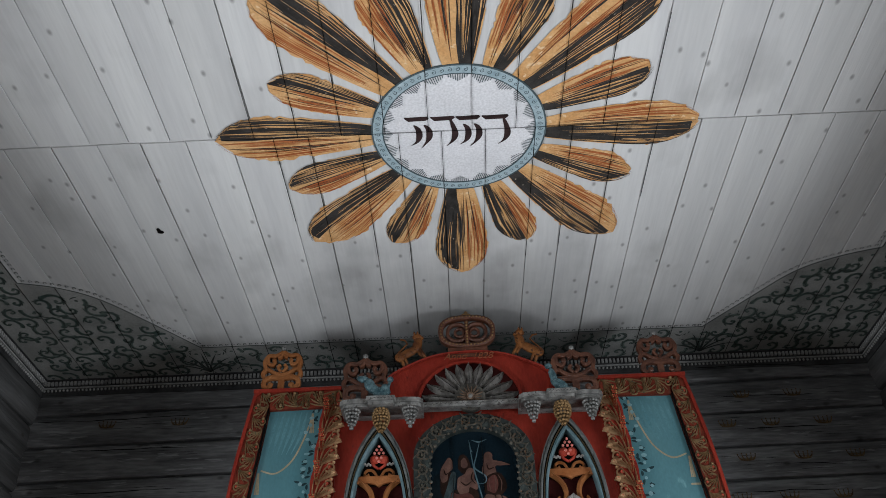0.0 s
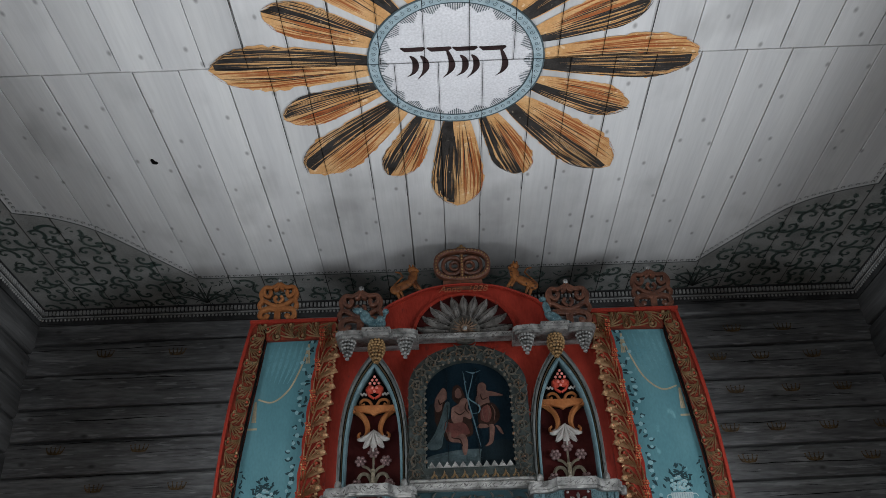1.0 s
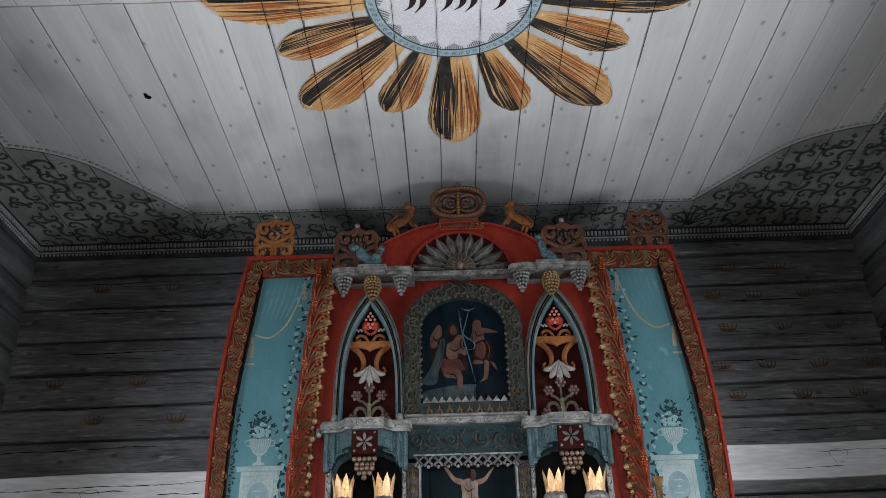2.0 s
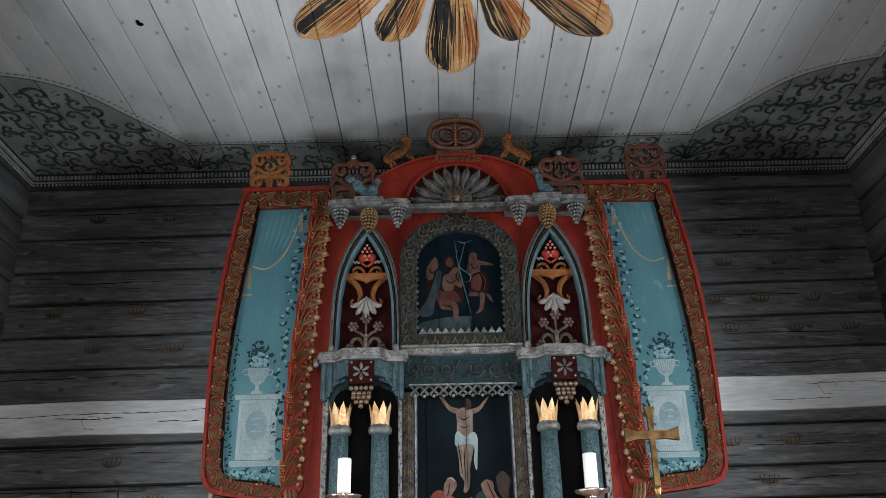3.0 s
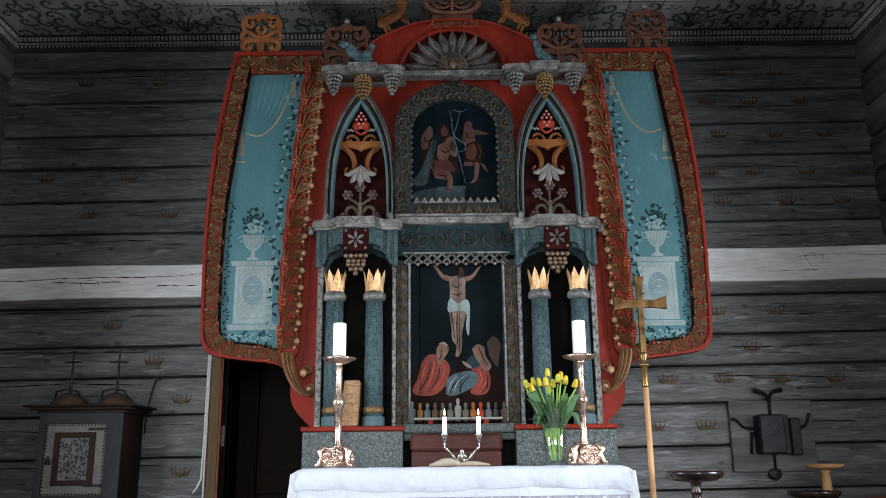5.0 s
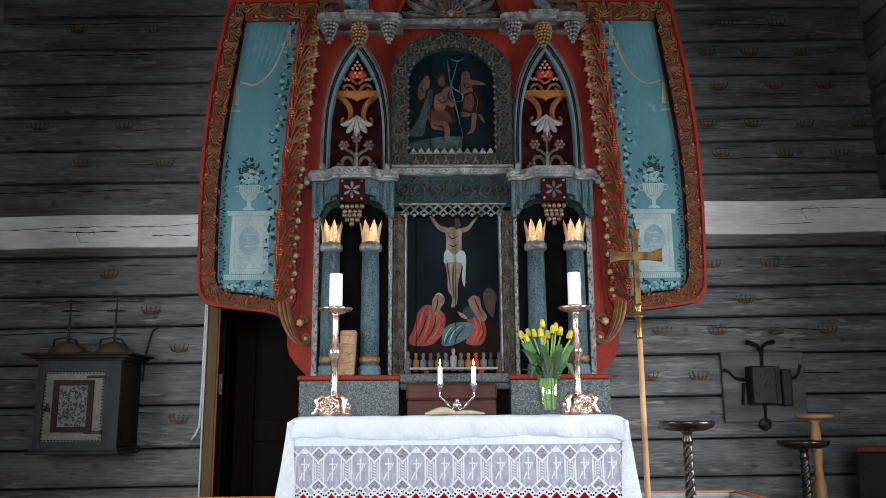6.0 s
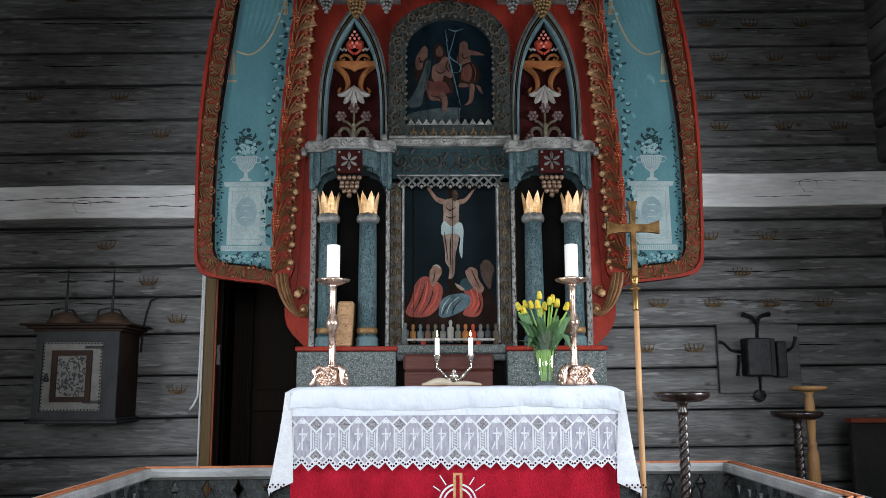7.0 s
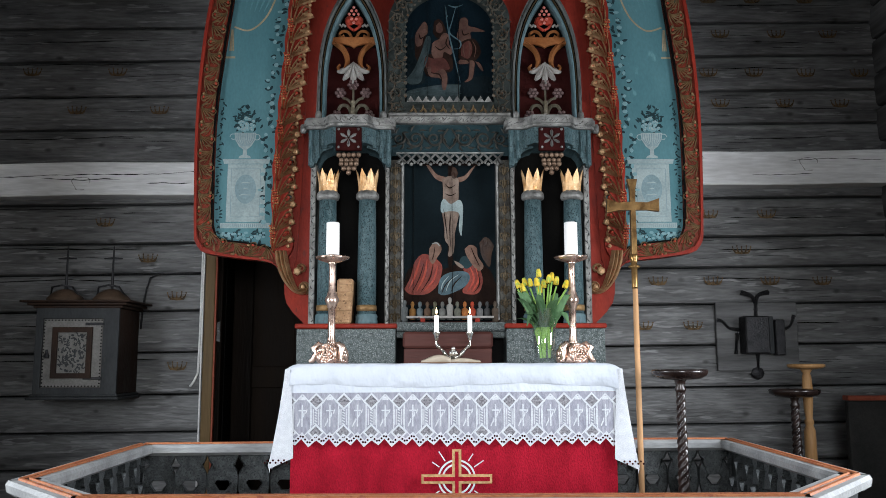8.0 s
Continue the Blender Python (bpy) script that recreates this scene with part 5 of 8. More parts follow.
    for q in (-1, 1):
        ribbon(bm, Q, [(U + q * a, b) for a, b in smooth_path([(0.105, 2.822), (0.055, 2.775), (0.036, 2.72), (0.046, 2.672), (0.072, 2.655), (0.088, 2.675), (0.074, 2.690)], 4)], [0.036 - 0.0010 * j for j in range(25)], 0, 0.026)
    part("scroll", bm, M_OCHRE, orn)
    bm = bmesh.new()
    for k in range(5):
        o = k - 2
        ribbon(bm, Q, [(U + a, b) for a, b in leaf_line(0.0, 2.700, -math.pi / 2 + o * 0.34, 0.128 - 0.010 * abs(o), o * 0.42, 7)], [0.010, 0.022, 0.030, 0.034, 0.036, 0.034, 0.026, 0.008], 0.008, 0.032)
    part("white_leaf", bm, M_WHITE, orn, "worn white leaf fan")
    bm = bmesh.new()
    for q in (-1, 1):
        ball(bm, CX + s * U + q * 0.024, 4.528, 2.948, 0.030, 1, 0.45, 0.95, 2)
        ribbon(bm, Q, [(U + q * a, b) for a, b in smooth_path([(0.046, 2.945), (0.030, 2.915), (0.0, 2.893)], 4)], 0.016, 0, 0.022)
    heart_red = part("heart", bm, M_EYE, orn, "dull red carved heart", True)
    bm = bmesh.new()
    for row, (count, z) in enumerate(((1, 3.020), (2, 3.000), (3, 2.980), (2, 2.952), (1, 2.930))):
        for k in range(count):
            ball(bm, CX + s * (U + (k - (count - 1) / 2) * 0.026), 4.512, z, 0.0095)
    part("pink_berry", bm, M_PINK, heart_red, "pale pink carved berries")
    bm = bmesh.new()
    for q in (-1, 1):
        ribbon(bm, Q, [(U + q * a, b) for a, b in smooth_path([(0.010, 2.845), (0.030, 2.880), (0.062, 2.888), (0.082, 2.870), (0.070, 2.852), (0.056, 2.862)], 4)], 0.017, 0, 0.022)
    part("curl", bm, M_OCHRE, orn)
    bm = bmesh.new()
    for q in (-1, 1):
        for j in range(4):
            ball(bm, CX + s * (U + q * (0.050 + 0.010 * j)), 4.525, 2.915 + 0.007 * (j % 2), 0.0085)
    part("white_bud", bm, M_WHITE, orn)
    bm = bmesh.new()
    plate(bm, Q, [(U - 0.034, 2.338), (U + 0.034, 2.338), (U + 0.018, 2.375), (U + 0.011, 2.42), (U + 0.010, 2.48), (U - 0.010, 2.48), (U - 0.011, 2.42), (U - 0.018, 2.375)], 0, 0.02)
    for q in (-1, 1):
        ribbon(bm, Q, [(U + q * a, b) for a, b in smooth_path([(0.008, 2.405), (0.030, 2.452), (0.066, 2.455), (0.084, 2.425)], 4)], 0.020, 0, 0.024)
        ribbon(bm, Q, [(U + q * a, b) for a, b in smooth_path([(0.0, 2.455), (0.030, 2.490), (0.058, 2.500)], 4)], 0.015, 0, 0.022)
    ribbon(bm, Q, [(U, 2.47), (U, 2.56)], 0.012, 0, 0.018)
    tree = part("carved_vine", bm, M_STALK, altarpiece, "silvered green carved vine with grapes")
    for x, z in ((0, 2.572), (-0.070, 2.525), (0.070, 2.525), (-0.088, 2.395), (0.088, 2.395)):
        bm = bmesh.new()
        for k in range(7):
            a = k * math.pi / 3
            r = 0.021 if k < 6 else 0
            ball(bm, CX + s * (U + x + r * math.cos(a)), 4.522, z + r * math.sin(a), 0.0125)
        part("grape", bm, M_CLUSTER, tree, "dull purple grape cluster")

    # upper bracket with hanging cones
    bm = slab(bmesh.new(), [(-0.225, 4.46), (-0.228, 4.37), (-0.21, 4.345), (-0.13, 4.335), (-0.075, 4.345), (-0.07, 4.31), (0.07, 4.31), (0.075, 4.345), (0.13, 4.335), (0.21, 4.345), (0.228, 4.37), (0.225, 4.46)], 3.186, 3.206, CX + s * 0.512)
    slab(bm, [(-0.235, 4.56), (-0.238, 4.36), (-0.215, 4.333), (-0.13, 4.322), (-0.085, 4.33), (-0.08, 4.295), (0.08, 4.295), (0.085, 4.33), (0.13, 4.322), (0.215, 4.333), (0.238, 4.36), (0.235, 4.56)], 3.206, 3.232, CX + s * 0.512)
    bracket = part("upper_bracket", bm, M_SILVER, altarpiece, "silvered bracket shelf with hanging cones")
    tagged(part("vein", veins(bmesh.new(), front(4.3, s), 0.44, 0.585, 3.208, 3.230, 0.006, 15, 0.022), M_VEIN, bracket), kind="stuff")
    for o, m, r in ((-0.165, M_SILVER, 0.036), (0.0, M_GOLD, 0.044), (0.165, M_SILVER, 0.036)):
        bm = bmesh.new()
        rows = 6 if o else 8
        for j in range(rows):
            t = j / (rows - 1)
            rr = r * ((1 - t) ** 0.8 + 0.12) if o else r * math.sin(math.pi * (0.28 + 0.66 * t))
            z = 3.170 - (0.10 if o else 0.125) * t
            n = max(3, int(2 * math.pi * rr / 0.018))
            for k in range(n):
                a = 2 * math.pi * (k + 0.5 * (j % 2)) / n
                ball(bm, CX + s * (0.512 + o) + rr * math.cos(a), 4.365 + rr * math.sin(a), z, 0.0105)
        part("silver_cone" if o else "gold_cone", bm, m, bracket, "silvered grape cone" if o else "gilded pine cone", True)

# centre of the base
part("sill", block(block(bmesh.new(), CX - 0.283, CX + 0.283, 4.34, 4.58, 1.20, 1.245, 0.008), CX - 0.283, CX + 0.283, 4.37, 4.58, 1.165, 1.20, 0.006), M_PLINTH, altarpiece, "dark marbled sill")
part("base_back", block(bmesh.new(), CX - 0.283, CX + 0.283, 4.50, 4.58, 0, 1.165), M_BLACK, altarpiece)

# ---- the wings ----
OUT = [(1.326, 3.490), (1.367, 3.26), (1.411, 2.96), (1.438, 2.60), (1.444, 2.25), (1.430, 1.76), (1.411, 1.69), (1.366, 1.650), (1.20, 1.622), (1.02, 1.600), (0.955, 1.565), (0.90, 1.50)]
INN = [(1.228, 3.362), (1.258, 3.10), (1.290, 2.85), (1.322, 2.55), (1.334, 2.25), (1.331, 1.86), (1.322, 1.78), (1.285, 1.732), (1.14, 1.712), (1.03, 1.69), (1.0, 1.68), (0.985, 1.68)]
out_curve = [(1.30, 3.490)] + smooth_path(OUT, 5)
IN_EDGE = [(0.905, 3.368), (0.93, 3.10), (0.955, 2.80), (0.99, 2.35), (1.005, 2.0), (1.0, 1.68)]

bm = bmesh.new()
T = lambda a, b, d: Vector((a, -d, b))
for k in range(6):
    ribbon(bm, T, leaf_line(-0.046 + 0.003 * k, -0.034 + 0.002 * k, 0.05 + 0.28 * k, 0.092 - 0.006 * k, 0.45, 6), leaf_widths(6, 0.0076), 0.0, 0.007)
ribbon(bm, T, curl(-0.020, 0.028, 0.020, -0.6, 1.2, 1, 12), [0.009 - 0.0003 * j for j in range(13)], 0, 0.008)
ribbon(bm, T, leaf_line(-0.046, -0.034, 2.3, 0.05, -1.3, 5), leaf_widths(5, 0.011), 0, 0.011)
leaf_small = shared("leaf_scroll", ball(bm, 0.036, -0.006, -0.028, 0.009), M_LEAFG)
leaf_eye = shared("red_bud", ball(bmesh.new(), -0.020, -0.004, 0.028, 0.0075, 1, 0.8, 1), M_EYE)
bm = bmesh.new()
ribbon(bm, T, curl(0.034, 0.026, 0.032, -2.2, 1.15, 1, 16), [0.014 - 0.0004 * j for j in range(17)], 0.0, 0.020)
for k in range(6):
    ribbon(bm, T, leaf_line(-0.030 + 0.007 * k, -0.074 + 0.004 * k, 1.92 - 0.25 * k, 0.120 - 0.006 * k, -0.55, 7), leaf_widths(7, 0.0095), 0.001, 0.015 + 0.001 * k)
ball(bm, 0.062, -0.010, -0.012, 0.019, 1, 0.6, 1)
leaf_large = shared("leaf_scroll", ball(bm, 0.054, -0.008, -0.046, 0.012, 1, 0.6, 1), M_FROND)
frond_eye = shared("red_bud", ball(bmesh.new(), 0.032, -0.010, 0.024, 0.0105, 1, 0.8, 1), M_EYE)
bm = bmesh.new()
for j in range(6):
    for o in (-1, 0, 1):
        ball(bm, o * 0.011 + 0.004 * (j % 2), -0.006 - 0.004 * (j % 2), 0.05 - 0.014 * j, 0.0068)
for o in (-1.2, -0.4, 0.4, 1.2):
    ribbon(bm, T, [(o * 0.004, -0.09), (o * 0.010, -0.03)], [0.006, 0.012], 0, 0.010)
pod = shared("red_pod", bm, surface("red_pod_paint", (0.26, 0.035, 0.02), (0.38, 0.07, 0.035), 25, rough=0.5, c3=(0.40, 0.28, 0.12), wear=0.56))

def wing_map(y, s):
    """The wing's own measure, laid out at 4.70 m and set forward to y."""
    k = y / 4.70
    return lambda a, b, d: Vector(((CX + s * a) * k, y - d, 1.03 + (b - 1.03) * k))


for s in (-1, 1):
    V = wing_map(4.54, s)
    wing = part("wing", plate(bmesh.new(), V, [(0.80, 3.49)] + out_curve + [(0.86, 1.62), (0.84, 2.0), (0.81, 3.0)], -0.045, -0.012), M_RED, altarpiece, "teal painted wing in a carved red frame")
    n = 60
    o_pts, i_pts = even(out_curve, n), even(smooth_path(INN, 5), n)
    part("frame", border(bmesh.new(), V, o_pts, i_pts, -0.045, 0.018, closed=False), M_BROWN, wing, "carved frame with gilded leaves")
    lip = [(x * 0.86 + q * 0.14, z * 0.86 + w * 0.14) for (x, z), (q, w) in zip(o_pts, i_pts)]
    part("red_edge", border(bmesh.new(), V, o_pts, lip, -0.045, 0.032, closed=False), M_RED, wing)
    lip = [(x * 0.10 + q * 0.90, z * 0.10 + w * 0.90) for (x, z), (q, w) in zip(o_pts, i_pts)]
    part("black_edge", border(bmesh.new(), V, lip, i_pts, -0.02, 0.023, closed=False), M_BLACK, wing)
    part("top_frame", plate(bmesh.new(), V, [(0.80, 3.488), (1.235, 3.488), (1.226, 3.362), (0.90, 3.368), (0.80, 3.37)], -0.045, 0.016), M_BROWN, wing)
    part("top_edge", plate(bmesh.new(), V, [(0.79, 3.498), (1.336, 3.498), (1.334, 3.475), (0.79, 3.475)], -0.045, 0.034), M_RED, wing)
    part("teal_panel", plate(bmesh.new(), V, [(0.88, 3.37)] + smooth_path(INN, 5) + [(0.90, 1.66)], -0.02, -0.010), M_TEAL, wing)
    mid = even([((x + q) / 2 * 0.995, (z + w) / 2) for (x, z), (q, w) in zip(o_pts, i_pts)], 27)
    for k, (x, z) in enumerate(mid[:-1]):
        q, w = mid[k + 1]
        ang = math.atan2(w - z, q - x)
        flip = 1 if k % 2 else -1
        at = V(x, z, 0.018)
        m = Matrix.Translation(at) @ pose(0, 0, 0, 0, -math.degrees(ang) if s > 0 else math.degrees(ang), 0)
        m = m @ Matrix.Diagonal((s * 1.12, 1.2, flip * 1.05, 1))
        piece("leaf_scroll", leaf_small, wing, m)
        piece("red_bud", leaf_eye, wing, m)
    for k in range(5):
        piece("leaf_scroll", leaf_small, wing, Matrix.Translation(V(0.87 + 0.08 * k, 3.425, 0.016)) @ Matrix.Diagonal((s * 1.35, 1.2, 1.35 if k % 2 else -1.35, 1)))
    # inner border of large leaves and pods
    spine = [(x - 0.062, z) for x, z in IN_EDGE[:-1]] + [(0.955, 1.75)]
    ground = [(x - 0.002, z) for x, z in IN_EDGE] + [(0.985, 1.63)]
    inner_edge = [(x - 0.105, z) for x, z in IN_EDGE[:-1]] + [(0.885, 1.67), (0.90, 1.62)]
    a, b = even(smooth_path(ground, 5), 44), even(smooth_path(inner_edge, 5), 44)
    wavy = [(x + 0.012 * math.sin(k * 1.35), z) for k, (x, z) in enumerate(b)]
    part("inner_frame", border(bmesh.new(), V, [(x - 0.005 * math.cos(k * 1.35), z) for k, (x, z) in enumerate(a)], wavy, -0.03, 0.020, closed=False), M_RED, wing)
    for k, (x, z) in enumerate(even(smooth_path(spine, 6), 17)):
        piece("leaf_scroll", leaf_large, wing, Matrix.Translation(V(x - 0.004, z - 0.01, 0.021)) @ pose(0, 0, 0, 0, -s * 6, 0) @ Matrix.Diagonal((-s * 1.0, 1.2, 1.0, 1)))
        piece("red_bud", frond_eye, wing, Matrix.Translation(V(x - 0.004, z - 0.01, 0.021)) @ pose(0, 0, 0, 0, -s * 6, 0) @ Matrix.Diagonal((-s * 1.0, 1.2, 1.0, 1)))
        if k % 2 == 0:
            piece("red_pod", pod, wing, Matrix.Translation(V(x + 0.036, z, 0.024)) @ pose(0, 0, 0, 0, s * 5, 0))
    # the scrolled foot
    bm = bmesh.new()
    for j, off in enumerate((0.0, 0.021, 0.042)):
        ribbon(bm, V, smooth_path([(0.965 - off, 1.66), (0.95 - off, 1.58), (0.915 - off * 0.8, 1.50), (0.865 - off * 0.4, 1.44), (0.815, 1.425 + off * 0.5), (0.792 + off * 0.2, 1.45)], 5), [0.024 + 0.006 * math.sin(q / 4) for q in range(26)], 0.02, 0.048 + 0.004 * j)
    ribbon(bm, V, curl(0.812, 1.456, 0.032, -1.8, 1.2, -1, 12), 0.026, 0.02, 0.056)
    at = V(0.812, 1.456, 0.046)
    ball(bm, at.x, at.y, at.z, 0.016, 1, 0.6, 1)
    at = V(0.846, 1.545, 0.036)
    ball(bm, at.x, at.y, at.z, 0.024, 1, 0.6, 1)
    ribbon(bm, V, curl(0.825, 1.56, 0.026, 0.5, 1.2, 1, 12), 0.016, 0.02, 0.045)
    part("foot_scroll", bm, M_FROND, wing, "gilded scrolled foot")
    # painting on the teal: pedestal, urn, flowers, drapery, garlands
    B = lambda a, b, d, V=V: V(a, b, d - 0.0098)
    bm = bmesh.new()
    plate(bm, B, [(1.045, 1.83), (1.265, 1.83), (1.262, 2.165), (1.048, 2.165)], 0, 0.0012)
    plate(bm, B, [(1.015, 1.795), (1.295, 1.795), (1.295, 1.825), (1.015, 1.825)], 0, 0.0014)
    plate(bm, B, [(1.03, 2.168), (1.285, 2.168), (1.292, 2.195), (1.022, 2.195)], 0, 0.0014)
    pedestal = part("painted_pedestal", bm, M_PALE, wing, "pale painted pedestal with an urn")
    bm = bmesh.new()
    spot(bm, B, 1.158, 2.02, 0.060, 0.085, 0.0024, 22)
    for k in range(24):
        x = 1.02 + 0.0115 * k
        flat(bm, B, [(x, 1.80), (x, 1.82)], 0.004, 0.0024)
    flat(bm, B, [(1.075, 1.86), (1.075, 2.14), (1.24, 2.14), (1.24, 1.86), (1.075, 1.86)], 0.003, 0.0022)
    part("shade_stroke", bm, surface("pedestal_shade", (0.13, 0.19, 0.21), (0.18, 0.25, 0.27), 12), pedestal)
    bm = bmesh.new()
    for z, half in ((2.055, 0.028), (2.02, 0.014), (1.985, 0.034)):
        flat(bm, B, [(1.158 - half, z), (1.158 + half * 0.4, z + 0.004), (1.158 + half, z - 0.002)], [0.004, 0.008, 0.003], 0.0034)
    part("script_bar", bm, M_PALE, pedestal)
    bm = bmesh.new()
    ux, uz = 1.168, 2.20
    plate(bm, B, [(ux - 0.035, uz), (ux + 0.035, uz), (ux + 0.03, uz + 0.012), (ux + 0.012, uz + 0.02), (ux + 0.010, uz + 0.05), (ux + 0.035, uz + 0.07), (ux + 0.058, uz + 0.11), (ux + 0.062, uz + 0.15), (ux - 0.062, uz + 0.15), (ux - 0.058, uz + 0.11), (ux - 0.035, uz + 0.07), (ux - 0.010, uz + 0.05), (ux - 0.012, uz + 0.02), (ux - 0.03, uz + 0.012)], 0, 0.0018)
    for q in (-1, 1):
        flat(bm, B, curl(ux + q * 0.068, uz + 0.125, 0.02, 0, 0.9, q, 9, 0.7), 0.005, 0.0016)
    part("painted_urn", bm, M_PALE, pedestal)
    bm = bmesh.new()
    for k in range(9):
        t = (k - 4) / 4
        flat(bm, B, smooth_path([(ux + t * 0.052, uz + 0.145), (ux + t * 0.050, uz + 0.11), (ux + t * 0.02, uz + 0.07)], 3), [0.004] * 7, 0.0028)
    part("urn_flute", bm, bpy.data.materials["pedestal_shade"], pedestal)
    rng = random.Random(31)
    lo, hi, pale = bmesh.new(), bmesh.new(), bmesh.new()
    for k in range(90):
        a, r = rng.uniform(0.1, 3.04), rng.uniform(0.02, 0.14) * rng.uniform(0.6, 1)
        x, z = ux + 0.72 * r * math.cos(a), uz + 0.165 + 1.15 * r * math.sin(a)
        flat(lo, B, leaf_line(x, z, rng.uniform(0, 6.28), 0.028, 0.8, 4), leaf_widths(4, 0.012), 0.0010 + rng.uniform(0, 0.0006))
    for k in range(26):
        a, r = rng.uniform(0.0, 3.14), rng.uniform(0.0, 0.085)
        x, z = ux + 0.75 * r * math.cos(a), uz + 0.165 + r * math.sin(a)
        spot(hi, B, x, z, rng.uniform(0.008, 0.015), rng.uniform(0.008, 0.014), 0.0020 + rng.uniform(0, 0.0006), 8)
        spot(pale, B, x + 0.003, z + 0.003, 0.005, 0.004, 0.0030, 6)
    for x, z in even(smooth_path([(p - 0.022, w) for p, w in INN[3:9]], 4), 62):
        flat(lo, B, leaf_line(x + rng.uniform(-0.01, 0.01), z, rng.uniform(0, 6.28), 0.022, 0.6, 4), leaf_widths(4, 0.009), 0.0010 + rng.uniform(0, 0.0006))
    for k, (x, z) in enumerate(even(smooth_path([(p + 0.035, w) for p, w in IN_EDGE], 4), 74)):
        j = rng.uniform(-0.016, 0.02) * (1.8 if (k // 6) % 2 else 0.8)
        flat(lo, B, leaf_line(x + j, z, rng.uniform(0, 6.28), 0.034, 0.8, 4), leaf_widths(4, 0.016), 0.0010 + rng.uniform(0, 0.0006))
        if k % 2:
            spot(hi, B, x + j + 0.01, z + 0.01, rng.uniform(0.009, 0.018), rng.uniform(0.008, 0.014), 0.0022 + rng.uniform(0, 0.0006), 8)
    for k in range(26):
        x = rng.uniform(1.02, 1.30)
        flat(lo, B, leaf_line(x, 1.755 + rng.uniform(-0.025, 0.02) + 0.02 * (x - 1.1), rng.uniform(0, 6.28), 0.030, 0.7, 4), leaf_widths(4, 0.012), 0.0010 + rng.uniform(0, 0.0006))
        spot(hi, B, rng.uniform(1.03, 1.29), 1.752 + rng.uniform(-0.02, 0.02), 0.010, 0.008, 0.0022 + rng.uniform(0, 0.0006), 7)
    tagged(part("dark_leaf", lo, M_TEALDK, wing), kind="stuff")
    tagged(part("pale_petal", hi, M_TEALHI, wing), kind="stuff")
    tagged(part("petal_light", pale, M_PALE, wing), kind="stuff")
    bm = bmesh.new()
    flat(bm, B, smooth_path([(0.972, 3.30), (1.01, 3.17), (1.07, 3.04), (1.16, 2.965), (1.25, 2.985)], 6), [0.010] * 25, 0.0024)
    for x, z in ((0.965, 3.34), (1.262, 2.97)):
        for q in (-1, 0, 1):
            flat(bm, B, [(x + q * 0.004, z), (x + q * 0.010, z - 0.13)], [0.004, 0.008], 0.0022)
    flat(bm, B, [(1.24, 2.80), (1.31, 2.80)], 0.012, 0.0022)
    part("painted_cord", bm, M_ROPE, wing)
    bm = bmesh.new()
    for k in range(6):
        flat(bm, B, smooth_path([(1.0 + 0.035 * k, 3.35), (1.03 + 0.035 * k, 3.2), (1.08 + 0.028 * k, 3.08)], 5), [0.004, 0.008, 0.013, 0.018, 0.02, 0.02, 0.016, 0.012, 0.008, 0.005, 0.003], 0.0011)
    part("painted_fold", bm, surface("drape_light", (0.056, 0.145, 0.168), (0.085, 0.19, 0.215), 8, rough=0.6), wing)

# ---- crown, pierced crests, knobs and carved animals on top ----
def rounded(cx, cz, rx, rz, n=26, p=2.6):
    return [(cx + rx * math.copysign(abs(math.cos(2 * math.pi * k / n)) ** (2 / p), math.cos(2 * math.pi * k / n)), cz + rz * math.copysign(abs(math.sin(2 * math.pi * k / n)) ** (2 / p), math.sin(2 * math.pi * k / n))) for k in range(n)]


C = front(4.53)
bm = bmesh.new()
border(bm, C, rounded(0, 3.755, 0.178, 0.115), rounded(0, 3.755, 0.148, 0.088), 0, 0.035, dip=0.042)
plate(bm, C, [(-0.125, 3.575), (0.125, 3.575), (0.12, 3.64), (-0.12, 3.64)], 0, 0.03)
crest = part("crown", bm, M_WALNUT, altarpiece, "brown and gold pierced crown")
bm = bmesh.new()
for s in (-1, 1):
    border(bm, C, rounded(s * 0.060, 3.752, 0.070, 0.072, 20, 2.2), rounded(s * 0.060, 3.752, 0.050, 0.050, 20, 2.2), 0.0, 0.024, dip=0.030)
    border(bm, C, rounded(s * 0.046, 3.752, 0.036, 0.036, 18, 2.0), rounded(s * 0.046, 3.752, 0.020, 0.022, 18, 2.0), 0.0, 0.020, dip=0.024)
block(bm, CX - 0.012, CX + 0.012, 4.495, 4.53, 3.64, 3.83, 0.004)
part("crown_scroll", bm, M_WALNUT, crest, "brown pierced loops")
bm = bmesh.new()
for x, z in even(rounded(0, 3.755, 0.163, 0.102), 40, True):
    ball(bm, CX + x, 4.490, z, 0.0065)
for k in range(9):
    ball(bm, CX, 4.495, 3.655 + 0.02 * k, 0.008)
part("crown_bead", bm, M_GOLD, crest)
part("crown_top", ball(ball(bmesh.new(), CX, 4.51, 3.875, 0.022, 1.5, 0.7, 0.7, 2), CX, 4.51, 3.893, 0.012, 1, 1, 1, 2), M_GOLD, crest)


def strap(bm, T, pts, wide, d0, d1):
    """A flat sawn strap of even width along pts."""
    n, left, right = len(pts), [], []
    for k, (x, z) in enumerate(pts):
        q, r = pts[max(k - 1, 0)], pts[min(k + 1, n - 1)]
        dx, dz = r[0] - q[0], r[1] - q[1]
        length = math.hypot(dx, dz) or 1
        left.append((x - dz / length * wide / 2, z + dx / length * wide / 2))
        right.append((x + dz / length * wide / 2, z - dx / length * wide / 2))
    return border(bm, T, left, right, d0, d1, closed=False, dip=d1 + 0.003)


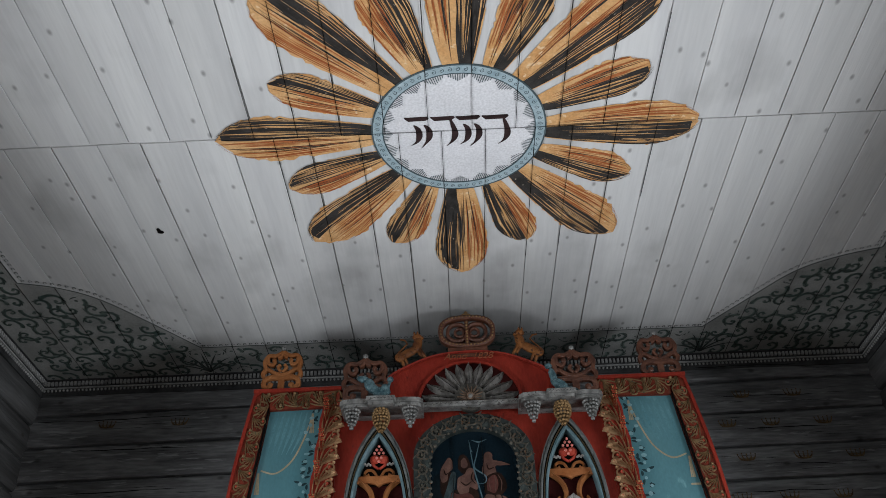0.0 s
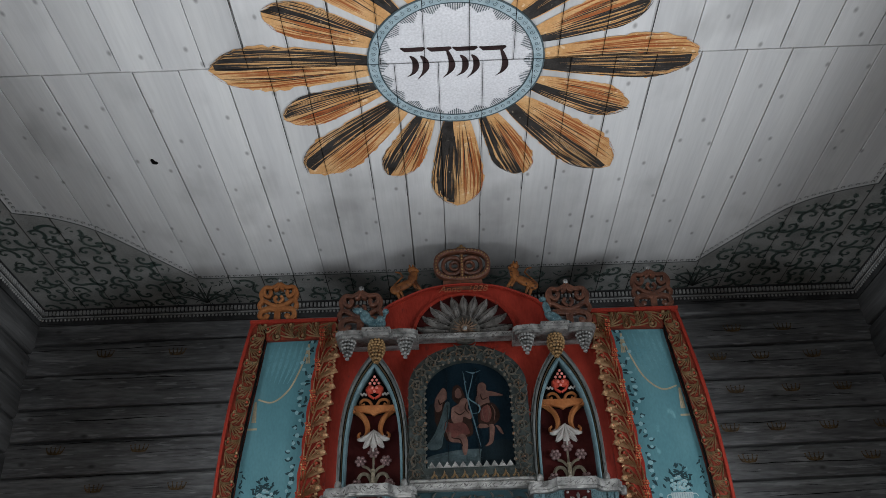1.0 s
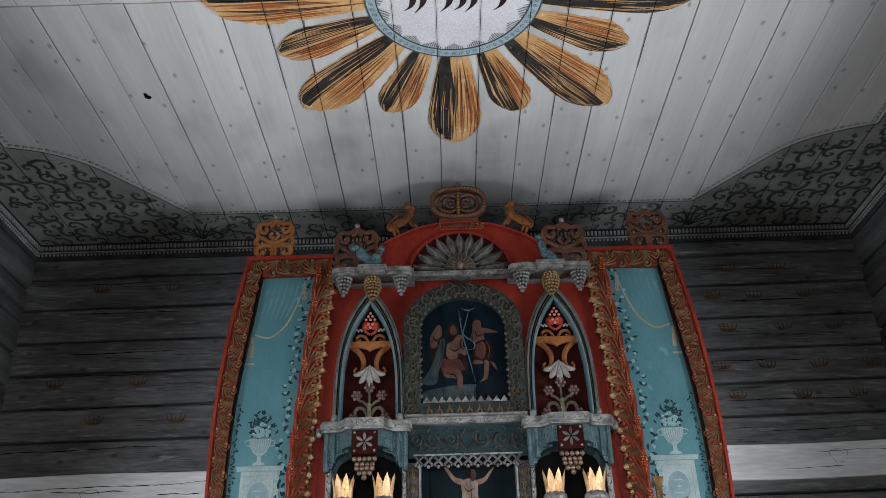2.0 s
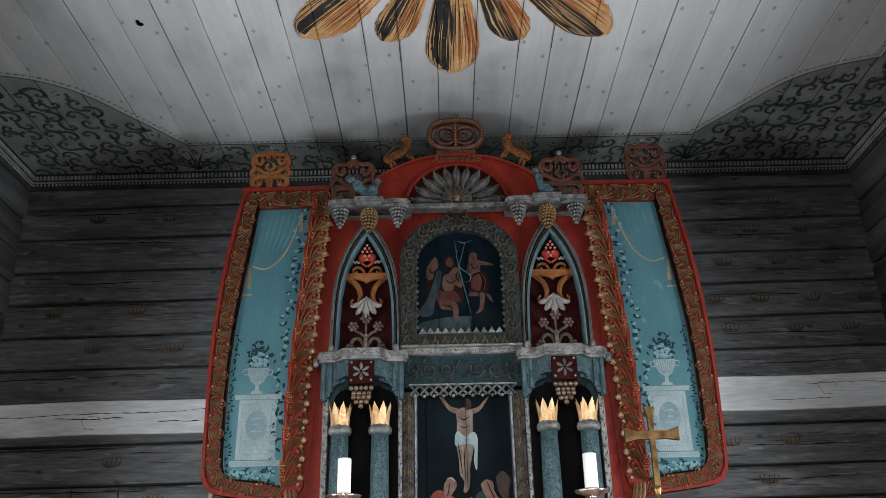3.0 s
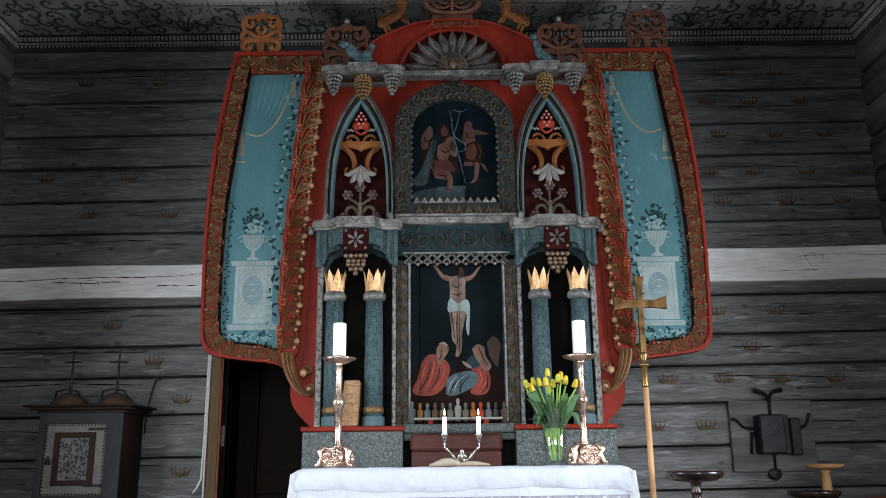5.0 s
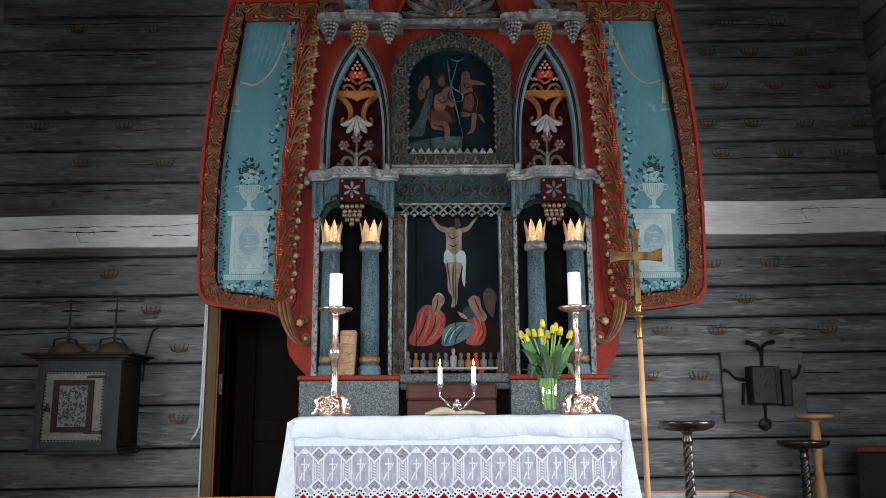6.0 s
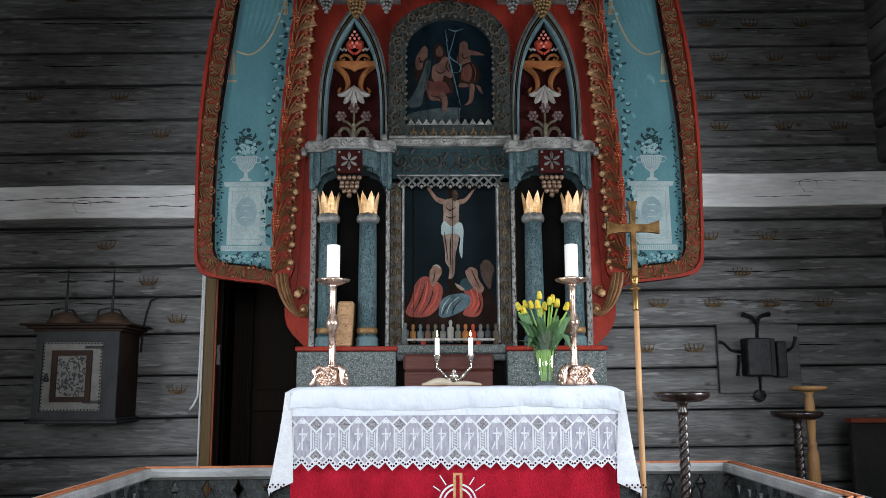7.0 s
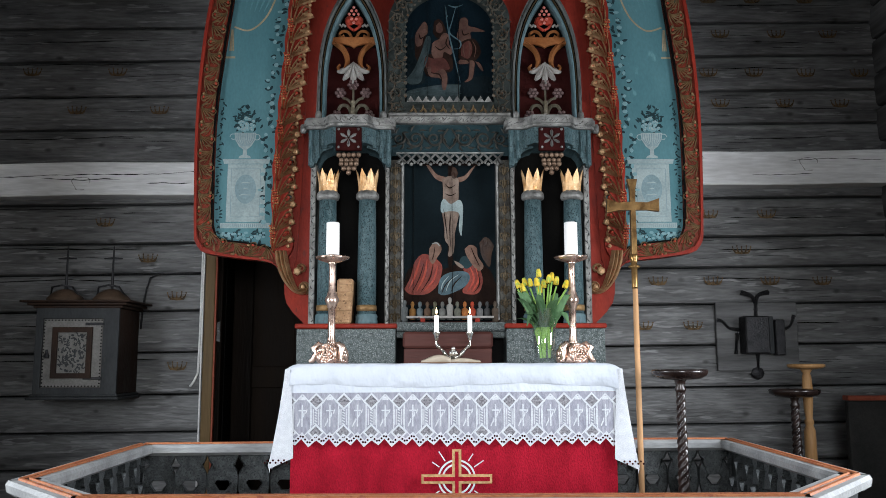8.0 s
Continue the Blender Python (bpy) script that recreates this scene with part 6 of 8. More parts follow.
def pierced(name, u, base, wide, high, y, m, label):
    """A sawn crest of curled straps on a foot, with a silver knob."""
    bm = bmesh.new()
    G = front(y, 1, u)
    w, h = wide / 2, high
    for s in (-1, 1):
        for j, (pts, t) in enumerate((([(0.0, 0.30), (0.45, 0.34), (0.82, 0.28), (0.88, 0.12), (0.66, 0.06), (0.55, 0.12)], 0.25), ([(0.0, 0.40), (0.35, 0.44), (0.70, 0.54), (0.95, 0.52)], 0.18), ([(0.90, 0.32), (0.98, 0.44), (0.86, 0.56), (0.94, 0.74), (0.74, 0.90), (0.36, 0.90), (0.0, 1.0)], 0.20),
                                      ([(0.80, 0.84), (0.74, 0.70), (0.52, 0.66), (0.42, 0.74), (0.46, 0.80)], 0.18), ([(0.02, 0.46), (0.22, 0.58), (0.10, 0.66)], 0.14), ([(0.0, 1.0), (0.10, 0.88), (0.28, 0.84)], 0.16))):
            strap(bm, G, smooth_path([(s * a * w, base + b * h) for a, b in pts], 6), t * w, -0.02, 0.006 + 0.0008 * j)
        ball(bm, u + s * 0.53 * w, y - 0.006, base + 0.13 * h, 0.17 * w, 1, 0.5, 1)
        ball(bm, u + s * 0.44 * w, y - 0.006, base + 0.77 * h, 0.13 * w, 1, 0.5, 1)
    block(bm, u - w * 0.9, u + w * 0.9, y - 0.003, y + 0.02, base - 0.012, base + 0.008)
    block(bm, u - 0.16 * w, u + 0.16 * w, y - 0.005, y + 0.015, base, base + 0.44 * h)
    crest = part(name, bm, m, altarpiece, label)
    part("knob", lathe(bmesh.new(), [(0.006, base + h), (0.010, base + h + 0.010), (0.016, base + h + 0.014), (0.016, base + h + 0.030), (0.008, base + h + 0.036)], u, y, 12), M_SILVER, crest, "silver knob", True)


pierced("side_crest", -1.053, 3.414, 0.235, 0.262, 4.53, M_OCHRE, "ochre pierced crest with scrolls")
pierced("side_crest", 1.241, 3.414, 0.235, 0.262, 4.53, M_WALNUT, "brown pierced crest with scrolls")
pierced("inner_crest", -0.54, 3.30, 0.26, 0.28, 4.50, M_WALNUT, "dark brown pierced crest with scrolls")
pierced("inner_crest", 0.715, 3.30, 0.26, 0.28, 4.50, M_WALNUT, "dark brown pierced crest with scrolls")


def creature(name, label, m, base, lumps, legs):
    """A carved animal as one plain lumpy mesh."""
    bm = bmesh.new()
    for x, z, rx, rz, turn in lumps:
        bmesh.ops.create_icosphere(bm, subdivisions=2, radius=1, matrix=Matrix.Translation((base[0] + x, base[1], base[2] + z)) @ pose(0, 0, 0, 0, turn, 0) @ Matrix.Diagonal((rx, 0.022, rz, 1)))
    for pts, r in legs:
        tube(bm, [(base[0] + x, base[1], base[2] + z) for x, z in pts], r, 6)
    tagged(solid(name, bm, m, True), label, "carving")


M_FOX = surface("brown_ochre_carving", (0.0675, 0.024, 0.0108), (0.203, 0.078, 0.024), 16, rough=0.45, bump=0.3, c3=(0.0338, 0.015, 0.00896), wear=0.58)
for s, x in ((1, CX - 0.33), (-1, CX + 0.345)):
    creature("carved_animal", "small ochre carved animal standing on the altar gable", M_FOX, (x, 4.50, 3.565),
             [(-s * 0.035, 0.050, 0.082, 0.030, -s * 30), (-s * 0.085, 0.022, 0.034, 0.034, 0), (s * 0.022, 0.105, 0.030, 0.060, s * 14), (s * 0.020, 0.160, 0.030, 0.024, 0), (s * 0.044, 0.152, 0.018, 0.012, s * 15), (s * 0.004, 0.182, 0.007, 0.014, 0), (s * 0.024, 0.184, 0.007, 0.013, 0)],
             [([(s * 0.028, 0.085), (s * 0.052, 0.045), (s * 0.074, 0.012)], [0.017, 0.011, 0.009]), ([(s * 0.020, 0.080), (s * 0.034, 0.045), (s * 0.048, 0.020)], [0.014, 0.010, 0.008]), ([(-s * 0.085, 0.030), (-s * 0.070, -0.010), (-s * 0.055, -0.052)], [0.020, 0.011, 0.009]),
              ([(-s * 0.075, 0.030), (-s * 0.050, 0.000), (-s * 0.035, -0.035)], [0.016, 0.010, 0.008]), ([(-s * 0.105, 0.040), (-s * 0.070, 0.080), (-s * 0.040, 0.115), (-s * 0.055, 0.140), (-s * 0.085, 0.148)], 0.006)])
M_BIRD = surface("bird_paint", (0.024, 0.056, 0.068), (0.096, 0.16, 0.176), 45, rough=0.5, c3=(0.224, 0.248, 0.248), wear=0.62)
creature("carved_bird", "blue-grey carved bird on the altar bracket", M_BIRD, (0.575, 4.40, 3.23), [(0.03, 0.075, 0.065, 0.032, 40), (-0.005, 0.14, 0.022, 0.05, -12), (-0.025, 0.20, 0.022, 0.017, 0), (0.085, 0.045, 0.055, 0.014, 12), (0.045, 0.08, 0.05, 0.02, 45)], [([(0.01, 0.06), (0.0, 0.0)], 0.006), ([(0.03, 0.05), (0.025, 0.0)], 0.006)])
creature("carved_bird", "blue-grey carved bird on the altar bracket", M_BIRD, (-0.43, 4.40, 3.23), [(0.0, 0.075, 0.055, 0.036, 0), (-0.07, 0.13, 0.03, 0.045, -30), (-0.11, 0.165, 0.035, 0.022, 10), (-0.05, 0.10, 0.06, 0.03, 35), (0.02, 0.09, 0.03, 0.04, 0), (0.05, 0.155, 0.02, 0.018, 0)], [([(0.0, 0.05), (-0.01, 0.0)], 0.007), ([(0.03, 0.08), (0.05, 0.15)], 0.010)])

# ---- the altar table and its cloths ----
M_LINEN = surface("white_linen", (0.472, 0.507, 0.568), (0.541, 0.577, 0.642), 5, (1, 1, 0.7), 0.9, 0.55, fine=16, grit=0.06, depth=0.012)
M_LACE = surface("lace_net", (0.25, 0.255, 0.31), (0.40, 0.405, 0.46), 60, (1, 1, 0.3), 0.9, 0.3, fine=420)
M_THREAD = surface("lace_thread", (0.546, 0.568, 0.616), (0.634, 0.656, 0.695), 40, rough=0.85, bump=0.3, fine=300)
M_CLOTH = surface("red_frontal", (0.28, 0.006, 0.018), (0.42, 0.013, 0.032), 11, (1, 1, 0.5), rough=0.9, bump=0.8, fine=190, grit=0.6)
M_EMBG = surface("gold_embroidery", (0.42, 0.24, 0.10), (0.60, 0.40, 0.20), 60, rough=0.6, bump=0.4)
M_WOOD = surface("brown_wood", (0.07, 0.035, 0.02), (0.13, 0.065, 0.035), 8, (0.1, 1, 1), 0.5)
TL, TR, TZ, TY = -0.650, 0.825, 1.034, 3.80  # the table's ends, top and front
altar = thing("altar_table", (0.09, 4.0, 0), "wooden altar table under a red frontal", "altar")
part("core", block(bmesh.new(), TL + 0.02, TR - 0.02, TY + 0.02, 4.26, 0, TZ - 0.006, 0.004), M_WOOD, altar)
frontal = thing("altar_frontal", (0.09, TY, 0), "dark red woollen altar frontal with an embroidered cross", "frontal")
bm = bmesh.new()
cols, rows = 48, 8
grid = []
for j in range(rows + 1):
    z = 0.05 + (TZ - 0.06) * j / rows
    grid.append([bm.verts.new((TL + 0.015 + (TR - TL - 0.03) * k / cols, TY + 0.012 - 0.006 * math.sin(k * 0.9) * (1 - j / rows) - 0.003 * math.sin(k * 2.3 + 1), z)) for k in range(cols + 1)])
for a, b in zip(grid, grid[1:]):
    for k in range(cols):
        bm.faces.new((a[k], a[k + 1], b[k + 1], b[k]))
part("cloth", bm, M_CLOTH, frontal, "", True)
E0 = front(TY - 0.004, 1, 0.098)
bm = bmesh.new()
for x0, x1, z0, z1 in ((-0.155, 0.155, 0.512, 0.552), (-0.019, 0.019, 0.30, 0.66)):
    flat(bm, E0, [(x0, (z0 + z1) / 2), (x1, (z0 + z1) / 2)] if x1 - x0 > 0.1 else [(0, z0), (0, z1)], 0.040, 0.002 if x1 > 0.1 else 0.003)
cross = part("embroidered_cross", bm, M_EMBG, frontal, "gold embroidered cross")
bm = bmesh.new()
flat(bm, E0, [(-0.145, 0.532), (0.145, 0.532)], 0.018, 0.0045)
flat(bm, E0, [(0, 0.31), (0, 0.65)], 0.016, 0.0052)
part("cross_inlay", bm, M_CLOTH, cross)
bm = bmesh.new()
for r in (0.080, 0.062):
    flat(bm, E0, [(r * math.cos(a), 0.532 + r * math.sin(a)) for a in np.linspace(0, 2 * math.pi, 40)], 0.008, 0.0015)
for k in range(16):
    a = 2 * math.pi * (k + 0.5) / 16
    if min(abs(math.sin(a)), abs(math.cos(a))) > 0.3:
        flat(bm, E0, [(r * math.cos(a), 0.532 + r * math.sin(a)) for r in (0.092, 0.13 + 0.012 * (k % 2))], 0.005, 0.0015)
part("halo", bm, M_THREAD, cross, "pale stitched rays and rings")

cloth = thing("altar_cloth", (0.09, 4.0, TZ), "white linen altar cloth with a crocheted lace border", "tablecloth")
bm = bmesh.new()
cols = 60
prof = [(4.27, TZ), (4.05, TZ + 0.001), (TY + 0.02, TZ + 0.001), (TY - 0.004, TZ - 0.004), (TY - 0.014, TZ - 0.02), (TY - 0.017, TZ - 0.05), (TY - 0.018, TZ - 0.095), (TY - 0.015, TZ - 0.098)]
grid = []
for j, (y, z) in enumerate(prof):
    row = []
    for k in range(cols + 1):
        x = TL - 0.012 + (TR - TL + 0.024) * k / cols
        wave = (0.004 * math.sin(k * 0.55) + 0.003 * math.sin(k * 1.3 + 0.7)) * max(0, (j - 3) / 4)
        hem = 0.008 * math.sin(k * 0.16 + 1.2) * (1 if j >= 6 else 0)
        past = max(0.0, abs(x - (TL + TR) / 2) - (TR - TL) / 2 + 0.05) / 0.062
        row.append(bm.verts.new((x, y - wave, z + hem - 0.024 * past ** 2 + 0.0012 * math.sin(k * 0.8 + j))))
    grid.append(row)
for a, b in zip(grid, grid[1:]):
    for k in range(cols):
        bm.faces.new((a[k], a[k + 1], b[k + 1], b[k]))
part("top_cloth", bm, M_LINEN, cloth, "", True)
bm = bmesh.new()
S = front(TY - 0.004, 1, 0.0)
border(bm, S, [(TL, TZ - 0.07), (TR, TZ - 0.07)], [(TL, TZ - 0.128), (TR, TZ - 0.124)], 0.0, 0.009, closed=False)
part("under_cloth", bm, M_LINEN, cloth)
# lace: net, zigzag hem, hexagons and diamonds of thread
count = 15
pitch = (TR - TL - 0.01) / 12.0
z_top, z_in, z_tip = TZ - 0.125, TZ - 0.325, TZ - 0.365
edge = []
for k in range(12):
    x = TL + 0.005 + pitch * k
    edge += [(x, z_in - 0.006), (x + pitch * 0.25, z_tip + 0.012), (x + pitch * 0.5, z_in), (x + pitch * 0.75, z_tip + 0.004)]
edge.append((TL + 0.005 + pitch * 12, z_in - 0.006))
bm = bmesh.new()
border(bm, S, [(x, z_top) for x, _ in edge], edge, -0.001, 0.006, closed=False)
lace = part("lace_net", bm, M_LACE, cloth, "grey-white crocheted lace net")
bm = bmesh.new()
flat(bm, S, [(x, z + 0.012) for x, z in edge], 0.030, 0.0075)
hem = part("lace_hem", bm, M_THREAD, lace)
bm = bmesh.new()
for (x, z), (q, w) in zip(edge, edge[1:]):
    for t in (0.17, 0.5, 0.83):
        spot(bm, S, x + (q - x) * t, z + (w - z) * t + 0.013, 0.0047, 0.0047, 0.0086, 8)
tagged(part("eyelet", bm, M_MAROON, hem), kind="stuff")
knit, fill = bmesh.new(), bmesh.new()
for k in range(13):
    x = TL + 0.005 + pitch * k
    for z in (TZ - 0.165, TZ - 0.300):
        r = 0.038
        if TL < x < TR:
            flat(fill, S, [(x - r, z), (x + r, z)], [0.0005, 0.0005], 0.0074)
            border(knit, S, [(x - r, z), (x, z + r), (x + r, z), (x, z - r)], [(x - r * 0.72, z), (x, z + r * 0.72), (x + r * 0.72, z), (x, z - r * 0.72)], 0.005, 0.009)
            plate(fill, S, [(x - r * 0.72, z), (x, z + r * 0.72), (x + r * 0.72, z), (x, z - r * 0.72)], 0.005, 0.0072)
    for o in (-0.012, 0.012, -0.02, 0.02):
        if TL + 0.01 < x + o < TR - 0.01:
            flat(knit, S, [(x + o, TZ - 0.198), (x + o, TZ - 0.268)], 0.0042, 0.0078)
    for j in range(6):
        if TL + 0.01 < x < TR - 0.01:
            flat(knit, S, [(x - 0.006, TZ - 0.2 - 0.012 * j), (x + 0.006, TZ - 0.206 - 0.012 * j)], 0.004, 0.0078)
    if k == 12:
        continue
    c = x + pitch / 2
    hexa = [(c, TZ - 0.135), (c + 0.038, TZ - 0.175), (c + 0.038, TZ - 0.285), (c, TZ - 0.325), (c - 0.038, TZ - 0.285), (c - 0.038, TZ - 0.175), (c, TZ - 0.135)]
    flat(knit, S, hexa, 0.0062, 0.0080)
    flat(knit, S, [(c - 0.014, TZ - 0.152), (c + 0.014, TZ - 0.152)], 0.016, 0.0076)
    flat(knit, S, [(c, TZ - 0.180), (c, TZ - 0.275)], 0.0062, 0.0078)
    flat(knit, S, [(c - 0.016, TZ - 0.205), (c + 0.016, TZ - 0.205)], 0.0062, 0.0082)
    for j in range(5):
        flat(knit, S, leaf_line(c - 0.022 + 0.009 * j, TZ - 0.275 + 0.014 * j, 1.1 + 0.2 * (j % 2), 0.024, 0.4, 3), leaf_widths(3, 0.006), 0.0079)
tagged(part("lace_pattern", knit, M_THREAD, lace), kind="stuff")
tagged(part("lace_diamond", fill, surface("lace_mesh", (0.09, 0.085, 0.10), (0.36, 0.355, 0.38), 110, rough=0.9, fine=400), lace), kind="stuff")
# hanging ends
for s, x0, drop in ((-1, TL, 0.455), (1, TR, 0.465)):
    bm = bmesh.new()
    grid = []
    for j in range(13):
        t = j / 12
        row = []
        for k in range(19):
            q = k / 18
            y = TY - 0.02 + 0.47 * q
            tip = (0.02 * math.cos(k * math.pi / 1.5) if j == 12 else 0)
            out = 0.012 + 0.062 * t ** 1.2 * (1 - 0.25 * q) + 0.018 * t * math.sin(q * 16)
            z = TZ - drop * t * (1 - 0.06 * q) - tip - 0.024 * (1 - t)
            row.append(bm.verts.new((x0 + s * (out if j else 0.0), y - 0.004 * math.sin(6 * t) + 0.02 * t, z)))
        grid.append(row)
    for a, b in zip(grid, grid[1:]):
        for k in range(18):
            bm.faces.new((a[k], a[k + 1], b[k + 1], b[k]))
    # the front fold turns round the corner
    fold = []
    for j in range(13):
        t = j / 12
        fold.append([bm.verts.new((x0 + s * (0.012 + 0.062 * t ** 1.2) - s * w * (0.02 + 0.085 * t), TY - 0.022 - 0.006 * math.sin(w * 5), TZ - 0.024 * (1 - t) - drop * t * (1 - 0.10 * w))) for w in (0.0, 0.5, 1.0)])
    for a, b in zip(fold, fold[1:]):
        for k in range(2):
            bm.faces.new((a[k], a[k + 1], b[k + 1], b[k]))
    part("hanging_end", bm, M_THREAD, cloth, "white hanging end with lace tips", True)
    bm = bmesh.new()
    for k in range(9):
        spot(bm, front(TY - 0.03, s, x0), 0.09 - 0.012 * k, TZ - drop + 0.028 + 0.010 * (k % 2), 0.005, 0.005, 0.003, 6)
    tagged(part("eyelet", bm, M_MAROON, cloth), kind="stuff")

# ---- on the table ----
M_COPPER = surface("rose_copper", (0.66, 0.45, 0.36), (0.82, 0.64, 0.54), 30, rough=0.3, bump=0.03, metal=0.9, c3=(0.32, 0.17, 0.12), wear=0.68, grit=0.2)
M_WAX = surface("white_wax", (0.84, 0.83, 0.82), (0.88, 0.87, 0.86), 8, rough=0.45, bump=0.02, grit=0.05)
M_BRASS = surface("brass", (0.24, 0.14, 0.05), (0.36, 0.22, 0.09), 20, rough=0.36, bump=0.1, metal=0.85)
M_SILV = surface("polished_silver", (0.62, 0.60, 0.57), (0.78, 0.76, 0.73), 20, rough=0.22, bump=0.1, metal=1.0)
M_FLAME = bpy.data.materials.new("flame")
M_FLAME.use_nodes = True
M_FLAME.node_tree.nodes["Principled BSDF"].inputs["Base Color"].default_value = (1.0, 0.75, 0.4, 1)
M_FLAME.node_tree.nodes["Principled BSDF"].inputs["Emission Color"].default_value = (1.0, 0.72, 0.38, 1)
M_FLAME.node_tree.nodes["Principled BSDF"].inputs["Emission Strength"].default_value = 4.0


def candle(x, y, z0, z1, r, lit=False, group="altar candles"):
    top = thing("candle", (x, y, z0), "white burning candle in its holder" if lit else "thick white candle on a copper candlestick", "candle", group)
    part("wax", lathe(bmesh.new(), [(r * 0.98, z0), (r, z0 + 0.004), (r, z1 - 0.003), (r * 0.86, z1), (r * 0.4, z1 - 0.003)], x, y, 20), M_WAX, top, "", True)
    part("wick", tube(bmesh.new(), [(x, y, z1 - 0.004), (x + 0.001, y, z1 + 0.008)], 0.0012, 5), M_BLACK, top)
    if lit:
        part("flame", lathe(bmesh.new(), [(0.001, z1 + 0.004), (0.005, z1 + 0.012), (0.004, z1 + 0.022), (0.0008, z1 + 0.036)], x, y, 10), M_FLAME, top, "small yellow flame", True)
    return top


def candlestick(x, y):
    z = TZ + 0.002
    stick = thing("candlestick", (x, y, z), "tall rose copper candlestick with a rose-cast base", "candlestick", "altar candlesticks")
    bm = bmesh.new()
    lathe(bm, [(0.060, z), (0.066, z + 0.012), (0.058, z + 0.04), (0.040, z + 0.062), (0.026, z + 0.075), (0.022, z + 0.095)], x, y, 24, lobes=3, depth=0.14)
    base = part("base", bm, M_COPPER, stick, "", True)
    for k in range(3):
        a = -math.pi / 2 + k * 2 * math.pi / 3 + (0.25 if x > 0 else -0.25)
        cx, cy, cz = x + 0.058 * math.cos(a), y + 0.058 * math.sin(a), z + 0.045
        bm = bmesh.new()
        out, side = Vector((math.cos(a), math.sin(a), 0.25)).normalized(), Vector((-math.sin(a), math.cos(a), 0))
        up = out.cross(side)
        for ring, (rr, n, w) in enumerate(((0.040, 7, 0.032), (0.029, 6, 0.026), (0.018, 5, 0.02), (0.008, 3, 0.014))):
            for q in range(n):
                b = 2 * math.pi * (q + 0.4 * ring) / n
                p = Vector((cx, cy, cz)) + rr * (math.cos(b) * side + math.sin(b) * up) + out * (0.006 * ring)
                m = Matrix.Translation(p) @ Matrix((side, up, out)).transposed().to_4x4() @ Matrix.Rotation(b, 4, "Z") @ Matrix.Diagonal((w * 0.32, w * 0.75, w * 0.5, 1))
                bmesh.ops.create_icosphere(bm, subdivisions=2, radius=1, matrix=m)
        part("rose", bm, M_COPPER, base, "cast copper rose", True)
        b = a + math.pi / 3
        bm = tube(bmesh.new(), [(x + r * math.cos(b), y + r * math.sin(b), z + h) for r, h in ((0.03, 0.08), (0.06, 0.09), (0.082, 0.07), (0.07, 0.045), (0.09, 0.012), (0.105, 0.008))], [0.008, 0.014, 0.017, 0.015, 0.013, 0.007], 8)
        part("scroll_foot", bm, M_COPPER, base, "", True)
    stem = [(0.024, 0.09), (0.020, 0.10), (0.0165, 0.13), (0.0165, 0.26), (0.021, 0.265), (0.022, 0.275), (0.029, 0.287), (0.032, 0.300), (0.029, 0.313), (0.022, 0.325), (0.021, 0.335), (0.0165, 0.345), (0.0155, 0.43), (0.016, 0.475), (0.024, 0.482)]
    part("stem", lathe(bmesh.new(), [(r, z + h) for r, h in stem], x, y, 18, lobes=6, depth=0.05), M_COPPER, stick, "", True)
    part("drip_pan", lathe(bmesh.new(), [(0.012, z + 0.478), (0.045, z + 0.488), (0.074, z + 0.500), (0.080, z + 0.510), (0.076, z + 0.511), (0.045, z + 0.498), (0.012, z + 0.495)], x, y, 40, lobes=20, depth=0.045), M_COPPER, stick, "", True)
    part("socket", lathe(bmesh.new(), [(0.026, z + 0.492), (0.024, z + 0.522), (0.027, z + 0.525)], x, y, 18), M_BRASS, stick, "", True)
    candle(x, y, z + 0.520, 1.715, 0.032)


candlestick(-0.492, 4.05)
candlestick(0.665, 4.05)

# two-armed silver candelabrum with lit candles
z = TZ + 0.002
cand = thing("candelabrum", (0.088, 3.95, z), "small silver two-armed candelabrum beside an open book", "candelabrum")
part("foot", lathe(bmesh.new(), [(0.040, z), (0.042, z + 0.006), (0.026, z + 0.014), (0.012, z + 0.03), (0.010, z + 0.05)], 0.088, 3.95, 18, lobes=6, depth=0.08), M_SILV, cand, "", True)
part("flower_hub", ball(ball(bmesh.new(), 0.088, 3.93, z + 0.045, 0.018, 1.3, 0.8, 0.9, 2), 0.088, 3.925, z + 0.066, 0.010, 1, 1, 1, 2), M_SILV, cand, "", True)
for s in (-1, 1):
    pts = smooth_path([(0.0, z + 0.045), (0.022, z + 0.028), (0.052, z + 0.060), (0.076, z + 0.085), (0.078, z + 0.115)], 5)
    part("arm", tube(bmesh.new(), [(0.088 + s * a, 3.95, b) for a, b in pts], [0.008 - 0.0001 * j + 0.002 * math.sin(j) for j in range(len(pts))], 8), M_SILV, cand, "", True)
    part("cup", lathe(bmesh.new(), [(0.008, z + 0.105), (0.010, z + 0.12), (0.016, z + 0.135), (0.021, z + 0.140), (0.019, z + 0.143), (0.012, z + 0.140)], 0.088 + s * 0.078, 3.95, 16), M_SILV, cand, "", True)
    candle(0.088 + s * 0.078, 3.95, z + 0.142, z + 0.222, 0.011, True, "candelabrum candles")
book = thing("open_book", (0.05, 3.9, z), "open book lying on the altar cloth", "book")
M_PAGE = surface("book_page", (0.30, 0.25, 0.19), (0.46, 0.40, 0.32), 30, (0.3, 1, 1), 0.8)
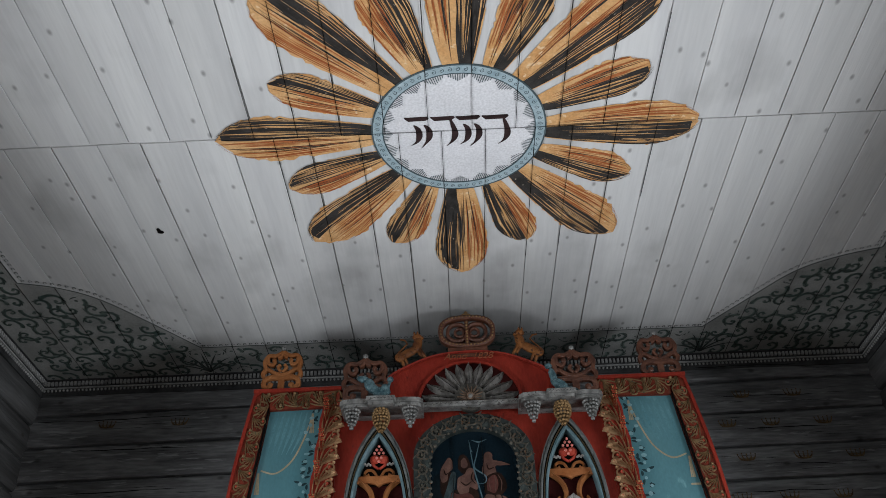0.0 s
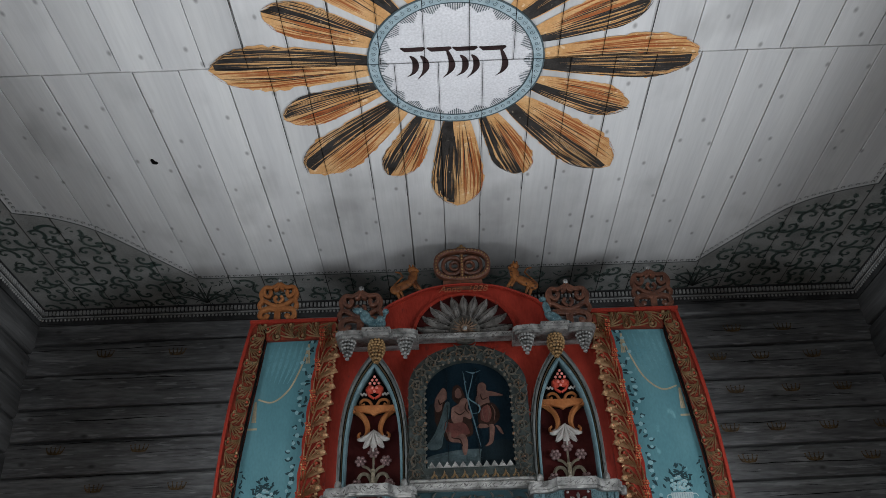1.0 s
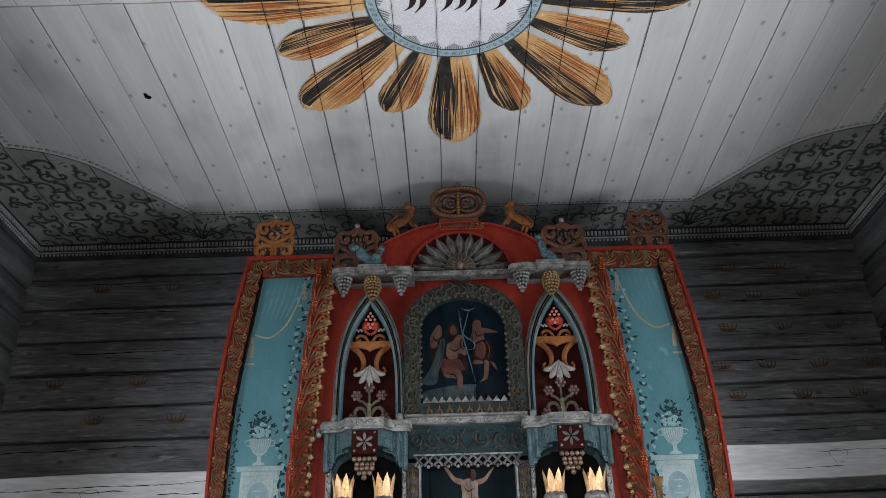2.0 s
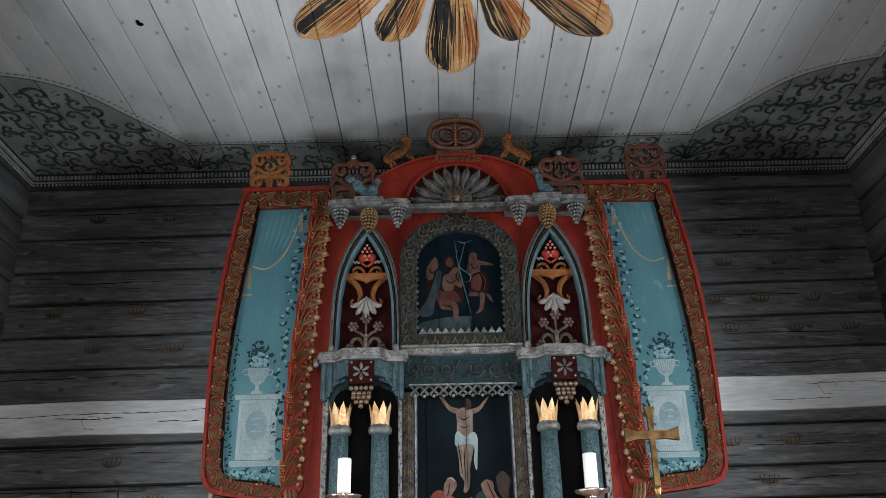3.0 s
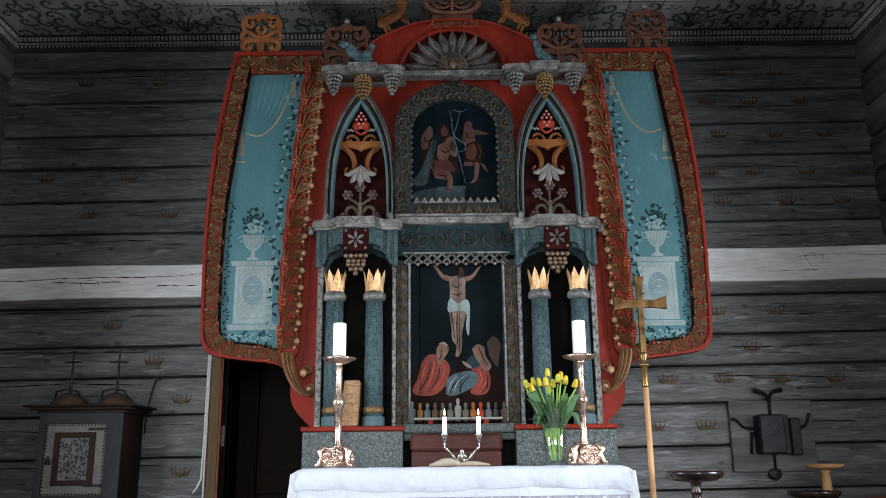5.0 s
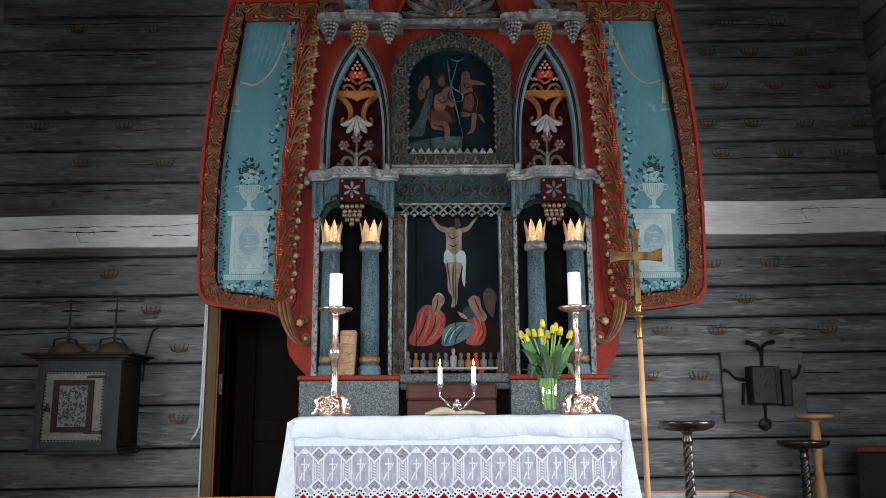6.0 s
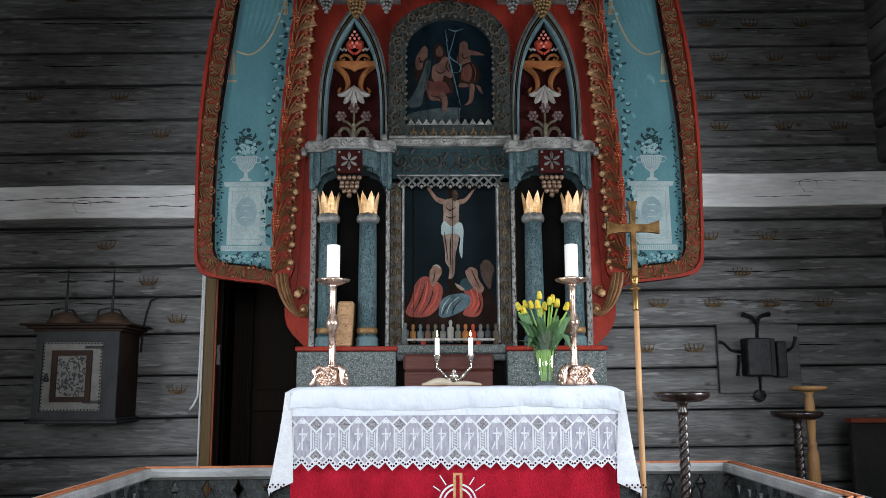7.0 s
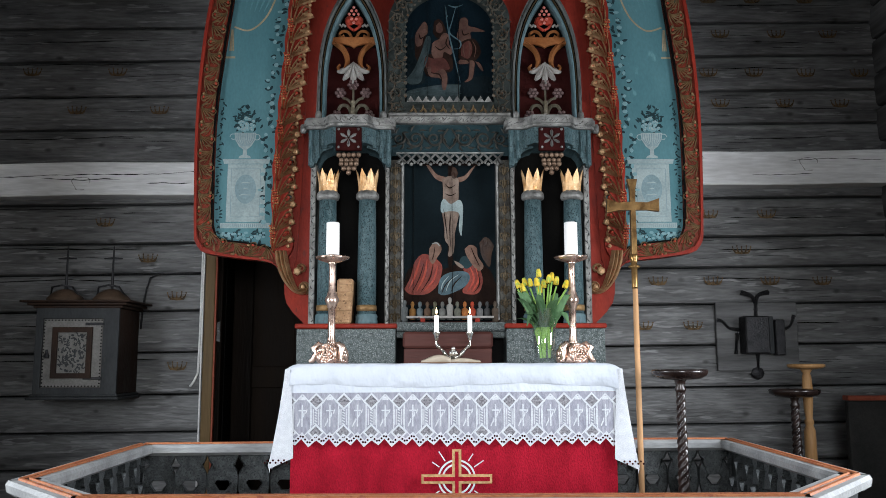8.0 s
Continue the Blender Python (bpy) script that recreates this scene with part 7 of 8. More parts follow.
for s in (-1, 1):
    bm = bmesh.new()
    rows = []
    for k in range(9):
        q = k / 8
        h = 0.008 + 0.026 * math.sin(math.pi * min(1, 0.15 + q * 0.9)) * (1.0 if s < 0 else 0.45)
        rows.append([bm.verts.new((0.075 + s * 0.135 * q, y, zz)) for y, zz in ((3.85, z), (3.85, z + h), (4.02, z + h + 0.006), (4.02, z))])
    for a, b in zip(rows, rows[1:]):
        for j in range(4):
            bm.faces.new((a[j], a[(j + 1) % 4], b[(j + 1) % 4], b[j]))
    bm.faces.new(rows[-1])
    bm.faces.new(rows[0])
    part("page_block", bm, M_PAGE, book, "", True)
part("cover", block(bmesh.new(), -0.065, 0.215, 3.84, 4.03, z - 0.001, z + 0.003), M_WOOD, book)

chest = thing("wooden_chest", (0.07, 4.36, TZ), "low reddish brown wooden chest behind the altar cloth", "chest")
M_CHEST = surface("red_brown_wood", (0.055, 0.020, 0.017), (0.115, 0.045, 0.037), 7, (0.1, 1, 1), 0.5, c3=(0.06, 0.02, 0.018), wear=0.62)
part("body", block(bmesh.new(), -0.155, 0.292, 4.285, 4.40, TZ - 0.005, TZ + 0.075, 0.004), M_CHEST, chest)
part("lid", block(bmesh.new(), -0.160, 0.297, 4.278, 4.41, TZ + 0.077, TZ + 0.160, 0.012), M_CHEST, chest)

# vase of tulips
M_GLASS = bpy.data.materials.new("clear_glass")
M_GLASS.use_nodes = True
gn = M_GLASS.node_tree.nodes
clear, gloss, blend = gn.new("ShaderNodeBsdfTransparent"), gn.new("ShaderNodeBsdfGlossy"), gn.new("ShaderNodeMixShader")
blend.inputs[0].default_value = 0.14
clear.inputs[0].default_value, gloss.inputs["Roughness"].default_value = (0.93, 0.96, 0.95, 1), 0.03
for plug, hole_in in ((clear.outputs[0], blend.inputs[1]), (gloss.outputs[0], blend.inputs[2]), (blend.outputs[0], gn["Material Output"].inputs[0])):
    M_GLASS.node_tree.links.new(plug, hole_in)
M_STEM = surface("tulip_stem", (0.16, 0.30, 0.06), (0.28, 0.44, 0.12), 20, rough=0.5)
M_TLEAF = surface("tulip_leaf", (0.054, 0.12, 0.051), (0.114, 0.21, 0.102), 14, (1, 1, 0.2), 0.45, c3=(0.09, 0.168, 0.072), wear=0.66)
M_PETAL = surface("tulip_yellow", (0.546, 0.378, 0.0264), (0.704, 0.546, 0.0792), 20, rough=0.5, c3=(0.317, 0.387, 0.0704), wear=0.54)
vx, vy = 0.525, 4.03
vase = thing("glass_vase", (vx, vy, z), "clear glass vase with water on the altar cloth", "vase")
shell = part("glass", lathe(bmesh.new(), [(0.046, z), (0.050, z + 0.004), (0.062, z + 0.255), (0.058, z + 0.255), (0.047, z + 0.018), (0.004, z + 0.016)], vx, vy, 28), M_GLASS, vase, "", True)
shell.visible_shadow = False
bouquet = thing("tulip_bouquet", (vx, vy, z + 0.02), "bunch of yellow tulips with green leaves in a vase", "flowers")
rng = random.Random(17)
heads = [(-0.125, 1.415), (-0.085, 1.43), (-0.062, 1.425), (-0.02, 1.47), (-0.04, 1.42), (-0.015, 1.395), (0.025, 1.44), (0.045, 1.455), (0.06, 1.43), (0.10, 1.41), (0.005, 1.42), (-0.10, 1.40)]
for k, (dx, hz) in enumerate(heads):
    fy = rng.uniform(-0.06, 0.05)
    foot = (vx + dx * 0.18 + rng.uniform(-0.012, 0.012), vy - fy * 0.2, z + 0.022)
    tip = Vector((vx + dx, vy + fy, hz - 0.03))
    part("stem", tube(bmesh.new(), [foot, (vx + dx * 0.36, vy, z + 0.16), (vx + dx * 0.5, vy + fy * 0.5, z + 0.26), tip], 0.0045, 6), M_STEM, bouquet)
    lean = math.degrees(math.atan2(dx, 0.25)) * 0.8
    bm = bmesh.new()
    for q in range(6):
        a = 2 * math.pi * q / 6 + k
        r = 0.0068 if q % 2 else 0.0085
        bmesh.ops.create_icosphere(bm, subdivisions=2, radius=1, matrix=Matrix.Translation(tip) @ pose(0, 0, 0.026, 0, lean, 0) @ Matrix.Translation((r * math.cos(a), r * math.sin(a), 0)) @ Matrix.Rotation(a, 4, "Z") @ pose(0, 0, 0, 0, -8, 0) @ Matrix.Diagonal((0.0050, 0.0080, 0.0225, 1)))
    part("bloom", bm, M_PETAL, bouquet, "yellow tulip bloom", True)
for k in range(34):
    dx, dy = rng.uniform(-0.145, 0.125), rng.uniform(-0.08, 0.06)
    top = rng.uniform(1.25, 1.40)
    droop = rng.uniform(0.0, 0.02) if k % 9 else 0.12
    bm = bmesh.new()
    rows = []
    turn = rng.uniform(0, 3.1)
    for j in range(8):
        t = j / 7
        c = Vector((vx + dx * (0.3 + 0.7 * t ** 1.3), vy + dy * t, z + 0.17 + (top - z - 0.17) * math.sin(t * 1.5) - droop * t ** 3))
        w = 0.027 * math.sin(math.pi * (0.16 + 0.82 * t)) + 0.001
        sd = Vector((math.cos(turn), math.sin(turn), 0.15))
        rows.append([bm.verts.new(c - sd * w), bm.verts.new(c + Vector((-math.sin(turn), math.cos(turn), 0)) * w * 0.35), bm.verts.new(c + sd * w)])
    for a, b in zip(rows, rows[1:]):
        bm.faces.new((a[0], a[1], b[1], b[0]))
        bm.faces.new((a[1], a[2], b[2], b[1]))
    part("leaf", bm, M_TLEAF, bouquet, "", True)

# old book in the niche, small bench with seated figurines
bible = thing("old_book", (-0.465, 4.36, 1.237), "old leather-bound book standing between the columns", "book")
M_LEATHER = surface("tan_leather", (0.26, 0.15, 0.08), (0.40, 0.25, 0.14), 22, rough=0.55, bump=0.4, c3=(0.14, 0.08, 0.045), wear=0.6)
bm = block(bmesh.new(), -0.512, -0.430, 4.335, 4.50, 1.237, 1.470, 0.008)
for v in bm.verts:
    v.co.x += 0.05 * (v.co.z - 1.237)
part("binding", bm, M_LEATHER, bible)
for k in range(5):
    zz = 1.26 + 0.045 * k
    part("spine_band", block(bmesh.new(), -0.512 + 0.05 * (zz - 1.237), -0.430 + 0.05 * (zz - 1.237), 4.329, 4.336, zz, zz + 0.008, 0.002), M_LEATHER, bible)
bench = thing("small_bench", (0.08, 4.4, 1.245), "miniature white table with red trestles before the painted panel", "miniature table")
part("top", block(bmesh.new(), -0.145, 0.310, 4.385, 4.43, 1.268, 1.280, 0.002), M_WHITE, bench)
for x in (-0.06, 0.225):
    part("trestle", block(bmesh.new(), x - 0.012, x + 0.012, 4.39, 4.425, 1.245, 1.268), M_RED, bench)
M_FIGS = [surface("figure_" + n, tuple(0.55 * v for v in c), tuple(0.9 * v for v in c), 30, rough=0.6) for n, c in (("grey", (0.11, 0.12, 0.12)), ("ochre", (0.30, 0.15, 0.05)), ("slate", (0.12, 0.15, 0.16)), ("umber", (0.12, 0.075, 0.05)), ("olive", (0.13, 0.12, 0.08)), ("stone", (0.17, 0.17, 0.16)), ("pale", (0.32, 0.31, 0.29)), ("moss", (0.15, 0.15, 0.12)), ("rust", (0.36, 0.13, 0.04)), ("red", (0.40, 0.06, 0.03)), ("ash", (0.15, 0.15, 0.15)), ("dark", (0.06, 0.06, 0.06)), ("brown", (0.08, 0.06, 0.045)))]
for k, m in enumerate(M_FIGS):
    x = -0.155 + 0.0395 * k
    tall = 0.022 if k == 6 else (0.0 if k else 0.006)
    low = 1.246 if k in (0, 12) else 1.262
    bm = lathe(bmesh.new(), [(0.015, low), (0.0165, 1.285), (0.0185, 1.305 + tall), (0.0165, 1.318 + tall), (0.0055, 1.326 + tall), (0.0085, 1.334 + tall), (0.0105, 1.344 + tall), (0.008, 1.355 + tall), (0.002, 1.359 + tall)], x, 4.445 if k not in (0, 12) else 4.42, 12, 0.8)
    tagged(solid("figurine", bm, m, True), "tiny plain painted wooden figurine at a miniature table", "figurine", "figurines at the miniature table")

# ---- processional cross, stands ----
M_SHAFT = surface("varnished_shaft", (0.36, 0.19, 0.09), (0.50, 0.29, 0.15), 8, (1, 1, 0.1), 0.35)
proc = thing("processional_cross", (0.948, 3.94, 0), "brass processional cross on a varnished wooden shaft", "cross")
part("shaft", lathe(bmesh.new(), [(0.014, 0.0), (0.0135, 0.8), (0.0125, 1.43)], 0.945, 3.94, 14), M_SHAFT, proc, "", True)
part("ferrule", lathe(bmesh.new(), [(0.0135, 1.38), (0.0145, 1.39), (0.014, 1.475), (0.028, 1.482), (0.028, 1.487), (0.014, 1.494), (0.018, 1.52), (0.021, 1.535), (0.014, 1.545)], 0.944, 3.94, 16), M_BRASS, proc, "", True)
X = front(3.952, 1, 0.945)
arm = lambda a: (0.012 + 0.012 * a ** 3)
bm = bmesh.new()
plate(bm, X, [(-0.013, 1.54), (0.013, 1.54), (0.012, 1.755), (0.07, 1.756), (0.125, 1.748), (0.125, 1.812), (0.07, 1.792), (0.012, 1.793), (0.014, 1.86), (0.024, 1.905), (-0.024, 1.905), (-0.014, 1.86), (-0.012, 1.793), (-0.07, 1.790), (-0.125, 1.808), (-0.125, 1.742), (-0.07, 1.754), (-0.012, 1.755)], 0.0, 0.024)
part("cross_head", bm, surface("dark_brass", (0.10, 0.055, 0.022), (0.21, 0.125, 0.05), 20, rough=0.4, bump=0.1, metal=0.8), proc, "flared brass cross")

M_EBONY = surface("dark_turned_wood", (0.008, 0.005, 0.005), (0.022, 0.012, 0.010), 12, rough=0.3, bump=0.1, coat=0.25, shine=0.4)


def twisted_stand(x, y, top, label, g=1.0):
    stand = thing("pedestal_stand", (x, y, 0), label, "stand", "turned stands")
    part("tray", lathe(bmesh.new(), [(g * r, h) for r, h in [(0.03, top - 0.045), (0.09, top - 0.042), (0.128, top - 0.026), (0.136, top - 0.008), (0.132, top), (0.12, top - 0.004), (0.10, top - 0.016), (0.02, top - 0.018)]], x, y, 32), M_EBONY, stand, "", True)
    part("neck", lathe(bmesh.new(), [(0.020, top - 0.10), (0.026, top - 0.085), (0.018, top - 0.07), (0.024, top - 0.05), (0.034, top - 0.044)], x, y, 18), M_EBONY, stand, "", True)
    bm = bmesh.new()
    rings, n, z0, z1 = 230, 24, 0.12, top - 0.095
    verts = []
    for j in range(rings + 1):
        zz = z0 + (z1 - z0) * j / rings
        tw = (zz - z0) * 2 * math.pi / 0.034
        base = g * 0.020 + g * 0.010 * (1 - (zz - z0) / (z1 - z0))
        verts.append([bm.verts.new((x + base * (1 + 0.15 * math.cos(4 * a - tw)) * math.cos(a), y + base * (1 + 0.15 * math.cos(4 * a - tw)) * math.sin(a), zz)) for a in [2 * math.pi * k / n for k in range(n)]])
    for a, b in zip(verts, verts[1:]):
        for k in range(n):
            bm.faces.new((a[k], a[(k + 1) % n], b[(k + 1) % n], b[k]))
    part("twisted_shaft", bm, M_EBONY, stand, "", True)
    part("foot", lathe(bmesh.new(), [(0.15, 0.0), (0.15, 0.02), (0.10, 0.035), (0.045, 0.06), (0.035, 0.125), (0.02, 0.13)], x, y, 24), M_EBONY, stand, "", True)


twisted_stand(1.084, 3.75, 1.005, "dark barley-twist plant stand inside the rail", 0.9)
twisted_stand(1.955, 4.62, 0.892, "shorter dark barley-twist stand by the log wall")
light = thing("turned_stand", (2.085, 4.75, 0), "light wooden turned stand by the log wall", "stand", "turned stands")
M_BIRCH = surface("light_wood", (0.27, 0.145, 0.06), (0.38, 0.22, 0.10), 8, (1, 1, 0.15), 0.35)
part("tray", lathe(bmesh.new(), [(0.05, 0.998), (0.085, 1.004), (0.10, 1.012), (0.10, 1.024), (0.092, 1.028), (0.02, 1.026)], 2.085, 4.75, 28), M_BIRCH, light, "", True)
part("turned_shaft", lathe(bmesh.new(), [(0.7 * r, h) for r, h in [(0.034, 0.1), (0.036, 0.3), (0.046, 0.52), (0.044, 0.66), (0.028, 0.69), (0.036, 0.70), (0.036, 0.715), (0.026, 0.725), (0.034, 0.78), (0.042, 0.88), (0.034, 0.96), (0.026, 0.975), (0.05, 1.0)]], 2.085, 4.75, 20), M_BIRCH, light, "", True)
part("foot", lathe(bmesh.new(), [(0.14, 0.0), (0.14, 0.025), (0.08, 0.05), (0.036, 0.1)], 2.085, 4.75, 24), M_BIRCH, light, "", True)
seat = thing("dark_bench", (2.65, 4.95, 0), "dark bench with a red top edge in the corner", "bench")
part("end_board", block(bmesh.new(), 2.39, 2.88, 4.92, 4.96, 0.0, 0.815, 0.004), surface("dark_grey_board", (0.025, 0.025, 0.025), (0.045, 0.045, 0.043), 6), seat)
part("top_edge", block(bmesh.new(), 2.385, 2.88, 4.905, 4.975, 0.817, 0.845, 0.004), M_REDLINE, seat)

# ---- wall cabinet with iron crosses, cable ----
cab = thing("wall_cabinet", (-2.1, WALL - 0.03, 0.84), "small grey painted wall cabinet with a white framed door", "cabinet")
M_CAB = surface("cabinet_grey", (0.027, 0.0288, 0.0312), (0.048, 0.0516, 0.054), 10, (1, 1, 0.4), 0.55, c3=(0.036, 0.036, 0.036), wear=0.64)
M_CABS = surface("cabinet_side_brown", (0.022, 0.014, 0.011), (0.038, 0.023, 0.017), 10, (1, 1, 0.4), 0.55)
M_CABW = surface("cabinet_white", (0.144, 0.14, 0.133), (0.202, 0.196, 0.187), 14, rough=0.6, c3=(0.144, 0.137, 0.13), wear=0.66)
c0, c1 = -2.315, -1.835
part("carcass", block(bmesh.new(), c0, c1 - 0.004, 4.95, WALL - 0.02, 0.865, 1.36, 0.004), M_CABS, cab)
part("front_frame", border(bmesh.new(), front(4.95, 1, 0), [(c0, 0.865), (c1, 0.865), (c1, 1.36), (c0, 1.36)], [(-2.275, 0.90), (-1.925, 0.90), (-1.925, 1.30), (-2.275, 1.30)], 0.0, 0.018), M_CAB, cab)
part("top_moulding", block(block(block(bmesh.new(), c0 - 0.02, c1 + 0.02, 4.925, WALL - 0.02, 1.36, 1.375, 0.004), c0 - 0.05, c1 + 0.045, 4.905, WALL - 0.02, 1.376, 1.392, 0.005), c0 - 0.085, c1 + 0.075, 4.885, WALL - 0.02, 1.393, 1.405, 0.004), M_CABS, cab)
part("bottom_moulding", block(block(bmesh.new(), c0 - 0.015, c1 + 0.01, 4.925, WALL - 0.02, 0.85, 0.865, 0.004), c0 - 0.03, c1 + 0.02, 4.91, WALL - 0.02, 0.832, 0.849, 0.005), M_CAB, cab)
cd = part("cabinet_door", block(bmesh.new(), -2.273, -1.927, 4.938, 4.955, 0.902, 1.298, 0.004), M_CABW, cab, "white door with a dark framed centre")
part("inner_frame", border(bmesh.new(), front(4.938, 1, 0), [(-2.215, 0.955), (-1.985, 0.955), (-1.985, 1.25), (-2.215, 1.25)], [(-2.185, 0.985), (-2.015, 0.985), (-2.015, 1.22), (-2.185, 1.22)], 0.0, 0.014), M_CABS, cd)
bm = bmesh.new()
rng = random.Random(3)
for k in range(150):
    x, zz = rng.uniform(-2.178, -2.022), rng.uniform(0.992, 1.213)
    flat(bm, front(4.937, 1, 0), leaf_line(x, zz, rng.uniform(0, 6.28), 0.022, 2.2, 5), leaf_widths(5, 0.008), 0.001 + rng.uniform(0, 0.001))
tagged(part("painted_curl", bm, M_CAB, cd), kind="stuff")
bm = bmesh.new()
for x, zz in even([(-2.265, 0.91), (-1.935, 0.91), (-1.935, 1.29), (-2.265, 1.29)], 74, True):
    spot(bm, front(4.937, 1, 0), x, zz, 0.006, 0.005, 0.001, 4)
tagged(part("painted_notch", bm, M_BLACK, cd), kind="stuff")
part("keyhole_plate", lathe(bmesh.new(), [(0.014, 1.07), (0.018, 1.085), (0.010, 1.10), (0.006, 1.12)], -2.245, 4.934, 10), M_IRON, cd)
for zz in (0.955, 1.268):
    part("hinge", block(bmesh.new(), -2.03, -1.915, 4.932, 4.939, zz - 0.008, zz + 0.008, 0.002), M_IRON, cd)
for x in (-2.205, -1.93):
    lamp = thing("iron_cross", (x, 5.05, 1.405), "black iron cross on a domed wooden base, on a cabinet", "cross", "iron crosses on the cabinet")
    part("dome", lathe(bmesh.new(), [(0.11, 1.405), (0.105, 1.425), (0.075, 1.455), (0.04, 1.475), (0.012, 1.482)], x, 5.05, 20), surface("dome_brown", (0.045, 0.03, 0.02), (0.085, 0.055, 0.038), 16, rough=0.5) if x < -2 else bpy.data.materials["dome_brown"], lamp, "", True)
    part("post", tube(bmesh.new(), [(x, 5.05, 1.47), (x, 5.05, 1.74)], [0.010, 0.004], 8), M_IRON, lamp)
    part("crossbar", tube(bmesh.new(), [(x - 0.055, 5.05, 1.665), (x, 5.05, 1.668), (x + 0.055, 5.05, 1.665)], [0.004, 0.008, 0.004], 8), M_IRON, lamp)
    part("strap", tube(bmesh.new(), [(x - 0.09, 5.05, 1.425), (x - 0.06, 5.0, 1.49), (x, 4.99, 1.50), (x + 0.06, 5.0, 1.49), (x + 0.09, 5.05, 1.425)], 0.006, 6), M_IRON, lamp)
wire = [(-1.45, WALL - 0.03, 1.602), (-1.6, WALL - 0.03, 1.600), (-1.73, WALL - 0.03, 1.595), (-1.78, WALL - 0.03, 1.57), (-1.80, WALL - 0.03, 1.5), (-1.82, WALL - 0.03, 1.38), (-1.825, WALL - 0.03, 1.25)]
tagged(solid("cable", tube(bmesh.new(), wire, 0.006, 6), M_IRON, True), "thin black cable running along the log wall", "cable")

# ---- iron-bound hatch on the wall ----
hatch = thing("iron_hatch", (2.0, WALL - 0.02, 1.0), "black iron lock box with forged straps on a wall board", "lock")
M_HATCH = knotted("hatch_board", (0.075, 0.075, 0.077), (0.17, 0.172, 0.175), (0.06, 0.06, 0.06), 0, 3, 0.75, 0.6)
part("board", block(bmesh.new(), 1.76, 2.27, WALL - 0.045, WALL - 0.01, 0.985, 1.41, 0.004), M_HATCH, hatch)
part("lock_box", block(bmesh.new(), 1.90, 2.05, WALL - 0.16, WALL - 0.045, 1.09, 1.32, 0.008), M_IRON, hatch)
part("side_box", block(bmesh.new(), 2.10, 2.16, WALL - 0.12, WALL - 0.045, 1.08, 1.30, 0.006), M_IRON, hatch)
part("grey_plate", block(bmesh.new(), 2.052, 2.098, WALL - 0.10, WALL - 0.046, 1.09, 1.32, 0.004), M_CAB, hatch)
for pts in ([(2.01, 1.32), (2.01, 1.40), (1.99, 1.45), (1.92, 1.475)], [(2.01, 1.36), (2.03, 1.45), (2.10, 1.475)], [(1.90, 1.24), (1.84, 1.25), (1.80, 1.29), (1.765, 1.30)], [(2.16, 1.24), (2.22, 1.26), (2.25, 1.33)], [(2.01, 1.09), (2.01, 1.02), (2.005, 0.985)], [(1.89, 1.22), (1.88, 1.14), (1.875, 1.09)]):
    bm = bmesh.new()
    path = smooth_path(pts, 5)
    ribbon(bm, front(WALL - 0.048, 1, 0), path, [0.034 - 0.012 * math.sin(math.pi * j / (len(path) - 1)) for j in range(len(path))], -0.006, 0.010)
    part("strap", bm, M_IRON, hatch)
part("strap_end", lathe(bmesh.new(), [(0.001, 0.93), (0.03, 0.945), (0.042, 0.97), (0.03, 1.0), (0.001, 1.01)], 2.005, WALL - 0.045, 14, 0.25), M_IRON, hatch, "", True)

# ---- communion rail ----
M_RAIL = surface("rail_grey", (0.21, 0.215, 0.22), (0.34, 0.35, 0.352), 9, (0.3, 1, 1), 0.5, c3=(0.25, 0.25, 0.25), wear=0.66)
M_RAILR = surface("rail_orange", (0.306, 0.102, 0.0467), (0.408, 0.162, 0.0765), 12, rough=0.5, c3=(0.238, 0.0765, 0.0425), wear=0.6)
M_FRET = surface("rail_board", (0.035, 0.039, 0.04), (0.08, 0.086, 0.088), 45, rough=0.6, bump=0.3, fine=180, c3=(0.025, 0.028, 0.03), wear=0.55)
rail = thing("communion_rail", (0.05, 3.0, 0), "grey and orange communion rail with pierced boards", "railing")
RZ = 0.68
CORNERS = [(-0.60, 3.90), (-1.295, 3.86), (-1.265, 2.69), (-0.95, 2.33), (0.985, 2.315), (1.335, 2.745), (1.375, 4.02), (0.80, 4.02)]
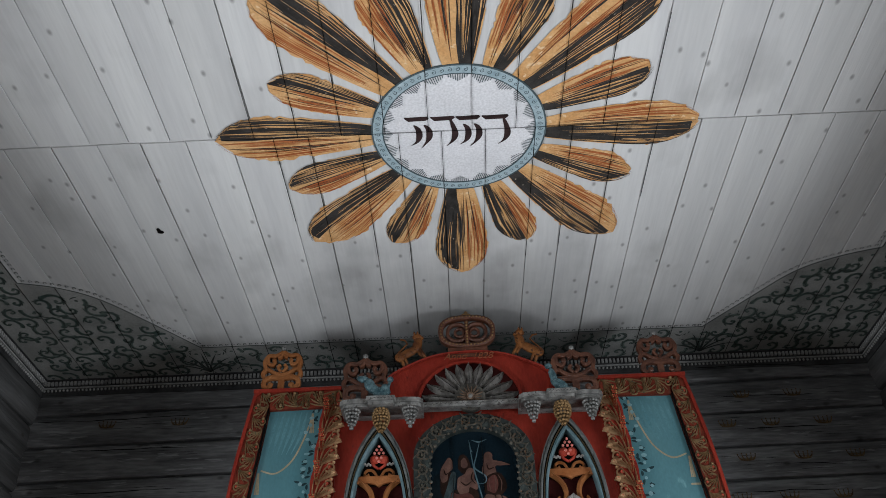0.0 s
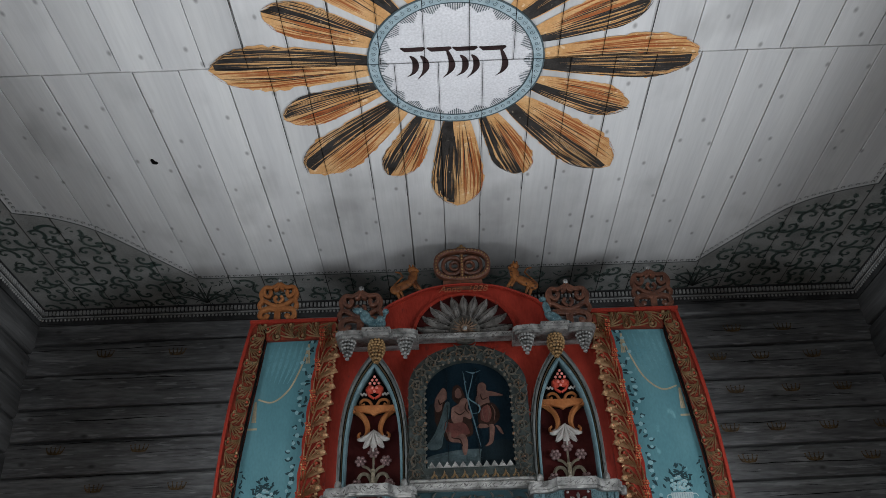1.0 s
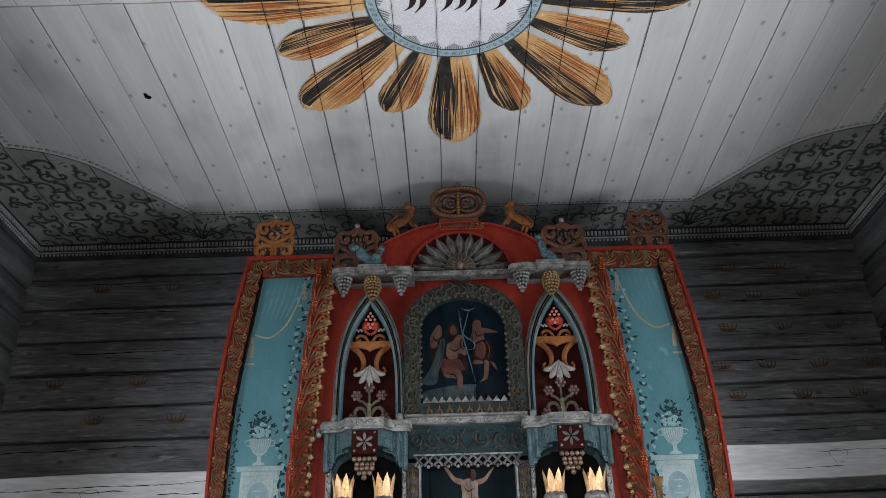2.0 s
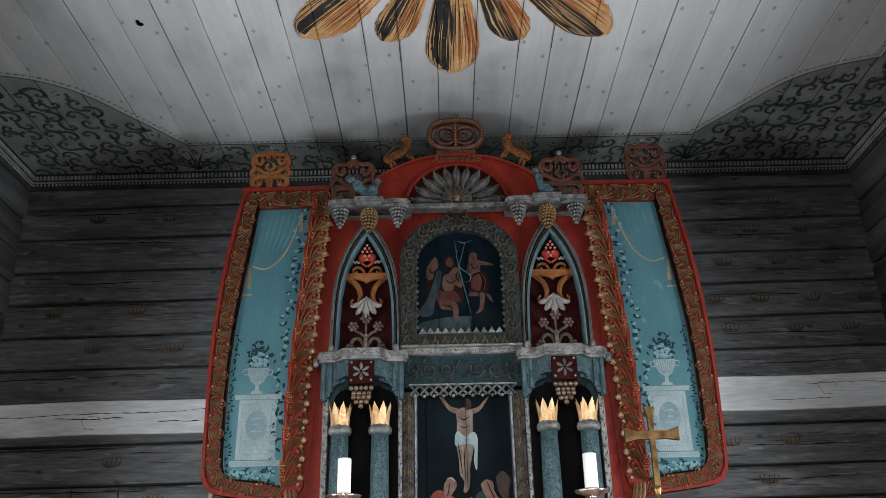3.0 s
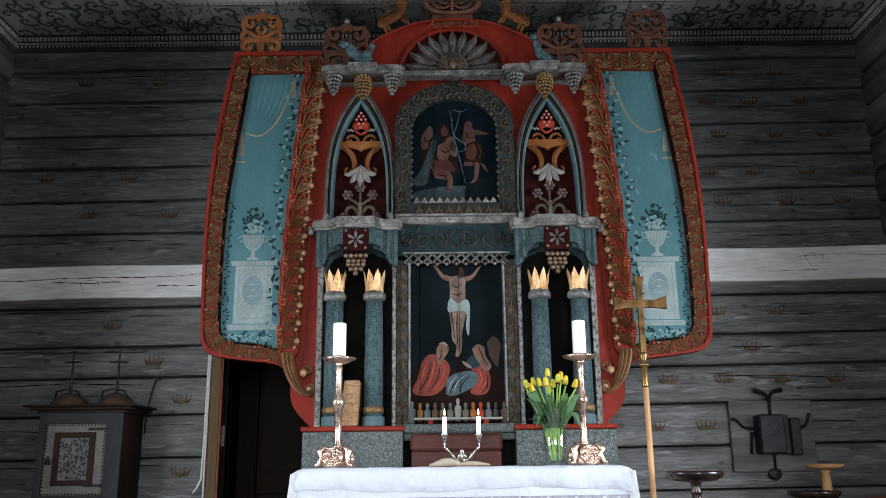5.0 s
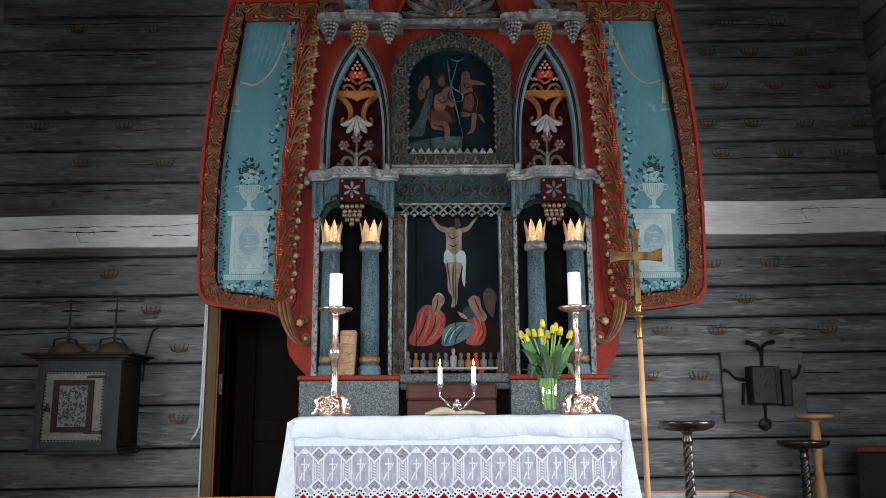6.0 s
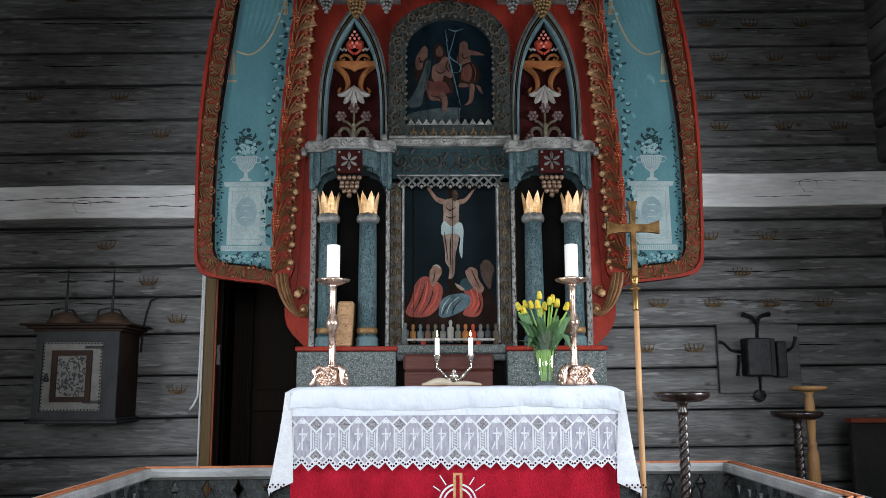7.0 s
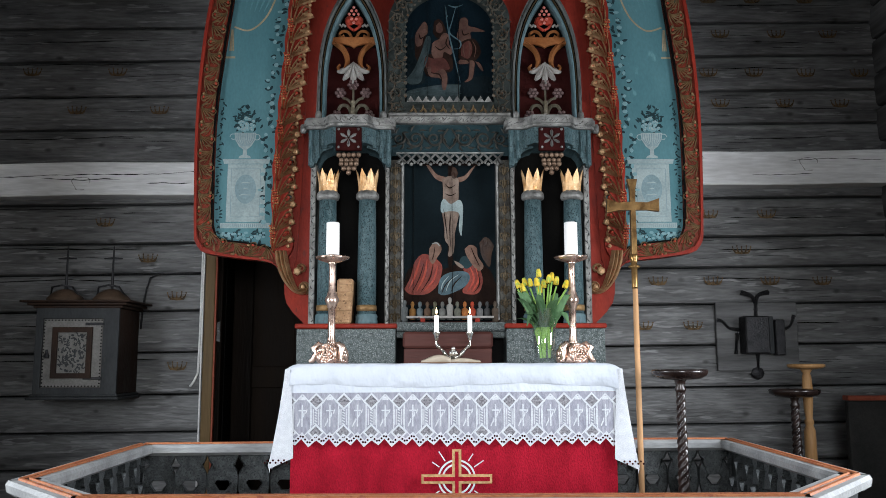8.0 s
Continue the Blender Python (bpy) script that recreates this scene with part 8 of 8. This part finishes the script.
for k, ((ax, ay), (bx, by)) in enumerate(zip(CORNERS, CORNERS[1:])):
    a, b = Vector((ax, ay, 0)), Vector((bx, by, 0))
    way = (b - a).normalized()
    out = Vector((way.y, -way.x, 0))
    mid = Vector((0.05, 3.1, 0))
    if (a - mid).dot(out) < 0:
        out = -out
    run = (b - a).length
    cap = [(-0.048, RZ - 0.035), (-0.052, RZ - 0.012), (-0.045, RZ), (0.045, RZ), (0.052, RZ - 0.012), (0.048, RZ - 0.035), (0.02, RZ - 0.05), (-0.02, RZ - 0.05)]
    bm = bmesh.new()
    ends = [[bm.verts.new(p + out * o + Vector((0, 0, z))) for o, z in cap] for p in (a - way * 0.02, b + way * 0.02)]
    for j in range(8):
        bm.faces.new((ends[0][j], ends[0][(j + 1) % 8], ends[1][(j + 1) % 8], ends[1][j]))
    bm.faces.new(ends[0])
    bm.faces.new(ends[1][::-1])
    hand = part("handrail", bm, M_RAIL, rail, "grey handrail with an orange line")
    for o, w in ((0.014, 0.009), (-0.012, 0.004)):
        bm = bmesh.new()
        rows = [[bm.verts.new(p + out * (o + q) + Vector((0, 0, z))) for q, z in ((-w, RZ - 0.002), (-w * 0.6, RZ + 0.006), (w * 0.6, RZ + 0.006), (w, RZ - 0.002))] for p in (a, b)]
        for j in range(3):
            bm.faces.new((rows[0][j], rows[0][j + 1], rows[1][j + 1], rows[1][j]))
        part("orange_line", bm, M_RAILR, hand)
    # pierced boards: each a shaped baluster board with a diamond hole
    n = max(2, round(run / 0.147))
    w = run / n
    half = w / 2
    right = [(half, RZ - 0.05), (half - 0.002, 0.618), (half - 0.012, 0.606), (half - 0.010, 0.600), (half - 0.026, 0.592), (half - 0.016, 0.578), (half - 0.012, 0.565), (half - 0.004, 0.555), (half - 0.001, 0.535), (half - 0.001, 0.49), (half - 0.008, 0.455), (half - 0.022, 0.41), (half - 0.032, 0.37), (half - 0.012, 0.33), (half - 0.001, 0.30), (half - 0.001, 0.05)]
    right = even(right, 34)
    loop = right + [(-x, z) for x, z in reversed(right)]
    hole = []
    for x, z in loop:
        ang = math.atan2(z - 0.505, x * 3.0)
        c, q = math.cos(ang), math.sin(ang)
        r = 1 / (abs(c) / 0.036 + abs(q) / 0.050)
        hole.append((r * c, 0.505 + r * q))
    for j in range(n):
        centre = a + way * (w * (j + 0.5))
        G = lambda u, z, d, centre=centre, way=way, out=out: centre + way * u + out * d + Vector((0, 0, z))
        part("pierced_board", border(bmesh.new(), G, loop, hole, -0.012, 0.012), M_FRET, rail)
    part("bottom_rail", block(bmesh.new(), -0.03, 0.03, 0, run, 0.0, 0.06), M_RAIL, rail).matrix_basis = Matrix.Translation(a) @ Matrix.Rotation(math.atan2(-way.x, way.y), 4, "Z")
